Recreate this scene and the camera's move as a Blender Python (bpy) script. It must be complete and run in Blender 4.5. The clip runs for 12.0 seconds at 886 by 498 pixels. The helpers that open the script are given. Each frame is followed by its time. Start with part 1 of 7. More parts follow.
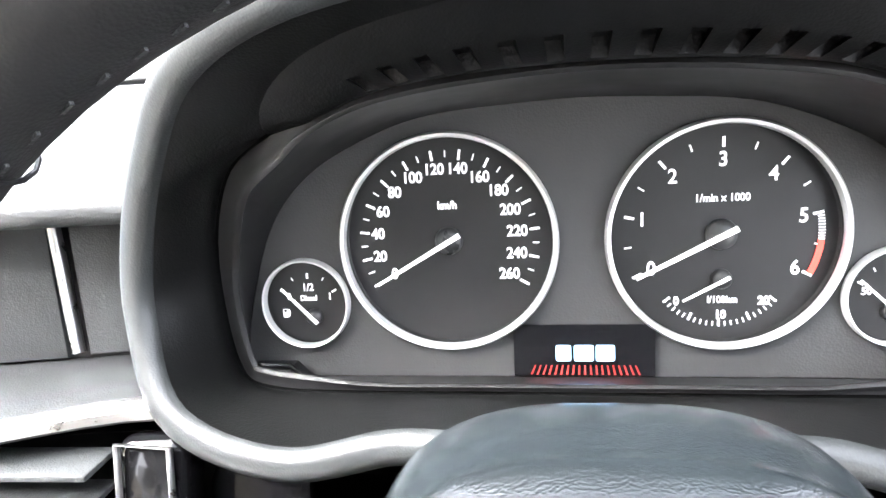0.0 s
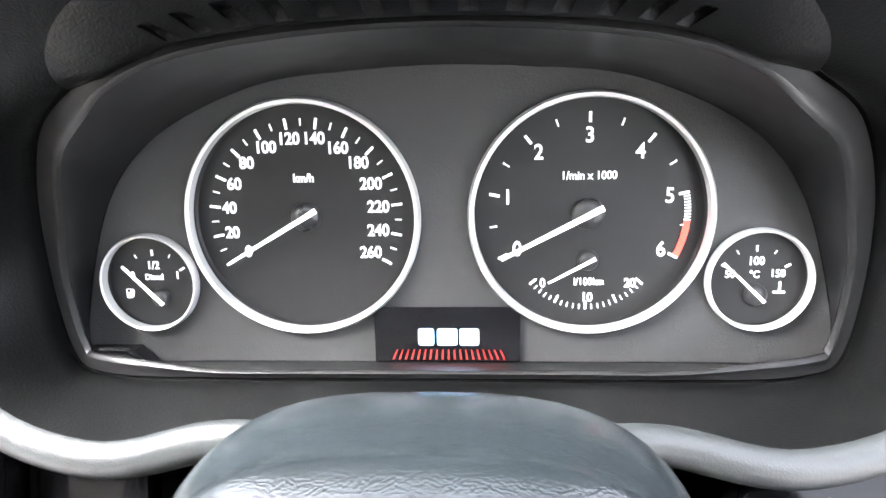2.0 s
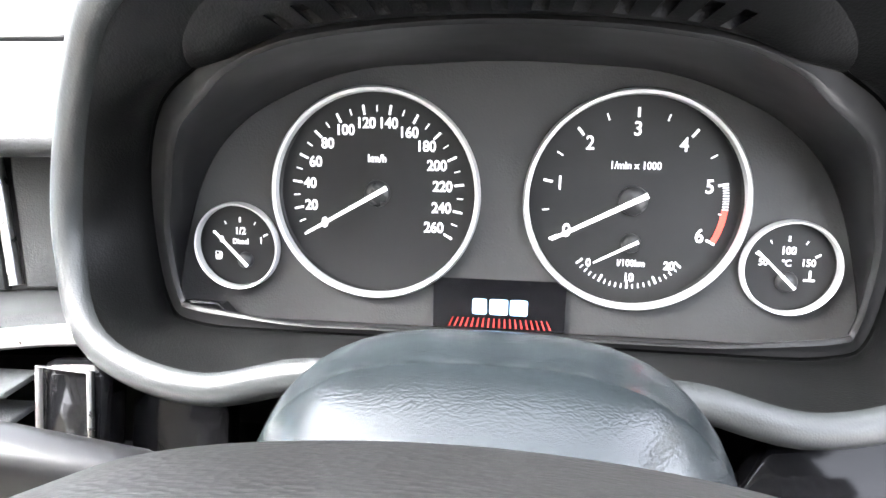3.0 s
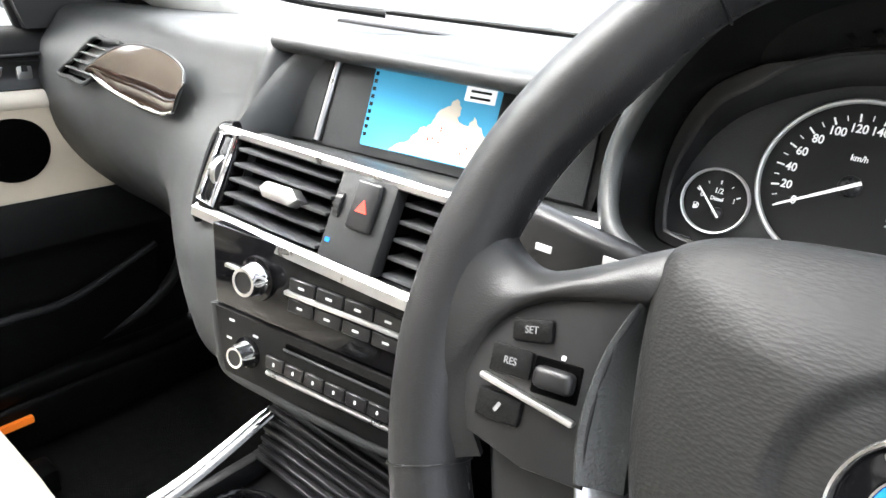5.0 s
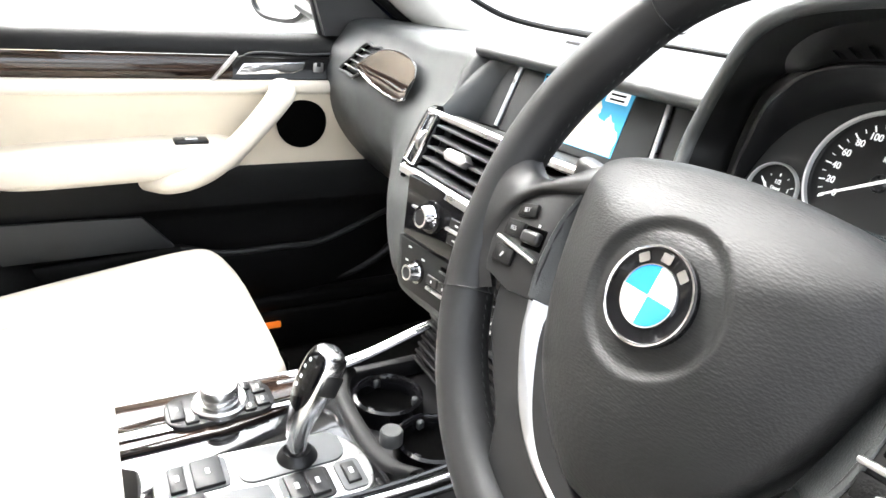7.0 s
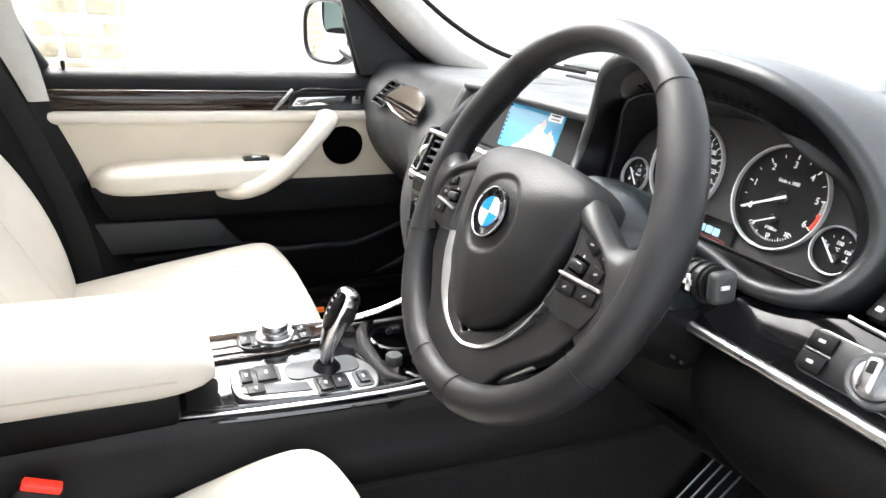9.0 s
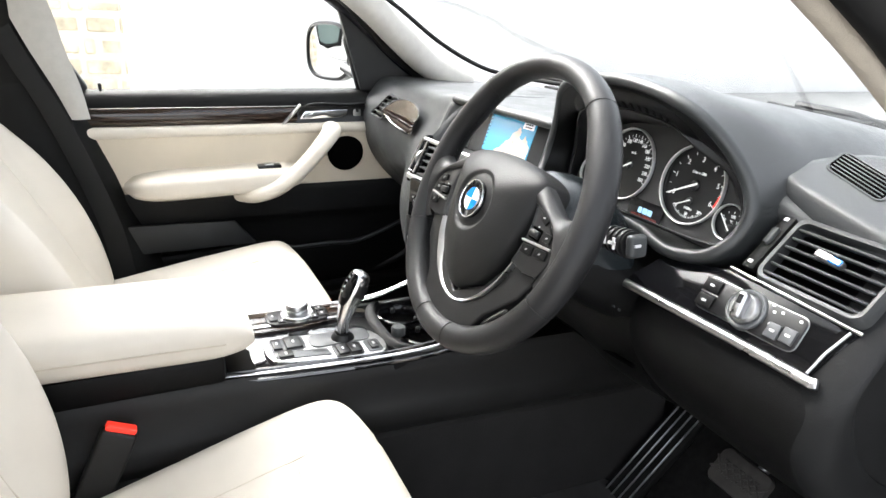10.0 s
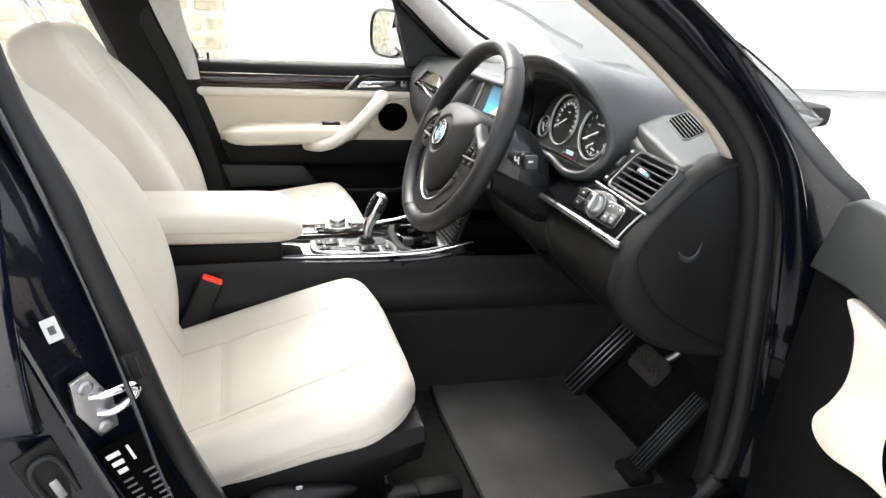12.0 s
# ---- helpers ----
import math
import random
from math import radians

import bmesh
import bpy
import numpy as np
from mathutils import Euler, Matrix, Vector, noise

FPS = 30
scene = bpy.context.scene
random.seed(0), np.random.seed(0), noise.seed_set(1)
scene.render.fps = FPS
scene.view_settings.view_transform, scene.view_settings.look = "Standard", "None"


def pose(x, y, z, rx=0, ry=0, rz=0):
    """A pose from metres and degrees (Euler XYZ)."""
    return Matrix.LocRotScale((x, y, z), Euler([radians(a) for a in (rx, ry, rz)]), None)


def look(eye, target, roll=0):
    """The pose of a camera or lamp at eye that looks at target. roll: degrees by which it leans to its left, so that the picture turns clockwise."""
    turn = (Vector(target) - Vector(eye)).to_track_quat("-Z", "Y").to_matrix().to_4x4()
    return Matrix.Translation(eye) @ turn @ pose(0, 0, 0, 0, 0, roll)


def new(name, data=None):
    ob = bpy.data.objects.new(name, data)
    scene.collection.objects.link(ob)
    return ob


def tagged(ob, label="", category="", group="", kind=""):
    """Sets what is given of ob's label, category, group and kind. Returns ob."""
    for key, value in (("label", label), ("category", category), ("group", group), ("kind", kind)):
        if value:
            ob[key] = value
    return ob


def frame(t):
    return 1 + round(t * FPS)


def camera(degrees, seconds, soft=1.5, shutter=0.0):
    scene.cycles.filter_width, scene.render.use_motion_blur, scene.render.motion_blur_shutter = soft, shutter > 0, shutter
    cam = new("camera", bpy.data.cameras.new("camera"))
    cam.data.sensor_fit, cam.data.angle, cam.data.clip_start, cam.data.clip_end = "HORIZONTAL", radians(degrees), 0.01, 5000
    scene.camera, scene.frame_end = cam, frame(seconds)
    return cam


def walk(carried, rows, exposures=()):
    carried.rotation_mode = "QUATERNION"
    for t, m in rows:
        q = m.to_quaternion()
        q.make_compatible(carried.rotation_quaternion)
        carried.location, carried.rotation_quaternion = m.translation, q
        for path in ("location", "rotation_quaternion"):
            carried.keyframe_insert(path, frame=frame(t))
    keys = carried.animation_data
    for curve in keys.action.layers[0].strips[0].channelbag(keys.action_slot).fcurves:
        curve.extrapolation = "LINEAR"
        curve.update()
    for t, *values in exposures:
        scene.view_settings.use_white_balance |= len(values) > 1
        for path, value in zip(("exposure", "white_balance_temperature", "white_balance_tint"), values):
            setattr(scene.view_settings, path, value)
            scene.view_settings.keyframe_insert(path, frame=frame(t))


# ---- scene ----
cam = camera(69.3, 12.0)
PATH = [
    (0, (0.35, 0.022, 1.177), (0.057, 1.843, 0.404), -4.9),
    (0.5, (0.366, 0.037, 1.173), (0.184, 1.874, 0.404), -3.5),
    (1, (0.376, 0.045, 1.174), (0.238, 1.87, 0.367), -2.9),
    (1.5, (0.383, 0.044, 1.166), (0.248, 1.859, 0.337), -2.6),
    (2, (0.387, 0.042, 1.165), (0.26, 1.857, 0.334), -2.1),
    (2.5, (0.387, 0.031, 1.165), (0.255, 1.851, 0.346), -1.6),
    (2.7, (0.386, 0.024, 1.165), (0.225, 1.844, 0.351), -1.4),
    (4.3, (0.341, -0.121, 1.154), (-0.497, 1.532, 0.403), 3.5),
    (4.5, (0.342, -0.137, 1.161), (-0.6, 1.452, 0.394), 3.3),
    (5, (0.343, -0.15, 1.163), (-0.764, 1.316, 0.372), 4.6),
    (5.5, (0.358, -0.151, 1.164), (-0.932, 1.138, 0.343), 5.3),
    (6, (0.403, -0.163, 1.165), (-1.051, 0.953, 0.364), 4.9),
    (6.5, (0.469, -0.176, 1.16), (-1.064, 0.815, 0.344), 6.0),
    (7, (0.547, -0.197, 1.172), (-1.042, 0.734, 0.392), 5.4),
    (7.5, (0.638, -0.208, 1.184), (-0.985, 0.678, 0.421), 5.0),
    (7.7, (0.675, -0.209, 1.191), (-0.97, 0.651, 0.447), 4.4),
    (9.3, (0.889, -0.271, 1.23), (-0.804, 0.525, 0.522), 3.8),
    (9.5, (0.923, -0.286, 1.242), (-0.767, 0.518, 0.537), 3.7),
    (10, (1.02, -0.334, 1.252), (-0.671, 0.484, 0.566), 2.8),
    (10.5, (1.106, -0.367, 1.257), (-0.598, 0.421, 0.568), 2.8),
    (11, (1.189, -0.353, 1.263), (-0.522, 0.412, 0.564), 3.5),
    (11.5, (1.327, -0.34, 1.269), (-0.408, 0.335, 0.538), 3.5),
    (12, (1.481, -0.34, 1.283), (-0.278, 0.259, 0.545), 4.2),
]
EXPOSURE = [(0.0, 4.64, 6300, 13), (2.7, 4.70, 6300, 13), (4.5, 3.4, 6400, 10), (5.5, 3.3, 6400, 10), (6.0, 3.3, 6400, 10), (7.0, 3.6, 6450, 10), (7.5, 3.36, 6450, 10), (9.5, 2.89, 6450, 10), (10.5, 2.79, 6450, 10), (11.5, 2.75, 6550, 10), (12.0, 2.63, 6600, 10)]
walk(cam, [(t, look(eye, target, roll)) for t, eye, target, roll in PATH], EXPOSURE)

# ---- world and light: bright overcast day ----
world = bpy.data.worlds.new("sky")
scene.world = world
world.use_nodes = True
wn = world.node_tree.nodes
sky = wn.new("ShaderNodeTexSky")
sky.sky_type = "NISHITA"
sky.sun_disc = False
sky.sun_elevation = radians(48)
sky.sun_rotation = radians(248)
sky.air_density, sky.dust_density, sky.ozone_density = 1.0, 4.0, 1.0
hsv = wn.new("ShaderNodeHueSaturation")
hsv.inputs["Saturation"].default_value = 0.25
world.node_tree.links.new(sky.outputs[0], hsv.inputs["Color"])
world.node_tree.links.new(hsv.outputs[0], wn["Background"].inputs[0])
wn["Background"].inputs[1].default_value = 0.15
sun_data = bpy.data.lights.new("sun", "SUN")
sun_data.energy, sun_data.angle, sun_data.color = 0.6, radians(45), (1.0, 0.97, 0.93)
sun = new("sun", sun_data)
sun.matrix_world = look((-5, -2, 8), (0, 0, 0))


# ---- materials ----
def principled(name, color, rough=0.5, metal=0.0, var=0.12, scale=30.0, bump=0.0, bump_scale=400.0, coat=0.0, spec=0.5, stretch=(1, 1, 1)):
    m = bpy.data.materials.new(name)
    m.use_nodes = True
    nt = m.node_tree
    b = nt.nodes["Principled BSDF"]
    b.inputs["Roughness"].default_value = rough
    b.inputs["Metallic"].default_value = metal
    b.inputs["Coat Weight"].default_value = coat
    b.inputs["Specular IOR Level"].default_value = spec
    b.inputs["Base Color"].default_value = (*color, 1)
    co = nt.nodes.new("ShaderNodeTexCoord")
    if var > 0:
        n1 = nt.nodes.new("ShaderNodeTexNoise")
        n1.inputs["Scale"].default_value = scale
        n1.inputs["Detail"].default_value = 6
        nt.links.new(co.outputs["Object"], n1.inputs["Vector"])
        ramp = nt.nodes.new("ShaderNodeMapRange")
        ramp.inputs["From Min"].default_value, ramp.inputs["From Max"].default_value = 0.3, 0.7
        ramp.inputs["To Min"].default_value, ramp.inputs["To Max"].default_value = 1 - var, 1 + var
        nt.links.new(n1.outputs["Fac"], ramp.inputs["Value"])
        mul = nt.nodes.new("ShaderNodeVectorMath")
        mul.operation = "SCALE"
        mul.inputs[0].default_value = color
        nt.links.new(ramp.outputs[0], mul.inputs["Scale"])
        nt.links.new(mul.outputs[0], b.inputs["Base Color"])
        rr = nt.nodes.new("ShaderNodeMapRange")
        rr.inputs["From Min"].default_value, rr.inputs["From Max"].default_value = 0.3, 0.7
        rr.inputs["To Min"].default_value, rr.inputs["To Max"].default_value = max(0.02, rough - 0.06), min(1, rough + 0.06)
        nt.links.new(n1.outputs["Fac"], rr.inputs["Value"])
        nt.links.new(rr.outputs[0], b.inputs["Roughness"])
    if bump > 0:
        v = nt.nodes.new("ShaderNodeTexVoronoi")
        v.inputs["Scale"].default_value = bump_scale
        n2 = nt.nodes.new("ShaderNodeTexNoise")
        n2.inputs["Scale"].default_value = bump_scale * 0.6
        n2.inputs["Detail"].default_value = 4
        mp = nt.nodes.new("ShaderNodeMapping")
        mp.inputs["Scale"].default_value = stretch
        nt.links.new(co.outputs["Object"], mp.inputs["Vector"])
        nt.links.new(mp.outputs[0], v.inputs["Vector"])
        nt.links.new(mp.outputs[0], n2.inputs["Vector"])
        add = nt.nodes.new("ShaderNodeMath")
        add.operation = "ADD"
        nt.links.new(v.outputs["Distance"], add.inputs[0])
        nt.links.new(n2.outputs["Fac"], add.inputs[1])
        bp = nt.nodes.new("ShaderNodeBump")
        bp.inputs["Strength"].default_value = bump
        bp.inputs["Distance"].default_value = 0.001
        nt.links.new(add.outputs[0], bp.inputs["Height"])
        nt.links.new(bp.outputs[0], b.inputs["Normal"])
    return m


def emissive(name, color, strength, rough=0.4):
    m = principled(name, color, rough, var=0.0)
    b = m.node_tree.nodes["Principled BSDF"]
    b.inputs["Emission Color"].default_value = (*color, 1)
    b.inputs["Emission Strength"].default_value = strength
    return m


def glassy(name, tint, rough=0.0):
    m = principled(name, tint, rough, var=0.0)
    b = m.node_tree.nodes["Principled BSDF"]
    b.inputs["Transmission Weight"].default_value = 1.0
    b.inputs["IOR"].default_value = 1.3
    return m


def wood_mat():
    m = principled("dark fineline wood", (0.035, 0.022, 0.016), 0.09, var=0.0, coat=0.15, spec=0.4)
    nt = m.node_tree
    b = nt.nodes["Principled BSDF"]
    co = nt.nodes.new("ShaderNodeTexCoord")
    mp = nt.nodes.new("ShaderNodeMapping")
    mp.inputs["Scale"].default_value = (60, 4, 160)
    nt.links.new(co.outputs["Object"], mp.inputs["Vector"])
    n = nt.nodes.new("ShaderNodeTexNoise")
    n.inputs["Scale"].default_value = 2.0
    n.inputs["Detail"].default_value = 8
    nt.links.new(mp.outputs[0], n.inputs["Vector"])
    r = nt.nodes.new("ShaderNodeValToRGB")
    r.color_ramp.elements[0].position, r.color_ramp.elements[0].color = 0.35, (0.006, 0.004, 0.0035, 1)
    r.color_ramp.elements[1].position, r.color_ramp.elements[1].color = 0.7, (0.036, 0.020, 0.013, 1)
    nt.links.new(n.outputs["Fac"], r.inputs["Fac"])
    nt.links.new(r.outputs[0], b.inputs["Base Color"])
    return m


M_SOFT = principled("soft-touch dash plastic", (0.034, 0.036, 0.0365), 0.42, var=0.10, scale=18, bump=0.22, bump_scale=1000, spec=0.36)
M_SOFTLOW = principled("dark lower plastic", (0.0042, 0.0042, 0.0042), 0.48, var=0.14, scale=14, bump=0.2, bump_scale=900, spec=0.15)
M_SOFTMID = principled("dark grey plastic, also shade on the dash end", (0.011, 0.0113, 0.0115), 0.5, var=0.12, scale=14, bump=0.2, bump_scale=900, spec=0.15)
M_SIDE = principled("dark grey console plastic", (0.018, 0.0175, 0.017), 0.5, var=0.12, scale=14, bump=0.2, bump_scale=900, spec=0.25)
M_FLAP = principled("mid grey soft panel", (0.021, 0.022, 0.0225), 0.45, var=0.08, scale=16, bump=0.15, bump_scale=1000, spec=0.35)
M_LEATHERB = principled("black grained leather", (0.0075, 0.0075, 0.0080), 0.47, var=0.15, scale=22, bump=0.10, bump_scale=1500, spec=0.38)
M_COVER = principled("black grained airbag plastic", (0.0080, 0.0080, 0.0079), 0.52, var=0.12, scale=20, bump=0.15, bump_scale=950, stretch=(0.35, 1, 1), spec=0.30)
M_CREAM = principled("cream leather", (0.65, 0.60, 0.52), 0.48, var=0.05, scale=9, bump=0.12, bump_scale=900)
M_CREAM2 = principled("beige leather", (0.60, 0.535, 0.43), 0.5, var=0.05, scale=9, bump=0.12, bump_scale=900)
M_CREAMD = principled("cream leather seam", (0.56, 0.50, 0.41), 0.6, var=0.05)
M_GREY = principled("grey button plastic", (0.065, 0.068, 0.071), 0.4, var=0.08, scale=30)
M_SHROUD = principled("smooth grey column plastic", (0.011, 0.014, 0.0155), 0.22, var=0.03, scale=16, bump=0.08, bump_scale=1200)
M_GLOSS = principled("gloss black", (0.004, 0.004, 0.0045), 0.08, var=0.25, scale=6, spec=0.22)
M_DECK = principled("gloss piano black", (0.005, 0.005, 0.0055), 0.06, var=0.25, scale=6, coat=0.3, spec=0.6)
M_BLACK = principled("satin black plastic", (0.0075, 0.0075, 0.008), 0.36, var=0.15, scale=25, spec=0.35)
# Stands for the shade inside hollows; speaker grilles and label plate are truly black.
M_VOID = principled("flat black for hollow shade and black parts", (0.002, 0.002, 0.002), 0.9, var=0.1, spec=0.0)
M_SILVER = principled("satin aluminium", (0.50, 0.50, 0.50), 0.32, metal=1.0, var=0.06, scale=60)
M_CHROME = principled("bright chrome", (0.82, 0.82, 0.84), 0.08, metal=1.0, var=0.04, scale=20)
M_PLATE = principled("dark grey instrument plate", (0.035, 0.0352, 0.0350), 0.55, var=0.06, scale=40, bump=0.1, bump_scale=900)
M_DIAL = principled("black dial face", (0.0155, 0.0151, 0.0155), 0.5, var=0.06, scale=40, spec=0.35)
M_LEVER = principled("bright satin lever metal", (0.70, 0.70, 0.71), 0.20, metal=1.0, var=0.04, scale=40)
M_WOOD = wood_mat()
M_CARPET = principled("black carpet", (0.017, 0.0165, 0.016), 0.95, var=0.18, scale=60, bump=1.0, bump_scale=500, spec=0.0)
M_MAT = principled("dark grey velour mat", (0.088, 0.086, 0.084), 0.95, var=0.22, scale=9, bump=1.0, bump_scale=650, spec=0.0)
# Same navy paint as the body, darker and duller, for shade in the jambs.
M_NAVYSHADE = principled("dark navy car paint, shaded copy", (0.0018, 0.0021, 0.0060), 0.32, var=0.15, scale=300, coat=0.5, spec=0.1)
M_NAVY = principled("dark navy metallic car paint", (0.0020, 0.0028, 0.0095), 0.22, var=0.15, scale=300, coat=1.0, spec=0.3)
M_RUBBER = principled("black rubber", (0.0065, 0.0065, 0.0065), 0.6, var=0.15, scale=30, spec=0.25)
M_SEAL = principled("dark grey door seal rubber", (0.013, 0.013, 0.0135), 0.5, var=0.15, scale=30, spec=0.3)
M_HEAD = principled("pale grey headlining cloth", (0.48, 0.47, 0.44), 0.9, var=0.05, scale=60, bump=0.3, bump_scale=700)
M_BEIGE = principled("beige pillar trim", (0.40, 0.36, 0.30), 0.75, var=0.06, scale=40, bump=0.3, bump_scale=700)
M_WHITE = emissive("white dial print", (0.85, 0.85, 0.85), 0.06)
M_DIMPRINT = principled("dim grey button print", (0.24, 0.24, 0.24), 0.5, var=0.0)
M_PRINT = principled("pale button print", (0.55, 0.55, 0.55), 0.5, var=0.0)
M_RED = emissive("red dial print", (0.75, 0.06, 0.04), 0.15)
# Plain red plastic brightened by emission; nothing in it is a lamp.
M_REDBTN = emissive("red plastic with added glow", (0.80, 0.035, 0.02), 0.12)
M_NEEDLE = emissive("white needle", (0.9, 0.9, 0.88), 0.08)
M_BLUE = principled("emblem blue enamel", (0.01, 0.17, 0.62), 0.2, var=0.05, coat=0.5)
M_EWHITE = principled("emblem white enamel", (0.85, 0.85, 0.85), 0.2, var=0.03, coat=0.5)
M_GLASS = glassy("clear window glass", (0.95, 0.97, 0.96))
M_MIRROR = principled("mirror glass", (0.9, 0.9, 0.9), 0.01, metal=1.0, var=0.0)
M_STEEL = principled("zinc-plated steel", (0.36, 0.36, 0.36), 0.42, metal=1.0, var=0.1, scale=80)
M_SEA = emissive("map sea", (0.07, 0.36, 0.58), 0.04, 0.15)
M_LAND = emissive("map land", (0.60, 0.55, 0.46), 0.04, 0.15)
M_TREAD = principled("worn grey pedal rubber", (0.045, 0.042, 0.039), 0.6, var=0.2, scale=60, spec=0.3)
M_TUNNEL = principled("charcoal tunnel carpet", (0.034, 0.033, 0.032), 0.95, var=0.07, scale=14, bump=0.6, bump_scale=500, spec=0.0)
M_MAPBOX = emissive("map label box", (0.80, 0.82, 0.84), 0.08, 0.15)
M_LCD = principled("dark display", (0.0035, 0.0035, 0.0042), 0.2, var=0.0)
M_LOGO = emissive("display pale blue", (0.30, 0.52, 0.80), 0.10)
M_LRED = emissive("display red", (0.30, 0.018, 0.015), 0.04)
M_ORANGE = emissive("orange glint glow", (0.90, 0.20, 0.02), 0.05)


# ---- mesh helpers ----
def frame_at(o, tilt=0.0, yaw=0.0):
    """Local axes: u right, v up the face, n out of the face towards the rear of the car."""
    m = Matrix.Rotation(radians(yaw), 4, "Z") @ Matrix.Rotation(radians(90 - tilt), 4, "X")
    return Matrix.Translation(o) @ m


def thing(name, label, category, group="", kind=""):
    return tagged(new(name), label, category, group, kind)


def part(name, bm, material, parent=None, label="", m=None, smooth=True):
    if m is not None:
        bm.transform(m)
    me = bpy.data.meshes.new(name)
    bm.normal_update()
    bm.to_mesh(me)
    bm.free()
    me.materials.append(material)
    if smooth:
        me.polygons.foreach_set("use_smooth", [True] * len(me.polygons))
        me.set_sharp_from_angle(angle=radians(38))
    ob = new(name, me)
    ob.parent = parent
    if label:
        ob["label"] = label
    return ob


def crom(pts, n, closed=False):
    """n points on a smooth curve through pts."""
    p = [Vector(q) for q in pts]
    k = len(p)
    out = []
    segs = k if closed else k - 1
    for i in range(n):
        s = i * segs / (n if closed else n - 1)
        j = min(int(s), segs - 1)
        t = s - j
        if closed:
            a, b, c, d = (p[(j + q) % k] for q in (-1, 0, 1, 2))
        else:
            b, c = p[j], p[j + 1]
            a = p[j - 1] if j > 0 else b * 2 - c
            d = p[j + 2] if j + 2 < k else c * 2 - b
        out.append(0.5 * (2 * b + (c - a) * t + (2 * a - 5 * b + 4 * c - d) * t * t + (3 * b - a - 3 * c + d) * t ** 3))
    return out


def skin(rows, closed=False, caps=False, flip=False):
    """A surface over rows of points; closed joins each row's ends."""
    bm = bmesh.new()
    vs = [[bm.verts.new(p) for p in r] for r in rows]
    n = len(rows[0])
    for a, b in zip(vs, vs[1:]):
        for i in range(n if closed else n - 1):
            j = (i + 1) % n
            bm.faces.new((a[i], a[j], b[j], b[i]))
    if caps and closed:
        bm.faces.new(vs[0][::-1])
        bm.faces.new(vs[-1])
    bmesh.ops.recalc_face_normals(bm, faces=bm.faces)
    if flip:
        bmesh.ops.reverse_faces(bm, faces=bm.faces)
    return bm


def smooth_grid(ctrl, nu, nv):
    """Rows of control points to a finer smooth grid."""
    a = [crom(r, nv) for r in ctrl]
    cols = [crom([r[i] for r in a], nu) for i in range(nv)]
    return [[cols[i][j] for i in range(nv)] for j in range(nu)]


def sheet(ctrl, nu, nv, thick=0.006, flip=False):
    bm = skin(smooth_grid(ctrl, nu, nv))
    if flip:
        bmesh.ops.reverse_faces(bm, faces=bm.faces)
    bmesh.ops.solidify(bm, geom=bm.faces[:], thickness=thick)
    return bm


def tube(path, r, seg=12, closed=False, flat=1.0, caps=True):
    """A tube along path; r is one radius or one for each point; flat squeezes the second axis."""
    p = [Vector(q) for q in path]
    n = len(p)
    rows = []
    up = Vector((0.02, 0.1, 1))
    for i in range(n):
        t = (p[(i + 1) % n] - p[i - 1]) if closed or 0 < i < n - 1 else (p[1] - p[0] if i == 0 else p[-1] - p[-2])
        t.normalize()
        if abs(t.dot(up.normalized())) > 0.97:
            up = Vector((1, 0.1, 0.02))
        a = t.cross(up).normalized()
        b = a.cross(t).normalized()
        rad = r[i] if isinstance(r, (list, tuple)) else r
        rows.append([p[i] + a * math.cos(k * 2 * math.pi / seg) * rad + b * math.sin(k * 2 * math.pi / seg) * rad * flat for k in range(seg)])
    if closed:
        rows.append(rows[0])
        bm = skin(rows, closed=True)
        bmesh.ops.remove_doubles(bm, verts=bm.verts, dist=1e-6)
        return bm
    return skin(rows, closed=True, caps=caps)


def rbox(sx, sy, sz, bev=0.003, seg=2, m=None):
    bm = bmesh.new()
    bmesh.ops.create_cube(bm, size=1.0)
    bmesh.ops.scale(bm, vec=(sx, sy, sz), verts=bm.verts)
    if bev > 0:
        bmesh.ops.bevel(bm, geom=bm.edges[:], offset=min(bev, 0.45 * min(sx, sy, sz)), segments=seg, profile=0.5, affect="EDGES")
    if m is not None:
        bm.transform(m)
    return bm


def prism(poly, depth, bev=0.0, seg=2, m=None, z0=0.0):
    """A polygon in u, v raised along n from z0 to z0 + depth, its top edge rounded."""
    bm = bmesh.new()
    vs = [bm.verts.new((q[0], q[1], z0)) for q in poly]
    f = bm.faces.new(vs)
    if f.normal.z < 0:
        f.normal_flip()
    f.normal_update()
    if f.normal.z > 0:
        f.normal_flip()
    ex = bmesh.ops.extrude_face_region(bm, geom=[f])
    top = [e for e in ex["geom"] if isinstance(e, bmesh.types.BMVert)]
    bmesh.ops.translate(bm, verts=top, vec=(0, 0, depth))
    bmesh.ops.recalc_face_normals(bm, faces=bm.faces)
    if bev > 0:
        tops = set(top)
        edges = [e for e in bm.edges if e.verts[0] in tops and e.verts[1] in tops]
        bmesh.ops.bevel(bm, geom=edges, offset=bev, segments=seg, profile=0.5, affect="EDGES")
    if m is not None:
        bm.transform(m)
    return bm


def lathe(profile, seg=40, m=None):
    rows = [[Vector((r * math.cos(a), r * math.sin(a), z)) for a in (k * 2 * math.pi / seg for k in range(seg))] for r, z in profile]
    bm = skin(rows, closed=True)
    if profile[0][0] > 0.001 and profile[-1][0] > 0.001 and abs(profile[0][0] - profile[-1][0]) < 0.3 * profile[0][0]:
        bm.free()
        bm = skin(rows + [rows[0]], closed=True)
        bmesh.ops.remove_doubles(bm, verts=bm.verts, dist=1e-6)
    if m is not None:
        bm.transform(m)
    return bm


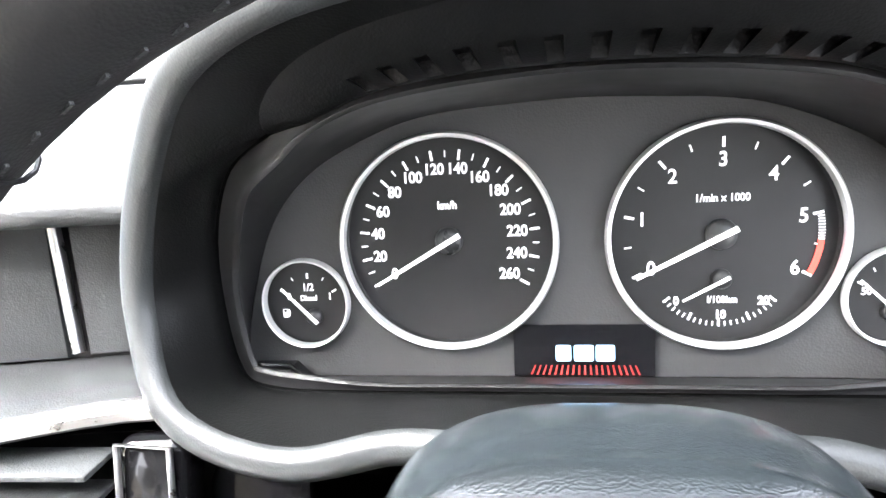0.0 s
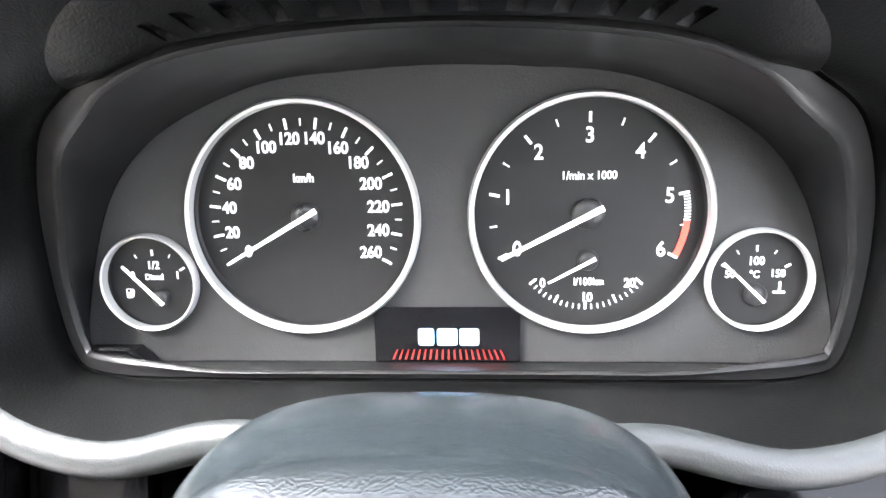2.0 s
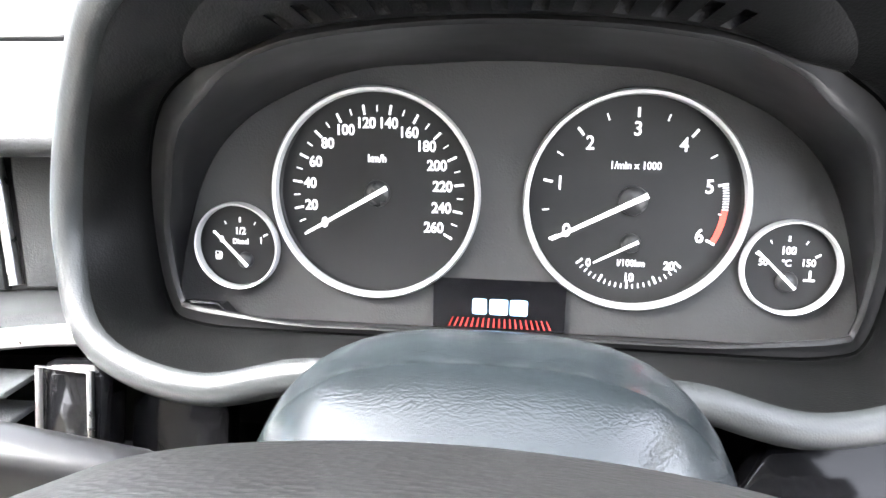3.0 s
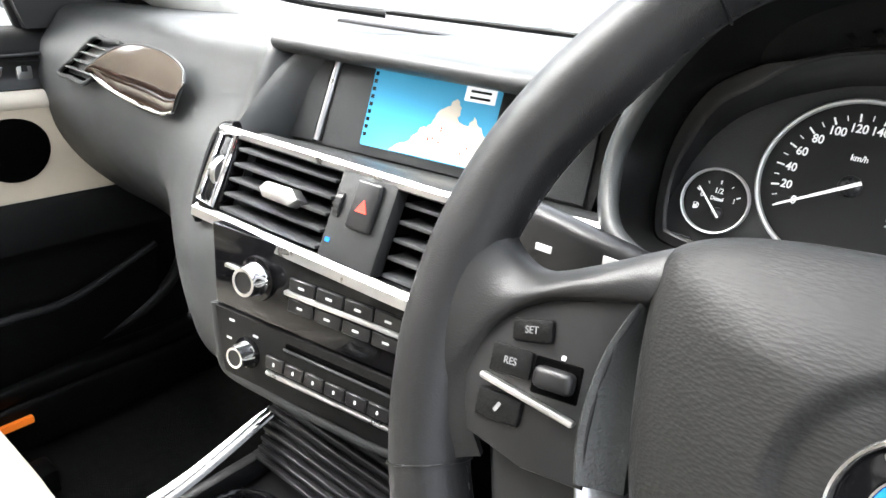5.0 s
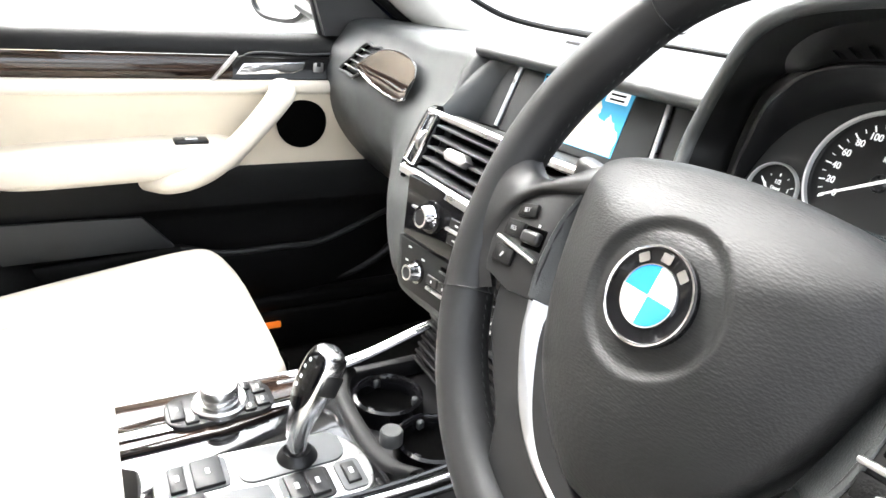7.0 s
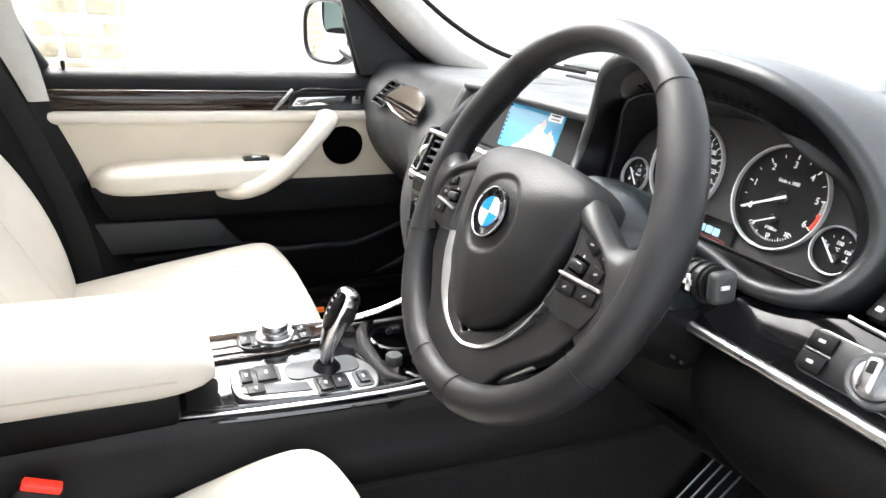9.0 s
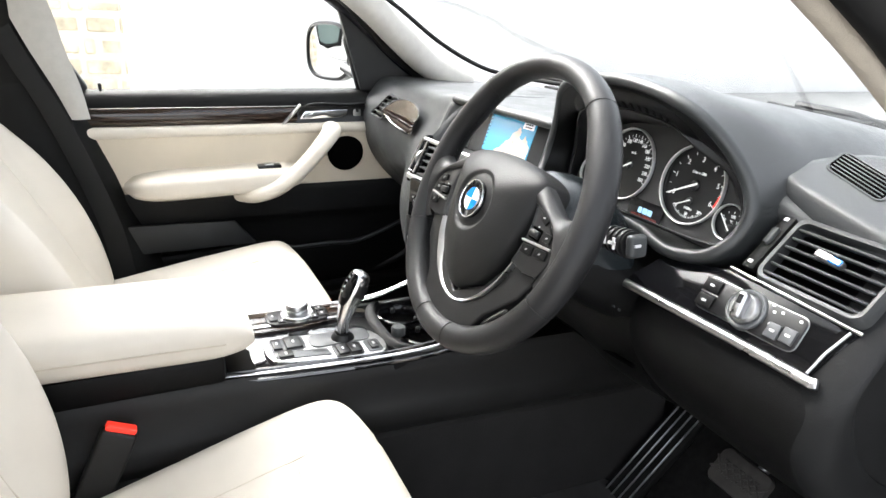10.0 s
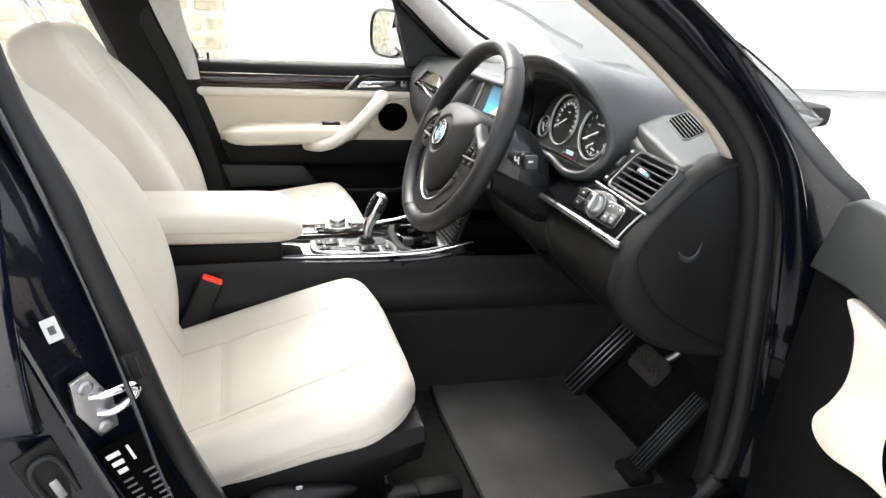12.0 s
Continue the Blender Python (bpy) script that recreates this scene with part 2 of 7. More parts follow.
def rrect(w, h, r, n=4, cx=0.0, cy=0.0):
    out = []
    for qx, qy, a0 in ((1, 1, 0), (-1, 1, 90), (-1, -1, 180), (1, -1, 270)):
        for k in range(n + 1):
            a = radians(a0 + 90 * k / n)
            out.append((cx + qx * (w / 2 - r) + r * math.cos(a), cy + qy * (h / 2 - r) + r * math.sin(a)))
    return out


def T(u, v, n=0.0, rot=0.0):
    return Matrix.Translation((u, v, n)) @ Matrix.Rotation(radians(rot), 4, "Z")


def writing(name, body, size, material, parent, m, depth=0.0002, bold=0.0, align="CENTER", squeeze=0.90):
    cu = bpy.data.curves.new(name, "FONT")
    cu.body, cu.size, cu.align_x, cu.align_y, cu.extrude, cu.offset = body, size, align, "CENTER", depth, bold
    tmp = bpy.data.objects.new(name, cu)
    scene.collection.objects.link(tmp)
    bpy.context.view_layer.update()
    me = bpy.data.meshes.new_from_object(tmp.evaluated_get(bpy.context.evaluated_depsgraph_get()))
    bpy.data.objects.remove(tmp)
    bm = bmesh.new()
    bm.from_mesh(me)
    bmesh.ops.remove_doubles(bm, verts=bm.verts, dist=1e-6)
    bm.to_mesh(me)
    bm.free()
    me.transform(m @ Matrix.Diagonal((squeeze, 1, 1, 1)))
    me.materials.clear()
    me.materials.append(material)
    ob = new(name, me)
    ob.parent = parent
    return ob


def sstep(a, b, x):
    t = max(0.0, min(1.0, (x - a) / (b - a)))
    return t * t * (3 - 2 * t)


# ---- instrument cluster ----
CLF = frame_at((0.37, 0.30, 1.062), 13)


def ring_of(half, n=144):
    """A closed smooth outline from half of it, top middle round to bottom middle."""
    return crom(list(half) + [(-p[0], *p[1:]) for p in half[-2:0:-1]], n, closed=True)


PLATE = [(0, 0.0640), (0.037, 0.0625), (0.070, 0.0595), (0.097, 0.0515), (0.126, 0.0365), (0.146, 0.016), (0.159, -0.014), (0.168, -0.058), (0.155, -0.0665), (0.10, -0.0668), (0.05, -0.0668), (0, -0.0668)]
# front edge of the trim ring round the plate, which leans towards the driver at the top
OUT = [(0, 0.0738, 0.080), (0.040, 0.0720, 0.080), (0.0735, 0.0675, 0.080), (0.096, 0.0605, 0.079), (0.1150, 0.0537, 0.0710), (0.1470, 0.0372, 0.0450), (0.1672, -0.0020, 0.0220), (0.1640, -0.0530, 0.018), (0.1455, -0.0632, 0.023), (0.095, -0.063, 0.028), (0.05, -0.063, 0.028), (0, -0.063, 0.028)]
LIP = [(0, 0.094, 0.116), (0.05, 0.091, 0.115), (0.095, 0.083, 0.112), (0.130, 0.069, 0.097), (0.158, 0.044, 0.072), (0.179, 0.012, 0.052), (0.1845, -0.022, 0.048), (0.168, -0.0565, 0.062), (0.123, -0.0685, 0.0716), (0.078, -0.0585, 0.075), (0.048, -0.0565, 0.080), (0, -0.064, 0.074)]


cluster = thing("instrument_cluster", "dark grey instrument cluster with four silver-ringed dials", "instrument cluster")
DIALS = ((-0.0625, 0.0, 0.0508), (0.0625, 0.0, 0.0508), (-0.1346, -0.0285, 0.0217), (0.1346, -0.0285, 0.0217))
plate_row = [Vector((p[0], p[1], -0.002)) for p in ring_of([(q[0], q[1], 0) for q in PLATE])]
bm = bmesh.new()
for loop in [plate_row] + [[Vector((cu + r * math.cos(k * math.pi / 32), cv + r * math.sin(k * math.pi / 32), -0.002)) for k in range(64)] for cu, cv, r in DIALS]:
    vs = [bm.verts.new(p) for p in loop]
    for a, b in zip(vs, vs[1:] + vs[:1]):
        bm.edges.new((a, b))
bmesh.ops.triangle_fill(bm, edges=bm.edges[:], use_beauty=True, use_dissolve=False)
bmesh.ops.recalc_face_normals(bm, faces=bm.faces)
if sum(f.normal.z for f in bm.faces) < 0:
    bmesh.ops.reverse_faces(bm, faces=bm.faces[:])
part("face_plate", bm, M_PLATE, cluster, m=CLF, smooth=False)
# Unseen box added behind the plate to stop light leaking through its seam.
part("plate_light_block", prism([(p.x * 1.07, p.y * 1.07) for p in plate_row], 0.030), M_VOID, cluster, m=CLF @ T(0, 0, -0.0400), smooth=False)


def polar(r, deg):
    return r * math.cos(radians(deg)), r * math.sin(radians(deg))


BIG, SMALL = -0.0060, -0.0040  # depth of the faces behind their rings


def tick(parent, cu, cv, r0, r1, deg, w, mat=None, n=BIG + 0.0004):
    bm = rbox(r1 - r0, w, 0.0004, 0)
    u, v = polar((r0 + r1) / 2, deg)
    return part("tick", bm, mat or M_WHITE, parent, m=CLF @ T(cu + u, cv + v, n, deg), smooth=False)


def dial(cu, cv, r, name, ring_w):
    dp = BIG if r > 0.04 else SMALL
    d = part(name, lathe([(0.0002, dp), (r * 0.945, dp), (r * 0.962, dp + 0.001), (r * 0.966, 0.0)], 64), M_DIAL, cluster, m=CLF @ T(cu, cv, 0.0))
    ring = lathe([(r - ring_w, 0.0), (r - ring_w * 0.85, 0.0032), (r - ring_w * 0.35, 0.0036), (r, 0.0018), (r, -0.001), (r - ring_w, -0.001)], 80)
    part("dial_ring", ring, M_RING, d, "satin silver ring round a dial", m=CLF @ T(cu, cv, 0.0))
    return d


def needle(parent, cu, cv, r1, deg, w, hub, dp=BIG):
    poly = [(-0.16 * r1, -w * 0.5), (r1, -w * 0.28), (r1, w * 0.28), (-0.16 * r1, w * 0.5)]
    part("needle", prism(poly, 0.0012), M_NEEDLE, parent, "white pointer", m=CLF @ T(cu, cv, dp + 0.0042, deg))
    part("needle_hub", lathe([(0.0001, 0.0040), (hub * 0.4, 0.0038), (hub * 0.75, 0.0031), (hub * 0.94, 0.0020), (hub, 0.0)], 28), M_HUB, parent, m=CLF @ T(cu, cv, dp + 0.0002))


M_HUB = principled("satin grey pointer hub", (0.030, 0.030, 0.031), 0.30, var=0.05, scale=60)
M_RIMPAD = principled("padded rim plastic", (0.019, 0.021, 0.0215), 0.36, var=0.10, scale=18, bump=0.09, bump_scale=1000)
M_BAND = principled("satin trim ring plastic", (0.012, 0.012, 0.0123), 0.44, var=0.08, scale=20, spec=0.28)
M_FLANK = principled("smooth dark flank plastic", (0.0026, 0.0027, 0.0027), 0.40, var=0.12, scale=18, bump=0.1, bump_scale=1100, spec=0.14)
M_RING = principled("satin silver dial ring", (0.80, 0.80, 0.80), 0.42, metal=0.6, var=0.04, scale=50)
speedo = dial(-0.0625, 0.0, 0.0524, "speedometer_dial", 0.0030)
tacho = dial(0.0625, 0.0, 0.0524, "rev_counter_dial", 0.0030)
fuel = dial(-0.1346, -0.0285, 0.0226, "fuel_dial", 0.0018)
temp = dial(0.1346, -0.0285, 0.0226, "oil_temperature_dial", 0.0018)
for kmh in range(0, 261, 10):
    a = 210 - kmh * 0.923
    big = kmh % 20 == 0
    tick(speedo, -0.0625, 0, 0.0391 if big else 0.0402, 0.0439 if big else 0.0433, a, 0.0011 if big else 0.0006)
    if big:
        r = 0.0316 if kmh == 0 else 0.0349 if kmh < 150 else 0.0340 if kmh < 190 else 0.0332
        u, v = polar(r, a)
        writing("numeral", str(kmh), 0.0073, M_WHITE, speedo, CLF @ T(-0.0625 + u, v, BIG + 0.0005), bold=0.00016)
writing("unit", "km/h", 0.0052, M_WHITE, speedo, CLF @ T(-0.0625, 0.0172, BIG + 0.0005), bold=0.00014)
needle(speedo, -0.0625, 0, 0.0408, 210, 0.0024, 0.0068)
for k in range(0, 13):
    a = 207 - k * 19.5
    big = k % 2 == 0
    tick(tacho, 0.0625, 0, 0.0393 if big else 0.0399, 0.0438 if big else 0.0432, a, 0.0012 if big else 0.0007)
    if big:
        u, v = polar((0.0345, 0.0357, 0.0344, 0.0337, 0.0342, 0.0354, 0.0357)[k // 2], a)
        writing("numeral", str(k // 2), 0.0092, M_WHITE, tacho, CLF @ T(0.0625 + u, v, BIG + 0.0005), bold=0.00014)
writing("unit", "1/min x 1000", 0.0050, M_WHITE, tacho, CLF @ T(0.0625, 0.0166, BIG + 0.0005), bold=0.00007)
for k in range(21):
    a = 207 - 39 * (5.05 + 0.9 * k / 20)
    tick(tacho, 0.0625, 0, 0.0411, 0.0438, a, 0.0006 if k < 9 else 0.0019, M_WHITE if k < 9 else M_RED, BIG + 0.0006)
needle(tacho, 0.0625, 0, 0.0426, 207, 0.0026, 0.0072)
for k in range(21):
    a = -90 + (k - 10) * 5.0
    tick(tacho, 0.0622, -0.0108, 0.0302 if k % 5 else 0.0286, 0.0324, a, 0.0006 if k % 5 else 0.0010)
for body, u, v in (("0", 0.0431, -0.0312), ("10", 0.0628, -0.0378), ("20", 0.0815, -0.0313)):
    writing("numeral", body, 0.0056, M_WHITE, tacho, CLF @ T(u, v, BIG + 0.0005), bold=0.00014)
writing("unit", "l/100km", 0.0046, M_WHITE, tacho, CLF @ T(0.0635, -0.0306, BIG + 0.0005), bold=0.00006)
needle(tacho, 0.0628, -0.0207, 0.0200, 208, 0.0014, 0.0048)
for k in range(5):
    a = 150 - 30 * k
    tick(fuel, -0.1346, -0.0310, 0.0150 if k % 2 else 0.0142, 0.0168, a, 0.0009 if k % 2 == 0 else 0.0005, n=SMALL + 0.0004)
    tick(temp, 0.1346, -0.0310, 0.0150 if k % 2 else 0.0142, 0.0168, a, 0.0009 if k % 2 == 0 else 0.0005, n=SMALL + 0.0004)
for d, body, u, v, s in ((fuel, "1/2", -0.1346, -0.0215, 0.0052), (fuel, "Diesel", -0.1346, -0.0270, 0.0038), (fuel, "1", -0.1235, -0.0262, 0.0048),
                         (fuel, "0", -0.1448, -0.0262, 0.0048), (temp, "100", 0.1346, -0.0212, 0.0052), (temp, "50", 0.1238, -0.0270, 0.0048),
                         (temp, "150", 0.1440, -0.0268, 0.0048), (temp, "\u00b0C", 0.1342, -0.0272, 0.0044)):
    writing("numeral", body, s, M_WHITE, d, CLF @ T(u, v, SMALL + 0.0005), bold=0.00007)
part("fuel_symbol", prism(rrect(0.0026, 0.0044, 0.0005), 0.0003), M_WHITE, fuel, m=CLF @ T(-0.1472, -0.0346, SMALL + 0.0005))
part("fuel_symbol_window", prism(rrect(0.0015, 0.0013, 0.0002), 0.0003), M_DIAL, fuel, m=CLF @ T(-0.1472, -0.0333, SMALL + 0.0007))
part("fuel_symbol_hose", tube([(-0.1456, -0.0364, 0), (-0.1450, -0.0340, 0), (-0.1455, -0.0326, 0)], 0.0003, 6), M_WHITE, fuel, m=CLF @ T(0, 0, SMALL + 0.0006))
part("oil_symbol", prism(rrect(0.0052, 0.0010, 0.0004), 0.0003), M_WHITE, temp, m=CLF @ T(0.1450, -0.0350, SMALL + 0.0005))
part("oil_symbol_stem", prism(rrect(0.0010, 0.0046, 0.0004), 0.0003), M_WHITE, temp, m=CLF @ T(0.1452, -0.0325, SMALL + 0.0005))
needle(fuel, -0.1320, -0.0365, 0.0215, 134, 0.0014, 0.0042, SMALL)
needle(temp, 0.1350, -0.0360, 0.0215, 136, 0.0014, 0.0050, SMALL)
lcd = part("trip_display", prism(rrect(0.0654, 0.0254, 0.0006), 0.0006), M_LCD, cluster, "small dark display showing a pale logo bar", m=CLF @ T(0.0002, -0.0530, 0.0002))
for u, w in ((-0.0092, 0.0072), (0.0003, 0.0092), (0.0102, 0.0088)):
    part("logo_bar", prism(rrect(w, 0.0080, 0.0012), 0.0002), M_LOGO, lcd, m=CLF @ T(u, -0.0542, 0.0009))
for k in range(19):
    q = k - 9
    part("red_stripe", prism([(-0.0005, -0.0025), (0.0005, -0.0025), (0.0003 - 0.00022 * q, 0.0022), (-0.0003 - 0.00022 * q, 0.0022)], 0.0002), M_LRED, lcd,
         m=CLF @ T(0.0008 + q * 0.0028, -0.0624, 0.0009))
btn = part("reset_button", prism([(-0.164, -0.0660), (-0.134, -0.0660), (-0.141, -0.0580), (-0.164, -0.0580)], 0.013, 0.0015), M_BLACK, cluster, m=CLF @ T(0, 0, 0.001))
part("button_edge", tube([(-0.166, -0.0555, 0.014), (-0.140, -0.0560, 0.014), (-0.130, -0.0660, 0.014)], 0.0012, 8), M_GLOSS, btn, m=CLF)

# binnacle: inner shade, slotted hood and padded rim
binnacle = thing("instrument_binnacle", "dark soft plastic binnacle hood with padded rim round the dials", "dashboard hood")


def mixrow(a, b, t):
    return [p.lerp(q, t) for p, q in zip(a, b)]


lip_u = ring_of(LIP)
r0 = [Vector((p[0], p[1], -0.001)) for p in ring_of([(q[0], q[1], 0) for q in PLATE])]
r3 = ring_of(OUT)


def offset_row(row, d, dn):
    c = Vector((0, 0.01, 0))
    out = []
    for i, p in enumerate(row):
        tang = (row[(i + 1) % len(row)] - row[i - 1])
        nn = Vector((tang.y, -tang.x, 0)).normalized()
        if nn.dot(Vector((p.x, p.y, 0)) - c) < 0:
            nn = -nn
        out.append(p + nn * d + Vector((0, 0, dn)))
    return out


ridge = []
for p, q in zip(r3, offset_row(r3, -1.0, 0.0)):
    d = 0.0038 + 0.0042 * sstep(0.09, 0.14, abs(p.x)) + 0.0018 * sstep(0.03, 0.06, p.y) + 0.0034 * sstep(0.085, 0.13, abs(p.x)) * sstep(-0.02, 0.01, p.y)
    ridge.append(p + (q - p) * d)
up_n = Vector((0, 0, 1))
shade_rows = [r0] + [mixrow(r0, ridge, t) for t in (0.3, 0.6, 0.9)] + [[p - up_n * 0.0012 for p in ridge], [p - up_n * 0.0002 for p in ridge]]
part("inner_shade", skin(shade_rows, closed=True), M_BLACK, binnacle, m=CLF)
band = [[p - up_n * 0.0002 for p in ridge], [p + up_n * 0.0008 for p in mixrow(ridge, r3, 0.12)], [p + up_n * 0.0012 for p in mixrow(ridge, r3, 0.26)], [p + up_n * 0.0002 for p in mixrow(ridge, r3, 0.45)], [p - up_n * 0.0006 for p in mixrow(ridge, r3, 0.8)], [p - up_n * 0.0010 for p in r3], [p - up_n * 0.0040 for p in r3]]
part("inner_trim", skin(band, closed=True), M_BAND, binnacle, "satin trim ring round the plate", m=CLF)
flank0 = offset_row(r3, 0.0004, -0.0035)
rim_rows = [flank0, offset_row(r3, 0.0016, -0.0010)] + [mixrow(r3, lip_u, t) for t in (0.08, 0.25, 0.5, 0.75, 0.92)]
edge_rows = [offset_row(lip_u, d, dn) for d, dn in ((0.0, 0.0), (0.0008, 0.0030), (0.0035, 0.0055), (0.0070, 0.0065), (0.0105, 0.0055), (0.0135, 0.0030), (0.0155, -0.0010), (0.0162, -0.0060), (0.0165, -0.02), (0.017, -0.05))]
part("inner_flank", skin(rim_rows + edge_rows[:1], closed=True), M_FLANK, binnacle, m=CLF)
part("padded_rim", skin(edge_rows, closed=True), M_RIMPAD, binnacle, "grey grained padded rim", m=CLF)


def arc_at(row, f):
    i = int(math.floor(f))
    return row[i % 144].lerp(row[(i + 1) % 144], f - i)


# slotted pod under the hood, with rounded ends and real openings
SLOT_F = [-13.2 + k * 2.2 for k in range(13)]
steps = [-26 + 0.75 * k for k in range(15)]
for f in SLOT_F:
    steps += [f - 0.46, f, f + 0.46, f + 1.1]
steps = sorted(steps[:-1] + [26 - 0.75 * k for k in range(15)])
POD = ((0.0, -0.10), (0.03, 0.30), (0.08, 0.62), (0.15, 0.84), (0.24, 0.97), (0.36, 1.0), (0.47, 0.98), (0.58, 0.90), (0.72, 0.70), (0.86, 0.36), (0.96, 0.06), (1.0, -0.15))
S0, S1 = 4, 7


def pod_point(f, s, d):
    reach = max(0.02, 0.85 * max(0.0, 1 - (f / 26.3) ** 2) ** 0.8)
    p = arc_at(r3, f).lerp(arc_at(lip_u, f), reach * s)
    q = Vector((p.x, p.y - 0.01, 0)).normalized()
    return p - q * 0.0068 * d * min(1.0, reach / 0.35)


grid = [[pod_point(f, s, d) for s, d in POD] for f in steps]
bm = bmesh.new()
vs = [[bm.verts.new(p) for p in row] for row in grid]
for a in range(len(steps) - 1):
    mid = (steps[a] + steps[a + 1]) / 2
    hole = any(abs(mid - f) < 0.45 for f in SLOT_F)
    for b in range(len(POD) - 1):
        if not (hole and S0 <= b < S1):
            bm.faces.new((vs[a][b], vs[a][b + 1], vs[a + 1][b + 1], vs[a + 1][b]))
bmesh.ops.recalc_face_normals(bm, faces=bm.faces)
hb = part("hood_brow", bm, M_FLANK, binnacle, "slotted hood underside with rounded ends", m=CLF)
for f in SLOT_F:
    ring4 = [pod_point(f + a * 0.46, POD[b][0], POD[b][1]) for a, b in ((-1, S0), (1, S0), (1, S1), (-1, S1))]
    c = sum(ring4, Vector()) / 4
    q = Vector((c.x, c.y - 0.01, 0)).normalized()
    rows = [ring4, [c + (p - c) * 0.94 + q * 0.006 for p in ring4], [c + (p - c) * 0.02 + q * 0.0065 for p in ring4]]
    part("hood_slot", skin(rows, closed=True), M_SOFTLOW, hb, m=CLF, smooth=False)


# ---- steering wheel and column ----
WHF = frame_at((0.370, 0.0494, 1.0408), 23.8)
wheel = thing("steering_wheel", "black leather three-spoke steering wheel with silver trim", "steering wheel")
RIM = 0.1698


rows = []
for k in range(120):
    a = 2 * math.pi * k / 120
    d = Vector((math.cos(a), math.sin(a), 0))
    grip = 0.98 + 0.05 * max(0, math.cos(2 * (a - radians(45)))) * (1 if math.sin(a) > -0.2 else 0)
    up = sstep(0.55, 0.88, math.sin(a))
    rows.append([d * (RIM + 0.0055 * up + (0.0172 - 0.0032 * up) * grip * math.cos(b)) + Vector((0, 0, (0.0186 - 0.0010 * up) * grip * math.sin(b))) for b in (2 * math.pi * j / 20 for j in range(20))])
rows.append(rows[0])
bm = skin(rows, closed=True)
bmesh.ops.remove_doubles(bm, verts=bm.verts, dist=1e-6)
part("rim", bm, M_LEATHERB, wheel, "black leather rim", m=WHF)
for deg in (52, 128, 205, 335, 258, 282):
    d = Vector((math.cos(radians(deg)), math.sin(radians(deg)), 0))
    up = sstep(0.55, 0.88, d.y)
    ringp = [d * (RIM + 0.0055 * up + (0.0174 - 0.0031 * up) * math.cos(b)) + Vector((0, 0, 0.0190 * math.sin(b))) for b in (2 * math.pi * j / 24 for j in range(24))]
    part("rim_seam", tube(ringp, 0.0005, 6, closed=True), M_BLACK, wheel, m=WHF)
# stitches along the inside of the rim
bm = bmesh.new()
for k in range(150):
    a = 2 * math.pi * k / 150
    up = sstep(0.55, 0.88, math.sin(a))
    s = rbox(0.0030, 0.0006, 0.0006, 0)
    s.transform(Matrix.Rotation(a, 4, "Z") @ Matrix.Translation((RIM - 0.0167 + 0.0086 * up, 0, -0.003)) @ Matrix.Rotation(radians(78), 4, "Z") @ Matrix.Rotation(radians(25), 4, "Y"))
    me = bpy.data.meshes.new("tmp")
    s.to_mesh(me)
    s.free()
    bm.from_mesh(me)
    bpy.data.meshes.remove(me)
tagged(part("rim_stitching", bm, M_SOFT, wheel, m=WHF), kind="stuff")

COVER = ring_of([(0, 0.0605), (0.032, 0.0590), (0.060, 0.0550), (0.080, 0.0485), (0.0895, 0.039), (0.0885, 0.018), (0.0825, -0.014), (0.0745, -0.040), (0.0585, -0.072), (0.037, -0.096), (0.015, -0.111), (0, -0.115)], 176)
EMB = (0.0, -0.0066)


def cover_n(v, s=1.0):
    """Height of the cover over the wheel's plane at v, s being 1 at its edge and 0 in the middle."""
    return 0.0125 - 0.06 * max(0.0, v - 0.02) + 0.05 * min(0.0, v + 0.06) + 0.0235 * (1 - s ** 2.4)


rows = [[Vector((p[0] * 0.97, p[1] * 0.97, -0.030)) for p in COVER], [Vector((p[0], p[1], cover_n(p[1]) - 0.012)) for p in COVER]]
for s, dn in ((0.992, 0.006), (0.972, 0.0022), (0.94, 0.0005), (0.90, 0), (0.85, 0), (0.8, 0), (0.75, 0)) + tuple((0.72 - 0.0142 * k, 0) for k in range(36)) + ((0.18, 0), (0.1, 0), (0.01, 0)):
    row = []
    for p in COVER:
        u, v = EMB[0] + (p[0] - EMB[0]) * s, EMB[1] + (p[1] - EMB[1]) * s
        e = math.hypot(u - EMB[0], v - EMB[1])
        dip = 0.0040 * sstep(0.0395, 0.0325, e)
        row.append(Vector((u, v, cover_n(v, s) - dn - dip)))
    rows.append(row)
part("airbag_cover", skin(rows, closed=True, caps=True), M_COVER, wheel, "grained black airbag cover", m=WHF)
EMF = WHF @ T(EMB[0], EMB[1], 0.0345) @ Matrix.Scale(0.92, 4)
emblem = part("emblem", lathe([(0.0001, 0.0), (0.0225, 0.0), (0.0245, 0.0012), (0.0255, 0.0), (0.0255, -0.004)], 56), M_GLOSS, wheel, "round black, blue and white emblem", m=EMF)
part("emblem_ring", lathe([(0.0240, 0.001), (0.0246, 0.0019), (0.0254, 0.0017), (0.0258, 0.0), (0.0240, -0.001)], 56), M_CHROME, emblem, m=EMF)
part("emblem_inner_ring", lathe([(0.0152, 0.0), (0.0155, 0.0008), (0.0161, 0.0008), (0.0164, 0.0), (0.0152, -0.0005)], 56), M_CHROME, emblem, m=EMF)
for q in range(4):
    poly = [(0.0, 0.0)] + [polar(0.0152, q * 90 + 90 * k / 10) for k in range(11)]
    part("emblem_quarter", prism(poly, 0.0006), M_EWHITE if q % 2 == 0 else M_BLUE, emblem, m=EMF)
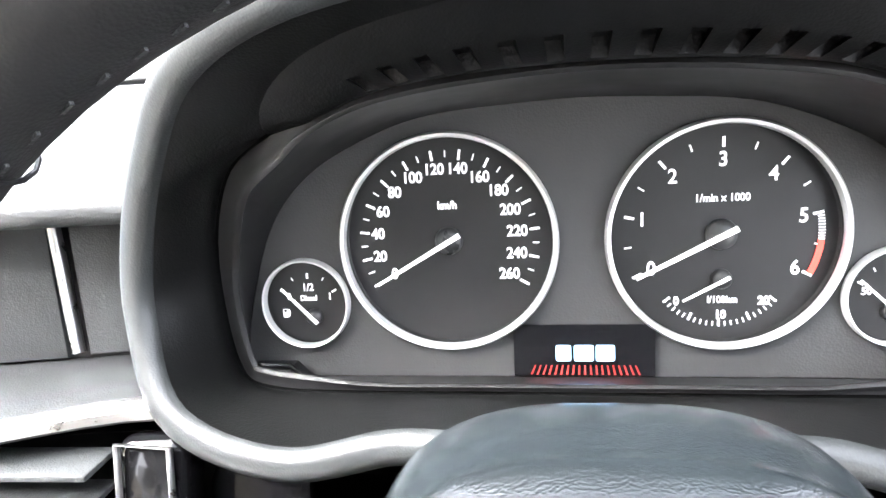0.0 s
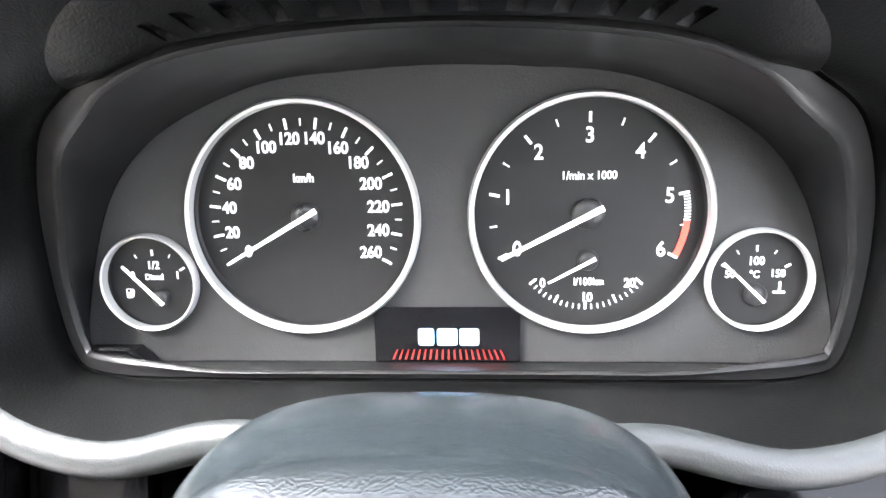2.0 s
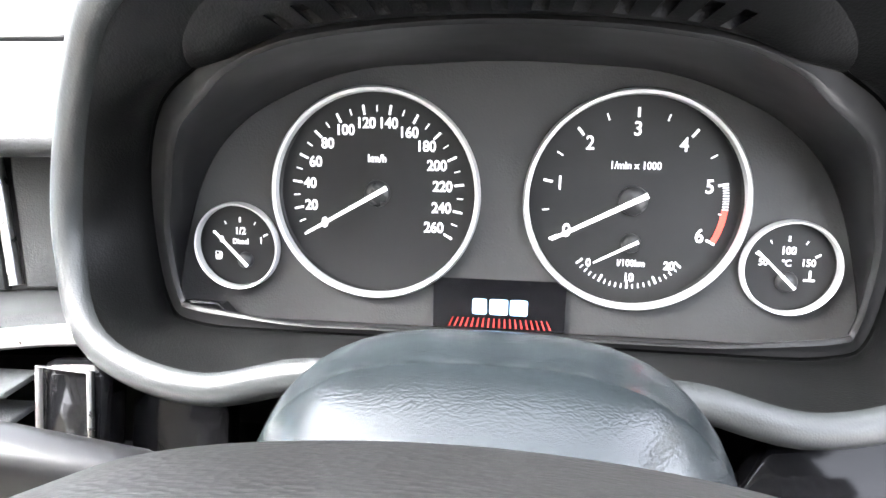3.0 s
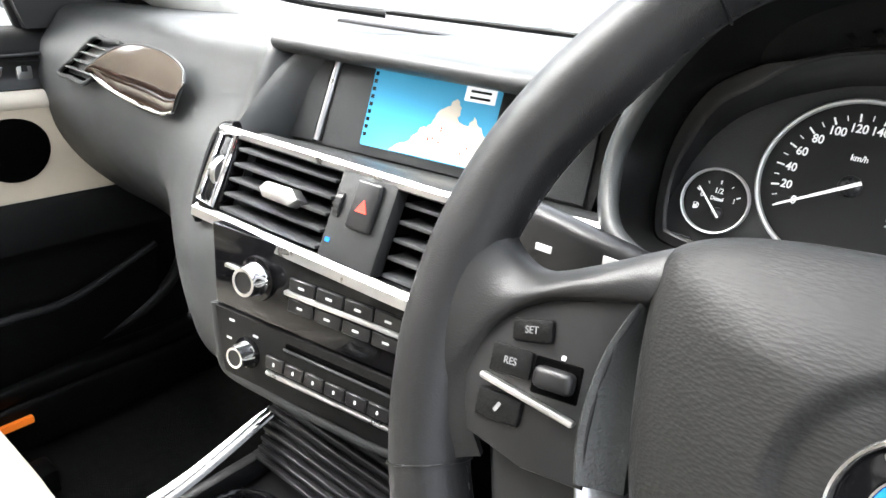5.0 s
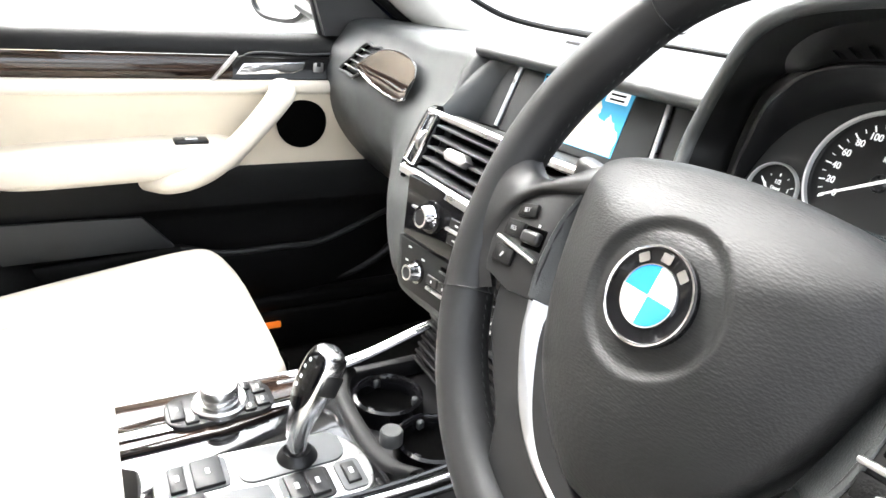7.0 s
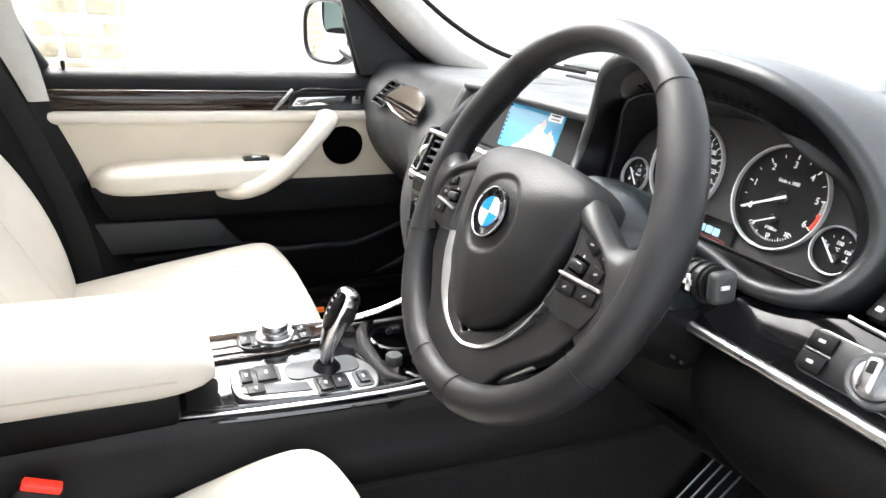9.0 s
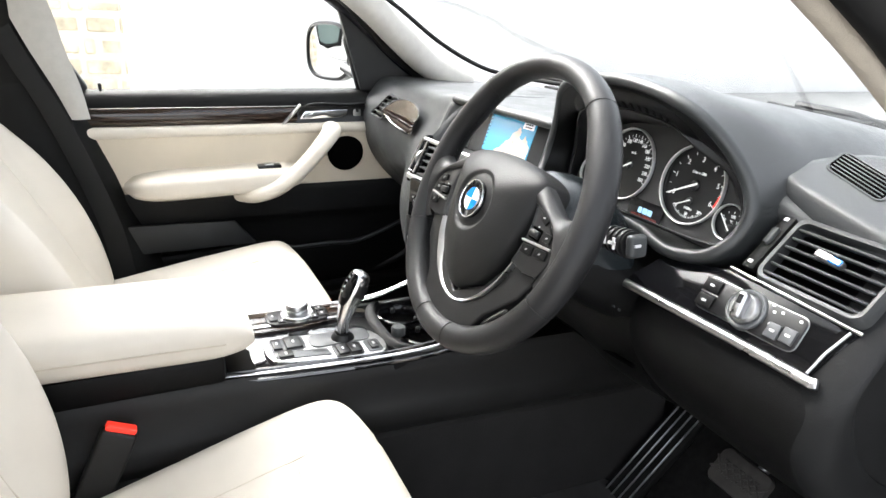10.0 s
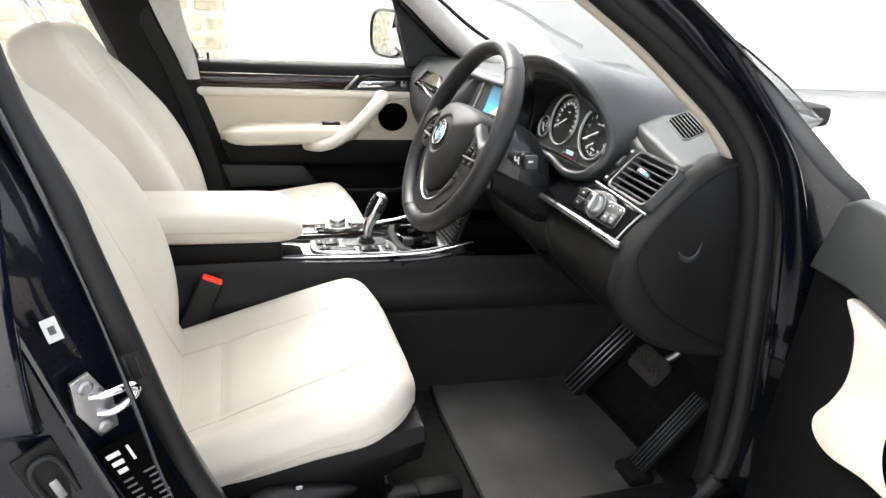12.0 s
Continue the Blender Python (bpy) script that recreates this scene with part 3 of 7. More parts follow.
for deg in (128, 90, 52):
    u, v = polar(0.0200, deg)
    part("emblem_bar", prism(rrect(0.0062, 0.0048, 0.0008), 0.0004), M_CHROME, emblem, m=EMF @ T(u, v, 0.0004, deg - 90))

# silver V trim in the groove round the lower edge of the cover, its outer edge proud
def mirrored(half, n):
    """An open outline from its right half, end to end through the middle."""
    return crom([(-p[0], p[1], 0) for p in half] + [(p[0], p[1], 0) for p in half[-2::-1]], n)


def groove(inner, outer, n_in, n_out):
    rows = []
    for p, q in zip(inner, outer):
        n = 0.05 * min(0.0, p.y + 0.06)
        a, b = Vector((p.x, p.y, n + n_in)), Vector((q.x, q.y, n + n_out))
        rows.append([a - Vector((0, 0, 0.008)), a, a.lerp(b, 0.3) + Vector((0, 0, -0.0008)), a.lerp(b, 0.65) + Vector((0, 0, 0.0002)), a.lerp(b, 0.9) + Vector((0, 0, 0.0006)), b, b + (b - a) * 0.06 - Vector((0, 0, 0.0012)), b + (b - a) * 0.07 - Vector((0, 0, 0.014))])
    return skin(rows)


TRIM_I = [(0.0765, -0.046), (0.069, -0.065), (0.0505, -0.088), (0.032, -0.105), (0.014, -0.1135), (0, -0.115)]
TRIM_O = [(0.0905, -0.047), (0.0805, -0.072), (0.060, -0.101), (0.037, -0.119), (0.014, -0.1275), (0, -0.129)]
part("silver_trim", groove(mirrored(TRIM_I, 72), mirrored(TRIM_O, 72), -0.003, 0.009), M_SILVER, wheel, "satin silver V-shaped trim", m=WHF)
for s in (-1, 1):
    a = crom([(s * u, v, 0) for u, v in ((0.081, 0.024), (0.0845, 0.002), (0.0817, -0.0196), (0.0765, -0.0455))], 24)
    b = crom([(s * u, v, 0) for u, v in ((0.0905, 0.0215), (0.0955, 0.0032), (0.0965, -0.0131), (0.0950, -0.031), (0.0905, -0.0465))], 24)
    part("side_band", groove(a, b, -0.001, 0.0105), M_SOFT, wheel, "grey band beside the cover", m=WHF)


def spoke(side):
    """One side spoke with its switch panel; side is -1 or 1."""
    s = side
    arm = [[(s * 0.074, 0.049, -0.004), (s * 0.077, 0.0475, 0.006), (s * 0.083, 0.034, 0.0125), (s * 0.087, 0.024, 0.0125), (s * 0.088, 0.0200, 0.008)],
           [(s * 0.092, 0.0405, -0.006), (s * 0.094, 0.0385, 0.006), (s * 0.098, 0.028, 0.0130), (s * 0.101, 0.0195, 0.0130), (s * 0.102, 0.0165, 0.008)],
           [(s * 0.114, 0.0285, -0.006), (s * 0.114, 0.0265, 0.005), (s * 0.116, 0.0195, 0.0125), (s * 0.119, 0.0135, 0.0130), (s * 0.120, 0.0105, 0.008)],
           [(s * 0.131, 0.0205, -0.006), (s * 0.131, 0.0190, 0.004), (s * 0.131, 0.0120, 0.0120), (s * 0.131, 0.0065, 0.0130), (s * 0.131, 0.0035, 0.008)],
           [(s * 0.143, 0.0225, -0.006), (s * 0.143, 0.0200, 0.004), (s * 0.142, 0.0080, 0.0120), (s * 0.141, -0.0030, 0.0130), (s * 0.1395, -0.0070, 0.008)],
           [(s * 0.153, 0.0310, -0.004), (s * 0.152, 0.0260, 0.006), (s * 0.151, 0.0080, 0.0130), (s * 0.147, -0.0120, 0.0130), (s * 0.1435, -0.0190, 0.008)],
           [(s * 0.162, 0.0480, 0.002), (s * 0.161, 0.0360, 0.010), (s * 0.160, 0.0080, 0.0145), (s * 0.155, -0.0240, 0.0130), (s * 0.1445, -0.0300, 0.008)],
           [(s * 0.170, 0.0480, 0.006), (s * 0.169, 0.0300, 0.014), (s * 0.168, 0.0020, 0.0160), (s * 0.164, -0.0350, 0.0130), (s * 0.1420, -0.0380, 0.008)],
           [(s * 0.172, 0.0300, 0.006), (s * 0.172, 0.0100, 0.013), (s * 0.170, -0.0200, 0.0140), (s * 0.160, -0.0520, 0.0110), (s * 0.1380, -0.0470, 0.007)],
           [(s * 0.172, 0.0000, 0.004), (s * 0.170, -0.0200, 0.010), (s * 0.165, -0.0450, 0.0100), (s * 0.154, -0.0680, 0.0080), (s * 0.1310, -0.0580, 0.003)]]
    part("spoke", sheet(arm, 40, 18, 0.004), M_LEATHERB, wheel, m=WHF)
    panel = [(0.088, 0.0240), (0.104, 0.0180), (0.122, 0.0110), (0.133, 0.0040), (0.1415, -0.0060), (0.1455, -0.0180), (0.1460, -0.0300), (0.1425, -0.0400), (0.1380, -0.0490), (0.112, -0.0520), (0.088, -0.0480), (0.092, -0.030), (0.094, -0.013), (0.0935, 0.003)]
    panel = [(s * p[0], p[1]) for p in panel]
    if s < 0:
        panel = panel[::-1]
    P = WHF @ T(0, 0, 0.001)
    sw = part("switch_panel", prism(panel, 0.0085, 0.0012, 2), M_BLACK, wheel, m=P)
    if s < 0:
        cells = [(0.1243, -0.0024, 0.0165, 0.0088, 16, "SET"), (0.1285, -0.0165, 0.0175, 0.0110, 8, "RES"), (0.1275, -0.0345, 0.0190, 0.0110, 8, "")]
        roll, strip = (0.1097, -0.0160, 8), (0.1178, -0.0265, 0.041, -3)
    else:
        cells = [(0.1126, 0.0110, 0.0175, 0.0095, -22, ""), (0.1312, 0.0060, 0.0135, 0.0105, -28, ""), (0.1300, -0.0070, 0.0135, 0.0100, -4, ""), (0.1062, -0.0275, 0.0200, 0.0105, 3, ""), (0.1300, -0.0252, 0.0210, 0.0105, 5, "")]
        roll, strip = (0.1085, -0.0085, -3), (0.119, -0.0178, 0.051, 4)
    for u, v, w, h, rot, word in cells:
        b = part("button", rbox(w, h, 0.0030, 0.0012, 2), M_SOFTLOW, sw, m=P @ T(s * u, v, 0.0092, rot))
        if word:
            writing("button_print", word, 0.0040, M_DIMPRINT, b, P @ T(s * u, v, 0.0108, rot))
        else:
            part("button_print", prism(rrect(0.0040, 0.0016, 0.0006), 0.0003), M_DIMPRINT, b, m=P @ T(s * u, v, 0.0106, rot + (25 if s > 0 else 60)))
    # Flush black block in place of the roller's shaded hollow.
    part("roller_well", rbox(0.0200, 0.0150, 0.0030, 0.0012, 1), M_VOID, sw, m=P @ T(s * roll[0], roll[1], 0.0076, roll[2]))
    part("roller", rbox(0.0160, 0.0085, 0.0070, 0.0028, 3), M_BLACK, sw, m=P @ T(s * roll[0], roll[1], 0.0105, roll[2]))
    part("roller_mark", prism(rrect(0.0018, 0.0018, 0.0004), 0.0003), M_PRINT, sw, m=P @ T(s * roll[0], roll[1] + 0.0085, 0.0086, roll[2]))
    part("silver_strip", rbox(strip[2], 0.0028, 0.004, 0.0012, 2), M_SILVER, sw, m=P @ T(s * strip[0], strip[1], 0.0110, strip[3]))


spoke(-1)
spoke(1)
lowp = [(-0.088, -0.036), (-0.050, -0.092), (0, -0.120), (0.050, -0.092), (0.088, -0.036), (0.138, -0.040), (0.118, -0.082), (0.076, -0.122), (0.054, -0.166), (-0.054, -0.166), (-0.076, -0.122), (-0.118, -0.082), (-0.138, -0.040)]
part("lower_spoke", prism(lowp[::-1], 0.014, 0.004, 3), M_BLACK, wheel, m=WHF @ T(0, 0, -0.016) @ Matrix.Rotation(radians(-3), 4, "X"))
for s in (-1, 1):
    # Black block stands for the dark of the hollow in the spoke.
    part("spoke_insert", rbox(0.060, 0.016, 0.004, 0.002, 2), M_VOID, wheel, m=WHF @ T(s * 0.078, -0.110, -0.0055, s * 46))
    part("chrome_insert", rbox(0.046, 0.0032, 0.005, 0.0012, 2), M_SILVER, wheel, m=WHF @ T(s * 0.084, -0.1165, -0.0050, s * 46))

column = thing("steering_column", "dark plastic steering column shroud with two stalks", "steering column")
ctr = []
for p in crom([(0.078, 0.040, 1.046), (0.100, 0.054, 1.061), (0.125, 0.066, 1.068), (0.142, 0.071, 1.0708), (0.149, 0.0725, 1.0695), (0.168, 0.0745, 1.0655), (0.190, 0.074, 1.0520), (0.208, 0.071, 1.022), (0.216, 0.064, 0.985)], 40):
    y, w, top = p
    ctr.append([Vector((0.372 + 1.10 * w * math.copysign(abs(math.cos(a)) ** 0.7, math.cos(a)), y, 0.960 + (top - 0.960) * math.copysign(abs(math.sin(a)) ** 0.75, math.sin(a)) if math.sin(a) > 0 else 0.960 + 0.02 * math.sin(a))) for a in (2 * math.pi * k / 64 for k in range(64))])
part("upper_shroud", skin(ctr, closed=True, caps=True), M_SHROUD, column)
lowr = []
for y, z, w, h in ((0.10, 0.975, 0.070, 0.030), (0.15, 0.958, 0.082, 0.045), (0.20, 0.935, 0.088, 0.050), (0.27, 0.925, 0.095, 0.050)):
    lowr.append([Vector((0.372 + w * math.copysign(abs(math.cos(a)) ** 0.6, math.cos(a)), y, z + h * math.copysign(abs(math.sin(a)) ** 0.7, math.sin(a)))) for a in (2 * math.pi * k / 40 for k in range(40))])
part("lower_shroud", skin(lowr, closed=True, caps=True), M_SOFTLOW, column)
for u in (-0.012, 0.0, 0.011):
    part("shroud_mark", rbox(0.004 if u else 0.006, 0.001, 0.003, 0), M_SOFT, column, m=Matrix.Translation((0.459 + u, 0.176, 0.922)))
stalk = part("wiper_stalk", tube([(0.43, 0.135, 1.02), (0.49, 0.128, 1.028), (0.530, 0.1245, 1.033)], [0.009, 0.0125, 0.0145], 20), M_RUBBER, column, "black knurled wiper stalk with grey end")
for k in range(4):
    part("stalk_ridge", tube([(0.496 + 0.009 * k, 0.1274 - 0.0008 * k, 1.0288 + 0.0011 * k), (0.500 + 0.009 * k, 0.1270 - 0.0008 * k, 1.0293 + 0.0011 * k)], 0.0148 + 0.0004 * k, 20), M_BLACK, stalk)
part("stalk_end", rbox(0.012, 0.023, 0.025, 0.005, 3), M_SOFT, stalk, "grey stalk end", m=Matrix.Translation((0.5370, 0.1238, 1.0340)) @ Matrix.Rotation(radians(-8), 4, "Y"))
for dx, w, h in ((0.0, 0.016, 0.0036), (0.001, 0.0036, 0.013), (-0.014, 0.0035, 0.009)):
    part("stalk_print", rbox(w, 0.0012, h, 0), M_PRINT, stalk, m=Matrix.Translation((0.517 + dx, 0.1098, 1.032)) @ Matrix.Rotation(radians(-8), 4, "Y"))
part("stalk_mark", rbox(0.0012, 0.008, 0.003, 0), M_PRINT, stalk, m=Matrix.Translation((0.5435, 0.1200, 1.0365)))
stalk2 = part("indicator_stalk", rbox(0.100, 0.016, 0.036, 0.006, 3), M_BLACK, column, "flat black indicator stalk with white print", m=Matrix.Translation((0.234, 0.128, 1.034)) @ Matrix.Rotation(radians(8), 4, "Y"))
part("stalk_print", rbox(0.009, 0.0010, 0.0035, 0), M_PRINT, stalk2, m=Matrix.Translation((0.203, 0.1195, 1.039)))
part("stalk_print", rbox(0.008, 0.0010, 0.004, 0), M_PRINT, stalk2, m=Matrix.Translation((0.239, 0.1195, 1.0435)))


# ---- dashboard ----
dash = thing("dashboard", "dark grey soft-touch dashboard with wood and silver trim", "dashboard")


def lerp_table(tab, x):
    for (a, va), (b, vb) in zip(tab, tab[1:]):
        if x <= b:
            t = max(0.0, min(1.0, (x - a) / (b - a)))
            return va + (vb - va) * t
    return tab[-1][1]


FACE_P = [(0.62, 0.50), (0.70, 0.44), (0.77, 0.355), (0.83, 0.295), (0.90, 0.258), (0.96, 0.248), (1.015, 0.260), (1.055, 0.285)]
FACE_C = [(0.62, 0.310), (0.70, 0.240), (0.77, 0.168), (0.83, 0.149), (0.90, 0.158), (0.96, 0.195), (1.015, 0.235), (1.055, 0.255)]


def face_y(x, z):
    s = sstep(-0.48, -0.18, x)
    return lerp_table(FACE_P, z) * (1 - s) + lerp_table(FACE_C, z) * s


def face_row(x, zs):
    return [Vector((x, face_y(x, z), z)) for z in zs]


ctrl = []
for x in (-0.765, -0.70, -0.60, -0.50, -0.42, -0.36, -0.31, -0.265, -0.225, -0.195, -0.165, -0.138):
    lift = 0.014 * sstep(-0.40, -0.2, x)
    rear = face_y(x, 1.055)
    row = [Vector((x, 0.84, 1.050 + 2 * lift)), Vector((x, 0.62, 1.066 + lift)), Vector((x, 0.45, 1.076 + lift)), Vector((x, rear + 0.055, 1.079 + lift)), Vector((x, rear + 0.018, 1.071 + lift)), Vector((x, rear, 1.050 + lift * 0.5))]
    face = face_row(x, (1.015, 0.97, 0.93, 0.89, 0.85, 0.81, 0.77, 0.72, 0.66))
    if x > -0.19:
        # tucked under the middle pad and behind the vents
        row = [p + Vector((0, 0.06, -0.035)) for p in row]
        face = [p + Vector((0, 0.07, 0)) if p.z > 0.96 else p for p in face]
    ctrl.append(row + face)
part("passenger_pad", sheet(ctrl, 44, 60, 0.010), M_SOFT, dash, "grey soft-touch dash in front of the passenger")
# middle of the top pad, with the lip over the screen
ctrl = []
for x in (-0.20, -0.14, -0.06, 0.02, 0.10, 0.18):
    y = 0.262 + 0.11 * (x + 0.2) * 0.6
    ctrl.append([Vector((x, 0.84, 1.080)), Vector((x, 0.62, 1.086)), Vector((x, 0.45, 1.090)), Vector((x, y + 0.055, 1.097)), Vector((x, y + 0.012, 1.098)), Vector((x, y - 0.001, 1.090)), Vector((x, y + 0.006, 1.080)), Vector((x, y + 0.030, 1.076)), Vector((x, y + 0.060, 1.075))])
part("middle_pad", sheet(ctrl, 24, 40, 0.006), M_SOFT, dash)
# outer skin of the driver's hood, running forward to the windscreen
half = [i for i, p in enumerate(lip_u) if p.y > -0.030]
start = offset_row(lip_u, 0.0160, -0.004)
order = sorted(half, key=lambda i: start[i].x)
base = [CLF @ start[i] for i in order]
rows = [base]
for t, sx in ((0.10, 1.0), (0.22, 1.0), (0.42, 0.97), (0.65, 0.90), (1.0, 0.76)):
    row = []
    for p in base:
        y = p.y + (0.84 - p.y) * t
        flat = 1.094
        k = (1 - t) ** 0.9
        z = flat + (p.z + 0.006 * math.sin(min(1, t * 6) * math.pi) - flat) * k
        w = sx if p.x < 0.37 else sx - 0.45 * t ** 3
        row.append(Vector((0.37 + (p.x - 0.37) * w, y, z)))
    rows.append(row)
cols = [crom([r[i] for r in rows], 26) for i in range(len(base))]
part("hood_top", skin([[c[j] for c in cols] for j in range(26)]), M_SOFT, dash, "curved soft-touch hood over the dials")
# right end of the top pad and the speaker pod
ctrl = []
for x, yr, z in ((0.556, 0.286, 1.094), (0.575, 0.286, 1.086), (0.60, 0.288, 1.078), (0.64, 0.296, 1.066), (0.70, 0.300, 1.048), (0.725, 0.310, 1.040)):
    e, q = z - 1.04, x - 0.556
    ctrl.append([Vector((0.385 + 0.25 * q, 0.84, 1.092)), Vector((0.485 + 0.55 * q, 0.62, 1.084 + 0.25 * e)), Vector((0.540 + 0.85 * q, 0.46, 1.072 + 0.50 * e)), Vector((x, yr + 0.045, 1.040 + e)), Vector((x, yr + 0.012, 1.036 + e)), Vector((x, yr, 1.024 + e)), Vector((x, yr + 0.002, 1.004 + e))])
part("right_pad", sheet(ctrl, 24, 40, 0.008), M_SOFT, dash)


def pod_z(x, y):
    """Height of the pod's flat top, which falls towards the door and the driver."""
    return 1.0975 - 0.19 * (x - 0.6346) + 0.21 * (y - 0.338)


pod_o = crom([(0.541, 0.338), (0.546, 0.312), (0.566, 0.297), (0.62, 0.290), (0.68, 0.284), (0.706, 0.282), (0.718, 0.292), (0.722, 0.33), (0.720, 0.38), (0.690, 0.43), (0.63, 0.445), (0.575, 0.425), (0.551, 0.380)], 78, closed=True)
rows = []
for s, dz, far in ((0.90, -0.062, 1.0), (0.92, -0.036, 0.8), (0.970, -0.024, 0.45), (1.0, -0.014, 0.2), (0.994, -0.0075, 0.08), (0.975, -0.0030, 0.0), (0.94, -0.0006, 0.0), (0.85, 0.0, 0.0), (0.4, 0.0004, 0.0), (0.01, 0.0004, 0.0)):
    row = []
    for p in pod_o:
        x, y = 0.632 + (p[0] - 0.632) * s, 0.352 + (p[1] - 0.352) * s
        rear = sstep(0.36, 0.43, p[1]) * far
        row.append(Vector((x, y + 0.10 * rear, pod_z(x, y) + dz)))
    rows.append(row)
pod = part("speaker_pod", skin(rows, closed=True, caps=True), M_SOFT, dash, "raised grey speaker pod")
gu = Vector((0.97, -0.22, 0.97 * -0.19 - 0.22 * 0.21)).normalized()
gn = Vector((0.19, -0.21, 1.0)).normalized()
gv = gn.cross(gu)
G = Matrix.Translation((0.600, 0.365, pod_z(0.600, 0.365))) @ Matrix((gu, gv, gn)).transposed().to_4x4()
SH = Matrix(((1, -0.55, 0, 0), (0, 1, 0, 0), (0, 0, 1, 0), (0, 0, 0, 1)))
part("grille_frame", skin([[SH @ Vector((p[0], p[1], n)) for p in rrect(w, h, r, 6)] for w, h, r, n in ((0.086, 0.050, 0.012, -0.001), (0.085, 0.049, 0.012, 0.0016), (0.081, 0.045, 0.010, 0.0018), (0.078, 0.042, 0.009, 0.0008))], closed=True), M_SOFT, pod, m=G)
# No hole is cut: a flush black plate stands for the shade inside.
part("grille_dark_plate", prism([tuple((SH @ Vector((q[0], q[1], 0)))[:2]) for q in rrect(0.079, 0.043, 0.009, 6)], 0.0006), M_VOID, pod, m=G @ T(0, 0, 0.0005))
for k in range(6):
    v = -0.0165 + k * 0.0066
    part("grille_slat", rbox(0.074, 0.0017, 0.0012, 0.0004, 1), M_SOFT, pod, m=G @ T(-0.55 * v, v, 0.0014))

# centre screen
SCF = frame_at((-0.025, 0.300, 1.042), 19, 8)
screen = thing("centre_display", "dark wide centre display showing a blue and beige map", "car display")
part("housing", prism([(-0.175, -0.052), (0.165, -0.052), (0.175, 0.056), (-0.165, 0.056)], 0.012), M_BLACK, screen, m=SCF @ T(0, 0, -0.016))
# soft wall that turns from the passenger pad into the screen's recess
wall_o = crom([(-0.1955, 0.190, 0.985), (-0.1950, 0.212, 1.010), (-0.1945, 0.240, 1.040), (-0.1900, 0.262, 1.064), (-0.1750, 0.276, 1.082)], 16)
wall_i = crom([(-0.1760, 0.266, 0.990), (-0.1710, 0.274, 1.012), (-0.1640, 0.285, 1.040), (-0.1560, 0.292, 1.062), (-0.1460, 0.298, 1.080)], 16)
part("recess_wall", sheet([[a, a.lerp(b, 0.25) + Vector((0.002, -0.003, 0)), a.lerp(b, 0.6) + Vector((0.002, -0.002, 0)), b] for a, b in zip(wall_o, wall_i)], 20, 10, 0.004), M_SOFT, screen)
part("left_flap", prism([(-0.172, -0.046), (-0.124, -0.046), (-0.116, 0.048), (-0.166, 0.048)], 0.006, 0.002), M_FLAP, screen, m=SCF @ T(0, 0, -0.004))
part("right_flap", prism([(0.124, -0.046), (0.160, -0.046), (0.156, 0.048), (0.118, 0.048)], 0.006, 0.002), M_FLAP, screen, m=SCF @ T(0, 0, -0.004))
part("bezel", prism([(-0.112, -0.047), (0.112, -0.047), (0.106, 0.048), (-0.106, 0.048)], 0.006, 0.0015), M_FLAP, screen, m=SCF @ T(0, 0, -0.004))
for s in (-1, 1):
    part("chrome_bar", tube([(s * 0.1185, -0.044, 0.002), (s * 0.1105, 0.046, 0.002)], 0.0036, 10), M_SILVER, screen, "satin silver upright bar", m=SCF)
panel = part("map_screen", prism(rrect(0.134, 0.076, 0.001), 0.0012), M_SEA, screen, "lit navigation map, sea and coast", m=SCF @ T(0.001, 0.0, 0.0018))
rnd = random.Random(4)
coast = [(-0.032, -0.037), (-0.024, -0.030), (-0.012, -0.024), (-0.004, -0.012), (0.006, -0.006), (0.010, 0.006), (0.019, 0.012), (0.027, 0.020), (0.033, 0.012), (0.031, 0.002), (0.042, -0.003), (0.047, 0.006), (0.056, -0.002), (0.066, -0.012), (0.066, -0.037)]
fine = []
for a, b in zip(coast, coast[1:]):
    for k in range(4):
        t = k / 4
        fine.append((a[0] + (b[0] - a[0]) * t + rnd.uniform(-0.0012, 0.0012), a[1] + (b[1] - a[1]) * t + (rnd.uniform(-0.0012, 0.0012) if a[1] > -0.036 else 0)))
fine.append(coast[-1])
part("map_land", prism(fine[::-1], 0.0003), M_LAND, panel, m=SCF @ T(0, 0, 0.0030))
part("map_label", prism(rrect(0.030, 0.013, 0.001), 0.0003), M_MAPBOX, panel, m=SCF @ T(0.048, 0.026, 0.0030))
for k in range(2):
    part("label_bar", prism(rrect(0.020, 0.0022, 0.0004), 0.0002), M_LCD, panel, m=SCF @ T(0.048, 0.0285 - 0.0055 * k, 0.0033))
for k in range(9):
    part("side_bar", prism(rrect(0.0036, 0.0036, 0.0004), 0.0002), M_LCD, panel, m=SCF @ T(-0.0630, 0.030 - k * 0.0072, 0.0030))
for k in range(9):
    part("map_mark", prism(rrect(0.0016, 0.0016, 0.0004), 0.0002), M_LRED, panel, m=SCF @ T(0.004 + rnd.uniform(0, 0.055), -0.030 + rnd.uniform(0, 0.022), 0.0033))

# centre air vents
vent = thing("centre_air_vents", "pair of centre air vents with silver strips and louvres", "air vent")
VF = frame_at((0.0, 0.190, 0.975), 25, 2)


def vent_n(u):
    return -0.010 * sstep(0.06, 0.21, -u) - 0.026 * sstep(0.05, 0.19, u)


def strip_path(v, n0, u0=-0.205, u1=0.185, k=24):
    return [Vector((u0 + (u1 - u0) * i / (k - 1), v, n0 + vent_n(u0 + (u1 - u0) * i / (k - 1)))) for i in range(k)]


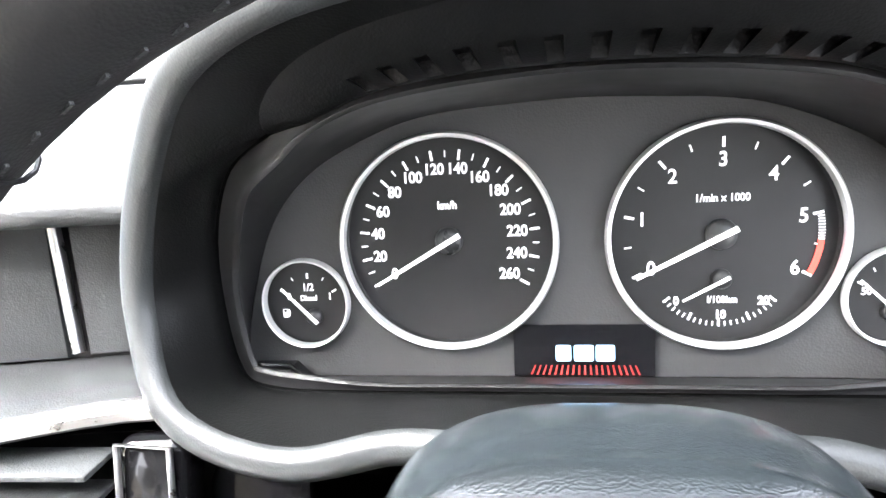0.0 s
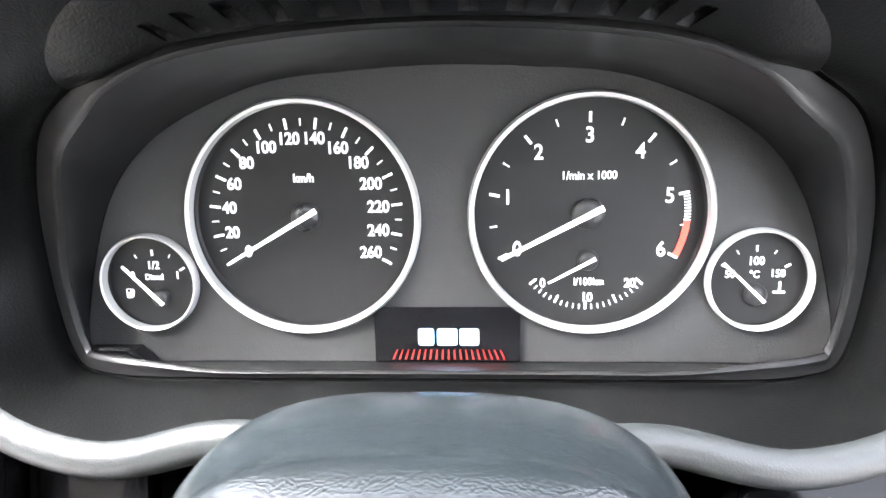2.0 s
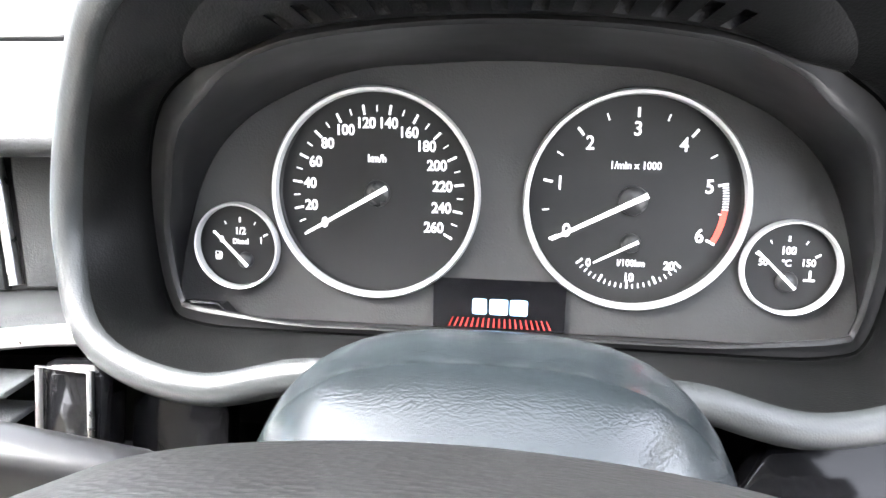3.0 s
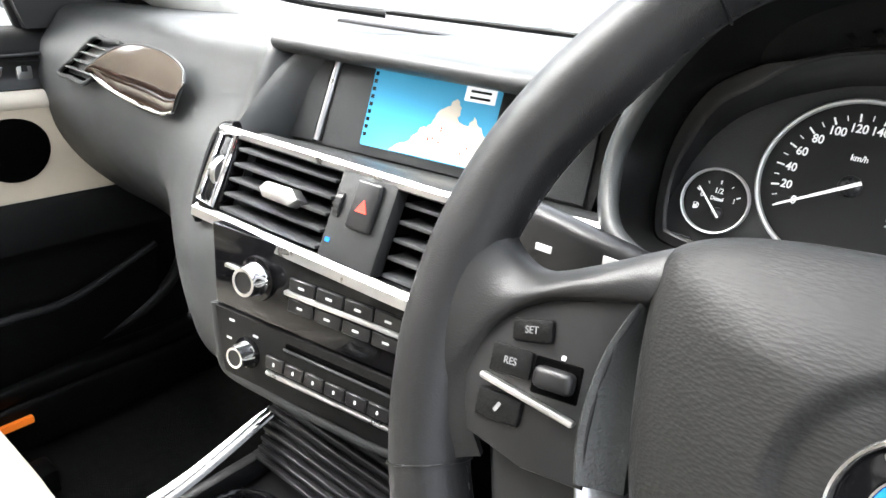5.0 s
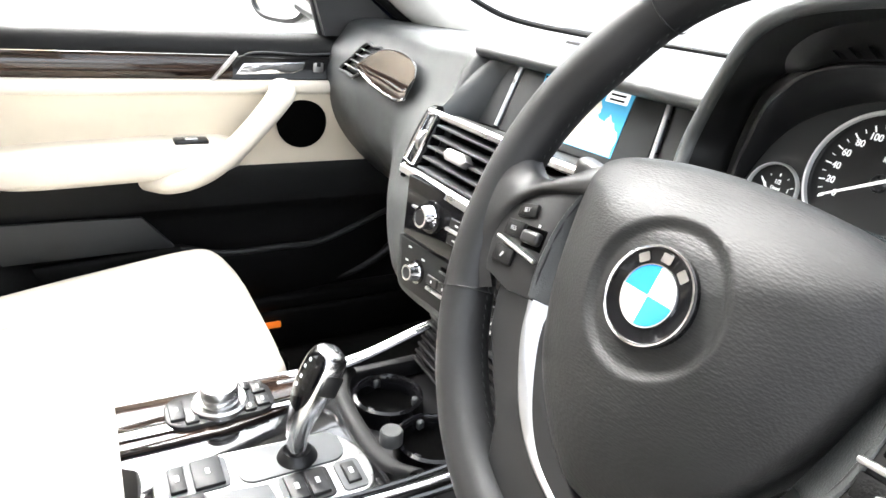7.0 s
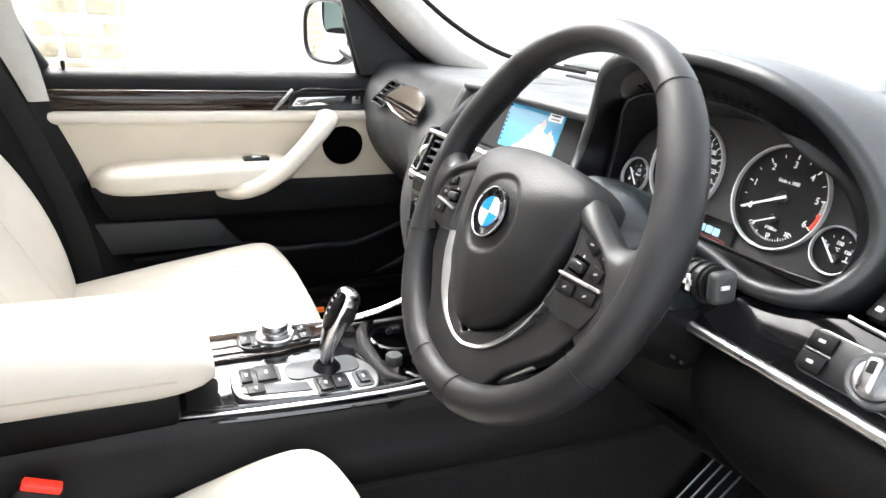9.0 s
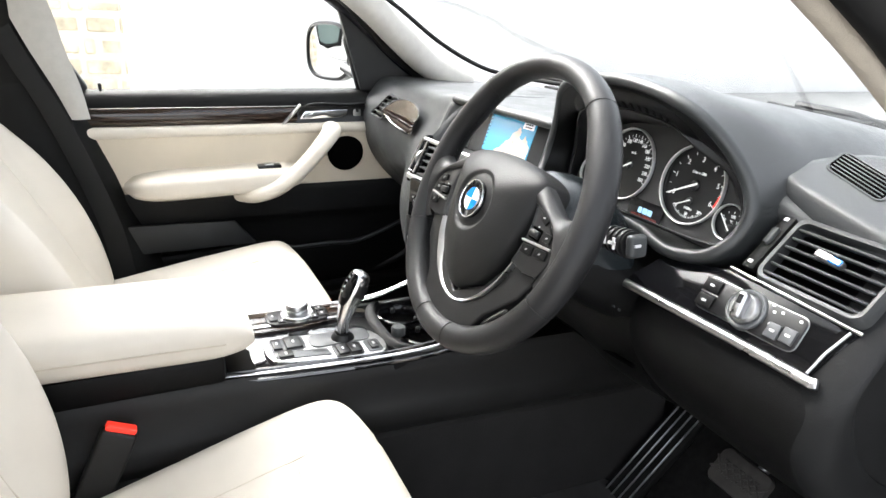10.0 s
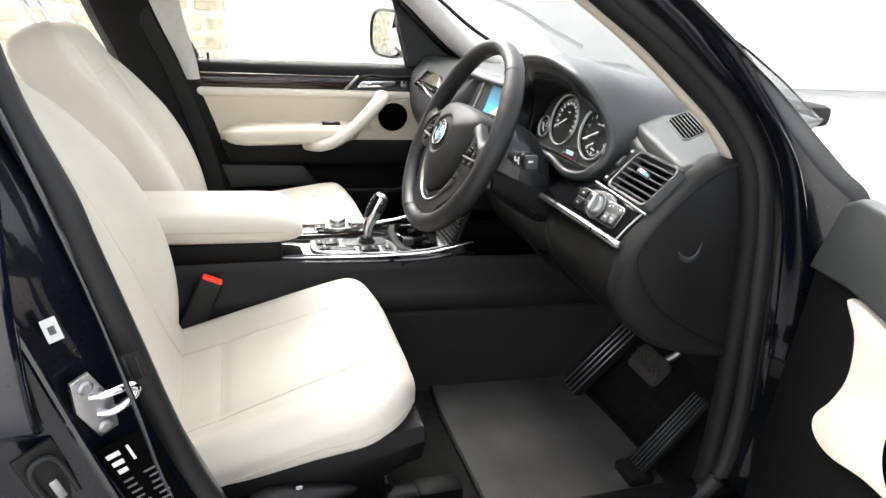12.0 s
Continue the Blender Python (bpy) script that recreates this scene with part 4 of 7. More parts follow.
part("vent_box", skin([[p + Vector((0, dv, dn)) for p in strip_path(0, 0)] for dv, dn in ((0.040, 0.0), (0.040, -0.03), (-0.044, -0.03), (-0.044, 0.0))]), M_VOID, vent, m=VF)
rows = [[p + Vector((0, dv, dn)) for p in strip_path(0.040, 0.002)] for dv, dn in ((-0.006, -0.006), (-0.006, 0.003), (-0.001, 0.0055), (0.003, 0.003), (0.0035, -0.012))]
rows = [[p + Vector((0, 0.012 * sstep(0.06, 0.19, p.x), 0)) for p in row] for row in rows]
part("upper_strip", skin(rows), M_SILVER, vent, "satin silver strip over the vents", m=VF)
rows = [[p + Vector((0, dv, dn)) for p in strip_path(-0.044, 0.002)] for dv, dn in ((0.007, -0.006), (0.007, 0.004), (0.002, 0.008), (-0.006, 0.006), (-0.008, -0.010))]
part("lower_strip", skin(rows), M_SILVER, vent, "wide satin silver strip under the vents", m=VF)


def louvre_bank(u0, u1, knob):
    for k in range(5):
        v = -0.030 + k * 0.0145
        part("louvre", rbox(u1 - u0, 0.0032, 0.024, 0.0012, 2), M_SOFT, vent, m=VF @ T((u0 + u1) / 2, v, -0.009 + vent_n((u0 + u1) / 2)) @ Matrix.Rotation(radians(16), 4, "X"))
    part("vent_knob", prism([(-0.026, 0.000), (-0.018, 0.0075), (0.014, 0.0085), (0.026, 0.001), (0.016, -0.0075), (-0.018, -0.0075)], 0.012, 0.003, 2), M_SILVER, vent, "silver vent slider", m=VF @ T(knob, -0.001, -0.002))


louvre_bank(-0.165, -0.036, -0.088)
louvre_bank(0.034, 0.160, 0.105)
hz = part("hazard_panel", rbox(0.060, 0.080, 0.016, 0.003, 2), M_FLAP, vent, m=VF @ T(0.002, 0.003, -0.002))
part("hazard_button", rbox(0.026, 0.040, 0.006, 0.004, 3), M_BLACK, hz, "black hazard button with red triangle", m=VF @ T(0.0075, 0.013, 0.0075))
part("hazard_triangle", prism([(-0.0060, -0.0045), (0.0060, -0.0045), (0.0, 0.0060)], 0.0006), M_REDBTN, hz, m=VF @ T(0.0075, 0.012, 0.0105))
wh = part("thumbwheel", lathe([(0.0001, 0.0040), (0.0170, 0.0040), (0.0180, 0.0030), (0.0180, -0.0030), (0.0170, -0.0040), (0.0001, -0.0040)], 36), M_BLACK, hz, m=VF @ T(-0.0205, 0.008, -0.0085) @ Matrix.Rotation(radians(90), 4, "Y"))
for k in range(9):
    a = radians(-60 + 15 * k)
    part("wheel_rib", rbox(0.0070, 0.0012, 0.0012, 0), M_FLAP, wh, m=VF @ T(-0.0205, 0.008 + 0.0182 * math.sin(a), -0.0085 + 0.0182 * math.cos(a)))
part("blue_mark", prism(rrect(0.005, 0.004, 0.001), 0.0005), M_BLUE, hz, m=VF @ T(-0.0205, -0.022, 0.0062))
END = [(-0.190, 0.0445), (-0.203, 0.042), (-0.211, 0.032), (-0.2135, 0.010), (-0.2130, -0.015), (-0.2090, -0.042), (-0.200, -0.052)]
part("end_rim", tube(crom([(u, v, -0.010) for u, v in END], 30), 0.0060, 12), M_GLOSS, vent, "rounded gloss black end", m=VF)
part("end_rim", tube(crom([(u + 0.0075, v * 0.90, -0.0075) for u, v in END], 30), 0.0030, 10), M_CHROME, vent, m=VF)
part("strip_line", tube([p + Vector((0, 0.012 * sstep(0.06, 0.19, p.x), 0)) for p in strip_path(0.0345, 0.0045)], 0.0009, 6), M_BLACK, vent, m=VF)
end = part("vent_end", rbox(0.032, 0.082, 0.022, 0.007, 3), M_GLOSS, vent, m=VF @ T(-0.188, -0.002, -0.012))
part("end_frame", tube([(-0.200, -0.032, 0.000), (-0.196, 0.034, 0.000), (-0.172, 0.036, 0.001), (-0.176, -0.034, 0.001)], 0.0030, 8, closed=True), M_CHROME, end, m=VF)
part("end_wheel", lathe([(0.0001, 0.004), (0.017, 0.004), (0.018, 0.0), (0.017, -0.004), (0.0001, -0.004)], 28), M_SILVER, end, m=VF @ T(-0.186, 0, -0.012) @ Matrix.Rotation(radians(90), 4, "Y"))

end = part("vent_end", rbox(0.034, 0.082, 0.022, 0.007, 3), M_GLOSS, vent, m=VF @ T(0.180, -0.002, -0.030))
part("end_frame", tube([(0.194, -0.032, -0.018), (0.190, 0.034, -0.018), (0.166, 0.036, -0.017), (0.170, -0.034, -0.017)], 0.0016, 8, closed=True), M_SILVER, end, m=VF)
part("side_panel", prism(rrect(0.050, 0.082, 0.010, 5), 0.012, 0.003), M_GLOSS, vent, "gloss black panel beside the vents", m=VF @ T(0.220, -0.020, -0.056))

ledge = []
for k in range(9):
    u = -0.165 + 0.365 * k / 8
    a = SCF @ Vector((u + 0.025, -0.048, -0.003))
    b = VF @ Vector((u, 0.0425 + 0.012 * sstep(0.06, 0.19, u), vent_n(u) - 0.004))
    ledge.append([a, a.lerp(b, 0.30), a.lerp(b, 0.75) + Vector((0, 0, 0.003)), b])
part("screen_ledge", sheet(ledge, 30, 10, 0.004), M_FLAP, vent, "grey ledge between display and vents")

# radio and climate panel
RF = frame_at((0.0, 0.160, 0.868), 8, 8)
radio = thing("radio_and_climate_panel", "gloss black radio and climate panel with silver strips and knobs", "control panel")
part("upper_panel", prism([(-0.136, 0.000), (0.132, 0.000), (0.140, 0.074), (-0.146, 0.074)], 0.012, 0.002), M_GLOSS, radio, m=RF @ T(0, 0, -0.012))
part("lower_panel", prism([(-0.118, -0.064), (0.118, -0.064), (0.132, -0.002), (-0.136, -0.002)], 0.012, 0.002), M_SOFTLOW, radio, m=RF @ T(0, 0, -0.010))
for v, u0, u1 in ((0.0365, -0.052, 0.082), (-0.0445, -0.066, 0.080)):
    part("silver_strip", rbox(u1 - u0, 0.0046, 0.006, 0.0018, 2), M_SILVER, radio, m=RF @ T((u0 + u1) / 2, v, 0.002))
part("stack_body", rbox(0.236, 0.128, 0.110, 0.004, 2), M_SOFTLOW, radio, m=RF @ T(0, 0.004, -0.068))
part("side_strip", rbox(0.026, 0.0036, 0.004, 0.001, 2), M_SILVER, radio, m=RF @ T(-0.112, 0.040, 0.001))
for u, v, r in ((-0.0855, 0.038, 0.0150), (0.098, 0.038, 0.0150), (-0.0905, -0.035, 0.0115), (0.094, -0.035, 0.0115)):
    kb = part("knob", lathe([(0.0001, 0.016), (r * 0.62, 0.016), (r * 0.66, 0.018), (r * 0.84, 0.018), (r * 0.92, 0.014), (r, 0.004), (r * 1.12, 0.002), (r * 1.15, 0.0)], 36), M_CHROME, radio, "chrome rotary knob", m=RF @ T(u, v, 0.0))
    part("knob_face", lathe([(0.0001, 0.0172), (r * 0.60, 0.0172), (r * 0.62, 0.015)], 28), M_BLACK, kb, m=RF @ T(u, v, 0.0))
    part("knob_base", lathe([(r * 1.0, 0.004), (r * 1.30, 0.003), (r * 1.36, 0.0)], 32), M_GLOSS, kb, m=RF @ T(u, v, 0.0))
for k in range(4):
    for v in (0.0445, 0.0265):
        b = part("button", rbox(0.028, 0.0125, 0.004, 0.001, 1), M_BLACK, radio, m=RF @ T(-0.034 + k * 0.0295, v, 0.0008))
        part("button_print", prism(rrect(0.0065, 0.0020, 0.0007), 0.0003), M_PRINT, b, m=RF @ T(-0.034 + k * 0.0295, v, 0.0029))
# Black bar stands for the dark of the slot's opening.
part("disc_slot", rbox(0.128, 0.0045, 0.006, 0.0015, 2), M_VOID, radio, m=RF @ T(0.018, -0.012, 0.0005))
part("slot_lip", rbox(0.134, 0.0025, 0.005, 0.001, 1), M_SOFT, radio, m=RF @ T(0.018, -0.0165, 0.001))
for k in range(6):
    b = part("button", rbox(0.021, 0.012, 0.004, 0.001, 1), M_BLACK, radio, m=RF @ T(-0.056 + k * 0.0225, -0.0335, 0.0028))
    part("button_print", prism(rrect(0.0022, 0.0036, 0.0008), 0.0003), M_PRINT, b, m=RF @ T(-0.056 + k * 0.0225, -0.0335, 0.0049))
for u, v in ((-0.112, -0.010), (-0.082, -0.016), (-0.114, -0.028)):
    part("button_print", prism(rrect(0.0065, 0.0022, 0.0007), 0.0003), M_PRINT, radio, m=RF @ T(u, v, 0.0022))
part("panel_edge", tube(crom([(-0.139, -0.002, -0.002), (-0.130, -0.040, -0.002), (-0.118, -0.064, -0.002), (-0.06, -0.069, -0.002), (0.0, -0.070, -0.002), (0.06, -0.069, -0.002), (0.118, -0.064, -0.002)], 40), 0.005, 10, flat=0.7), M_FLAP, radio, m=RF)

# passenger side wood trim and end vent
trim = thing("passenger_wood_trim", "dark glossy wood trim strip with a rounded end", "dash trim")


def on_face(x, z, off):
    return Vector((x, face_y(x, z) - off, z))


# outline from the vent round the pointed lower corner and the rounded upper one
TRIM_UP = [(-0.566, 1.010), (-0.530, 1.036), (-0.490, 1.050), (-0.430, 1.054), (-0.375, 1.051), (-0.335, 1.043), (-0.318, 1.031)]
TRIM_LO = [(-0.566, 1.004), (-0.545, 0.998), (-0.500, 0.990), (-0.450, 0.986), (-0.405, 0.986), (-0.365, 0.989), (-0.338, 0.996)]
up = crom([(x, z, 0) for x, z in TRIM_UP], 36)
lo = crom([(x, z, 0) for x, z in TRIM_LO], 36)
rows = []
for a, b in zip(lo, up):
    rows.append([on_face(a.x + (b.x - a.x) * q, a.y + (b.y - a.y) * q, 0.0105 + 0.016 * q - 0.006 * q ** 3 + 0.0012 * (1 - (2 * q - 1) ** 4)) for q in (0, 0.06, 0.15, 0.3, 0.45, 0.6, 0.75, 0.88, 0.96, 1.0)])
part("wood", skin(rows), M_WOOD, trim)
part("trim_edge", tube([on_face(p.x, p.y, 0.0115) for p in lo], 0.0024, 8), M_CHROME, trim, "bright lower edge strip")
part("trim_rim", tube([on_face(p.x, p.y, 0.0205) for p in up] + [on_face(lo[-1].x, lo[-1].y, 0.0110)], 0.0014, 8), M_SOFT, trim)
pv = thing("passenger_air_vent", "small dark side air vent with slats", "air vent")
VC = [(-0.660, 0.992), (-0.578, 0.990), (-0.520, 1.046), (-0.590, 1.048)]
ring4 = [on_face(x, z, 0.0108) for x, z in VC]
cen = sum(ring4, Vector()) / 4
back = [cen + (p - cen) * 0.92 + Vector((0, 0.03, 0)) for p in ring4]
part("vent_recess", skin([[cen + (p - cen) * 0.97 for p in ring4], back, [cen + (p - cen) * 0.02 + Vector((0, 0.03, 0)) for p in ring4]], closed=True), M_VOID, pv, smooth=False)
part("vent_frame", tube(crom([cen + (p - cen) * (1.0 if k % 2 else 0.99) - Vector((0, 0.002, 0)) for k, p in enumerate([ring4[0], ring4[0].lerp(ring4[1], 0.5), ring4[1], ring4[1].lerp(ring4[2], 0.5), ring4[2], ring4[2].lerp(ring4[3], 0.5), ring4[3], ring4[3].lerp(ring4[0], 0.5)])], 48, closed=True), 0.0035, 8, closed=True), M_FLAP, pv)
for k in range(4):
    q = 0.2 + 0.2 * k
    a, b = ring4[0].lerp(ring4[3], q), ring4[1].lerp(ring4[2], q)
    part("louvre", tube([a.lerp(b, 0.03), a.lerp(b, 0.97)], 0.0042, 8, flat=0.45), M_SOFT, pv)

# driver's right: vent, light switch panel, knee panel and end cap
rv = thing("driver_air_vent", "driver side air vent with dark slats and blue mark", "air vent")
DV = frame_at((0.647, 0.258, 1.040), 42, -4) @ T(0.010, 0)
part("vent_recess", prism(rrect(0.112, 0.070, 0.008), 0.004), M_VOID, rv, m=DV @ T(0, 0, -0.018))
part("vent_frame", skin([[Vector((p[0], p[1], n)) for p in rrect(w, h, r, 5)] for w, h, r, n in ((0.108, 0.066, 0.008, -0.016), (0.112, 0.070, 0.010, 0.001), (0.120, 0.078, 0.012, 0.002), (0.126, 0.084, 0.014, -0.004), (0.128, 0.086, 0.014, -0.03))], closed=True), M_SOFT, rv, m=DV)
for k in range(6):
    part("louvre", rbox(0.108, 0.0030, 0.018, 0.001, 1), M_SOFT, rv, m=DV @ T(0, -0.028 + k * 0.0112, -0.008) @ Matrix.Rotation(radians(18), 4, "X"))
part("vent_knob", rbox(0.032, 0.0085, 0.010, 0.003, 2), M_SILVER, rv, m=DV @ T(-0.002, 0.006, 0.002, -6))
part("blue_mark", rbox(0.014, 0.0070, 0.004, 0.001, 1), M_BLUE, rv, m=DV @ T(0.006, 0.005, 0.0055, -6))
part("vent_wheel_panel", rbox(0.016, 0.072, 0.012, 0.003, 2), M_SOFTLOW, rv, m=DV @ T(-0.072, 0.0, -0.004))
part("vent_wheel", rbox(0.008, 0.022, 0.008, 0.003, 2), M_SOFT, rv, m=DV @ T(-0.072, 0.006, 0.004))
for v in (-0.028, 0.030):
    part("vent_mark", rbox(0.005, 0.004, 0.002, 0), M_PRINT, rv, m=DV @ T(-0.072, v, 0.0025))

lp = thing("light_switch_panel", "gloss black trim with rotary light switch and buttons", "light switch")
LF = frame_at((0.600, 0.213, 0.975), 32, 2)
part("gloss_panel", prism([(-0.150, -0.024), (0.098, -0.026), (0.118, 0.028), (-0.030, 0.038), (-0.120, 0.018)], 0.014, 0.003), M_GLOSS, lp, m=LF @ T(0, 0, -0.014))
part("lower_strip", tube([(-0.160, -0.029, 0.002), (-0.08, -0.029, 0.003), (0.02, -0.029, 0.003), (0.106, -0.0305, 0.002)], 0.0054, 12, flat=0.8), M_SILVER, lp, "satin silver strip", m=LF)
part("strip_end", rbox(0.009, 0.0105, 0.007, 0.002, 2), M_SILVER, lp, m=LF @ T(0.107, -0.030, 0.002, 20))
part("upper_strip", tube([(-0.030, 0.0395, 0.001), (0.04, 0.035, 0.001), (0.119, 0.0295, 0.001)], 0.0020, 10), M_SILVER, lp, m=LF)
part("end_strip", tube([(0.0965, -0.024, 0.001), (0.1010, 0.000, 0.001), (0.110, 0.027, 0.001)], 0.0016, 10), M_SILVER, lp, m=LF)
part("plate_edge", prism(rrect(0.1225, 0.0385, 0.009, 5), 0.002, 0.0008), M_STEEL, lp, m=LF @ T(0.0147, 0.004, -0.001))
part("switch_plate", prism(rrect(0.1205, 0.0365, 0.008, 5), 0.004, 0.001), M_BLACK, lp, m=LF @ T(0.0147, 0.004, -0.001))
part("switch_ring", lathe([(0.0170, 0.003), (0.0170, 0.0065), (0.0195, 0.0070), (0.0215, 0.0055), (0.0225, 0.000)], 44), M_GREY, lp, m=LF @ T(0.0131, 0.005, 0.0))
dk = part("light_knob", lathe([(0.0001, 0.009), (0.0135, 0.009), (0.0155, 0.0070), (0.0168, 0.0)], 40), M_STEEL, lp, "rotary light knob", m=LF @ T(0.0131, 0.005, 0.003))
part("knob_grip", rbox(0.0115, 0.029, 0.012, 0.0040, 3), M_SILVER, dk, m=LF @ T(0.0131, 0.005, 0.0160, 8))
part("knob_mark", rbox(0.0050, 0.010, 0.001, 0), M_BLACK, dk, m=LF @ T(0.0124, 0.0105, 0.0221, 8))
for u, v, w, h in ((-0.0340, 0.0130, 0.021, 0.0145), (-0.0335, -0.0055, 0.021, 0.0145), (0.0490, -0.0030, 0.014, 0.016), (0.0650, -0.0010, 0.014, 0.016)):
    b = part("button", rbox(w, h, 0.005, 0.0015, 2), M_SOFTLOW if u < 0 else M_GREY, lp, m=LF @ T(u, v, 0.0035))
    part("button_print", prism(rrect(0.0055, 0.0026, 0.0007), 0.0003), M_PRINT, b, m=LF @ T(u, v, 0.0060))
part("button_gap", rbox(0.022, 0.0022, 0.003, 0.0008, 1), M_SILVER, lp, m=LF @ T(-0.0338, 0.0038, 0.0030))
for u, v in ((0.0400, 0.0150), (0.0480, 0.0175), (0.0680, 0.0170), (0.0420, 0.0020), (0.0360, 0.0210)):
    part("symbol", prism(rrect(0.0034, 0.0028, 0.0008), 0.0003), M_PRINT, lp, m=LF @ T(u, v, 0.0032))

ctrl = []
for x, dy in ((0.455, 0.020), (0.50, 0.004), (0.58, 0.0), (0.66, 0.0), (0.700, 0.002), (0.715, 0.005)):
    ctrl.append([Vector((x, 0.205 + dy, 0.948)), Vector((x, 0.190 + dy, 0.915)), Vector((x, 0.197 + dy, 0.865)), Vector((x, 0.226 + dy, 0.822)), Vector((x, 0.285 + dy, 0.775)), Vector((x, 0.37 + dy, 0.750)), Vector((x, 0.48, 0.745))])
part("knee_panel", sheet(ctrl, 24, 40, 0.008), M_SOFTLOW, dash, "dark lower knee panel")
ctrl = []
for x, z0 in ((0.12, 0.86), (0.20, 0.86), (0.30, 0.86), (0.38, 0.85), (0.47, 0.86)):
    ctrl.append([Vector((x, 0.235, z0 + 0.09)), Vector((x, 0.215, z0 + 0.04)), Vector((x, 0.225, z0 - 0.02)), Vector((x, 0.27, z0 - 0.08)), Vector((x, 0.36, z0 - 0.13)), Vector((x, 0.50, z0 - 0.14))])
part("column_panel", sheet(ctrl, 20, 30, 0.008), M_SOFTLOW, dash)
part("panel_gap", tube([(0.20, 0.262, 0.79), (0.34, 0.250, 0.80), (0.47, 0.215, 0.835)], 0.003, 8), M_VOID, dash)
# end cap, a rounded dark plate on the side of the dashboard
BAND_O = [(0.370, 1.092), (0.325, 1.083), (0.290, 1.066), (0.262, 1.032), (0.232, 0.995), (0.205, 0.950), (0.1945, 0.912), (0.2000, 0.866), (0.230, 0.822), (0.289, 0.775), (0.374, 0.748), (0.470, 0.742)]
BAND_I = [(0.385, 1.086), (0.345, 1.074), (0.318, 1.060), (0.285, 1.035), (0.250, 1.000), (0.224, 0.965), (0.2180, 0.935), (0.2360, 0.893), (0.280, 0.845), (0.350, 0.802), (0.420, 0.768), (0.490, 0.750)]
ctrl = []
for (y0, z0), (y1, z1) in zip(BAND_O, BAND_I):
    d = Vector((0, y0 - y1, z0 - z1)).normalized()
    a, b = Vector((0, y0, z0)), Vector((0, y1, z1))
    ctrl.append([Vector((0.690, 0, 0)) + a + Vector((0, 0.002, 0)), Vector((0.712, 0, 0)) + a + d * 0.001, Vector((0.727, 0, 0)) + a.lerp(b, 0.12), Vector((0.737, 0, 0)) + a.lerp(b, 0.40), Vector((0.741, 0, 0)) + a.lerp(b, 0.80), Vector((0.7395, 0, 0)) + b])
# Darker copy of the dash plastic stands for shade on this side.
part("end_band", sheet(ctrl, 48, 24, 0.004), M_SOFTMID, dash, "rounded dark grey end of the dashboard")
EC = Matrix(((0, 0, 1, 0.728), (1, 0, 0, 0), (0, 1, 0, 0), (0, 0, 0, 1)))
cap = crom([(p[0], p[1], 0) for p in BAND_I], 40) + [Vector((0.54, 0.80, 0)), Vector((0.53, 0.95, 0)), Vector((0.45, 1.060, 0))]
ec = part("end_cap", prism([(p.x, p.y) for p in cap], 0.010, 0.0015, 2), M_SOFTMID, dash, "dark removable end cap with finger recess", m=EC)
# Raised lighter crescent stands for the lit edge of the finger recess.
part("recess_lit_edge", tube(crom([(0.286, 0.948, 0.0102), (0.296, 0.937, 0.0106), (0.310, 0.933, 0.0108), (0.322, 0.941, 0.0106), (0.327, 0.962, 0.0102)], 16), [0.0006 + 0.0040 * math.sin(math.pi * k / 15) for k in range(16)], 10, flat=0.5), M_SOFT, ec, m=EC)
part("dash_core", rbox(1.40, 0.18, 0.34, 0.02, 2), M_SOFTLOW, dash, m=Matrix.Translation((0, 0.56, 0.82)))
# Unseen plate added to keep windscreen light out of the footwell.
part("footwell_light_block", rbox(1.06, 0.03, 0.20, 0.004), M_SOFTLOW, dash, m=Matrix.Translation((-0.22, 0.866, 0.955)))
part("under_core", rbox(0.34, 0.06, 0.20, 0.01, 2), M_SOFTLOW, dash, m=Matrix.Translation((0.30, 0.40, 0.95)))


# ---- centre console ----
console = thing("centre_console", "dark centre console with gloss black, wood and chrome trim", "centre console")
rows = []
for y, zt, w in ((-0.95, 0.70, 0.084), (-0.60, 0.695, 0.084), (-0.30, 0.690, 0.084), (-0.15, 0.690, 0.097), (-0.05, 0.690, 0.107), (0.10, 0.690, 0.118), (0.22, 0.69, 0.128), (0.36, 0.69, 0.138), (0.62, 0.69, 0.15)):
    half = [(w - 0.006, zt), (w, zt - 0.006), (w + 0.004, zt - 0.03), (w + 0.006, zt - 0.075), (w + 0.012, zt - 0.085), (w + 0.020, zt - 0.115), (w + 0.012, zt - 0.135), (w + 0.006, zt - 0.145), (w + 0.012, 0.44), (w + 0.02, 0.33)]
    rows.append([Vector((x, y, z)) for x, z in half] + [Vector((-x, y, z)) for x, z in half[::-1]])
cols = [crom([r[i] for r in rows], 30) for i in range(len(rows[0]))]
part("console_body", skin([[c[j] for c in cols] for j in range(30)]), M_SIDE, console)
for s_ in (-1, 1):
    rows = [[Vector((s_ * x, y, z)) for x, z in ((w + 0.010, 0.552), (w + 0.017, 0.548), (w + 0.020, 0.535), (w + 0.024, 0.44), (w + 0.034, 0.335))] for y, w in ((-0.60, 0.084), (-0.30, 0.084), (-0.15, 0.097), (-0.05, 0.107), (0.10, 0.118), (0.22, 0.128), (0.36, 0.138), (0.62, 0.15))]
    part("tunnel_carpet", sheet(rows, 24, 14, 0.004), M_TUNNEL, console, "charcoal carpet on the console's side")
part("top_deck", prism([(-0.122, -0.270), (0.070, -0.270), (0.090, -0.150), (0.106, -0.020), (0.108, 0.034), (-0.112, 0.034), (-0.120, -0.05)], 0.006, 0.0015), M_DECK, console, m=Matrix.Translation((0, 0, 0.6885)))
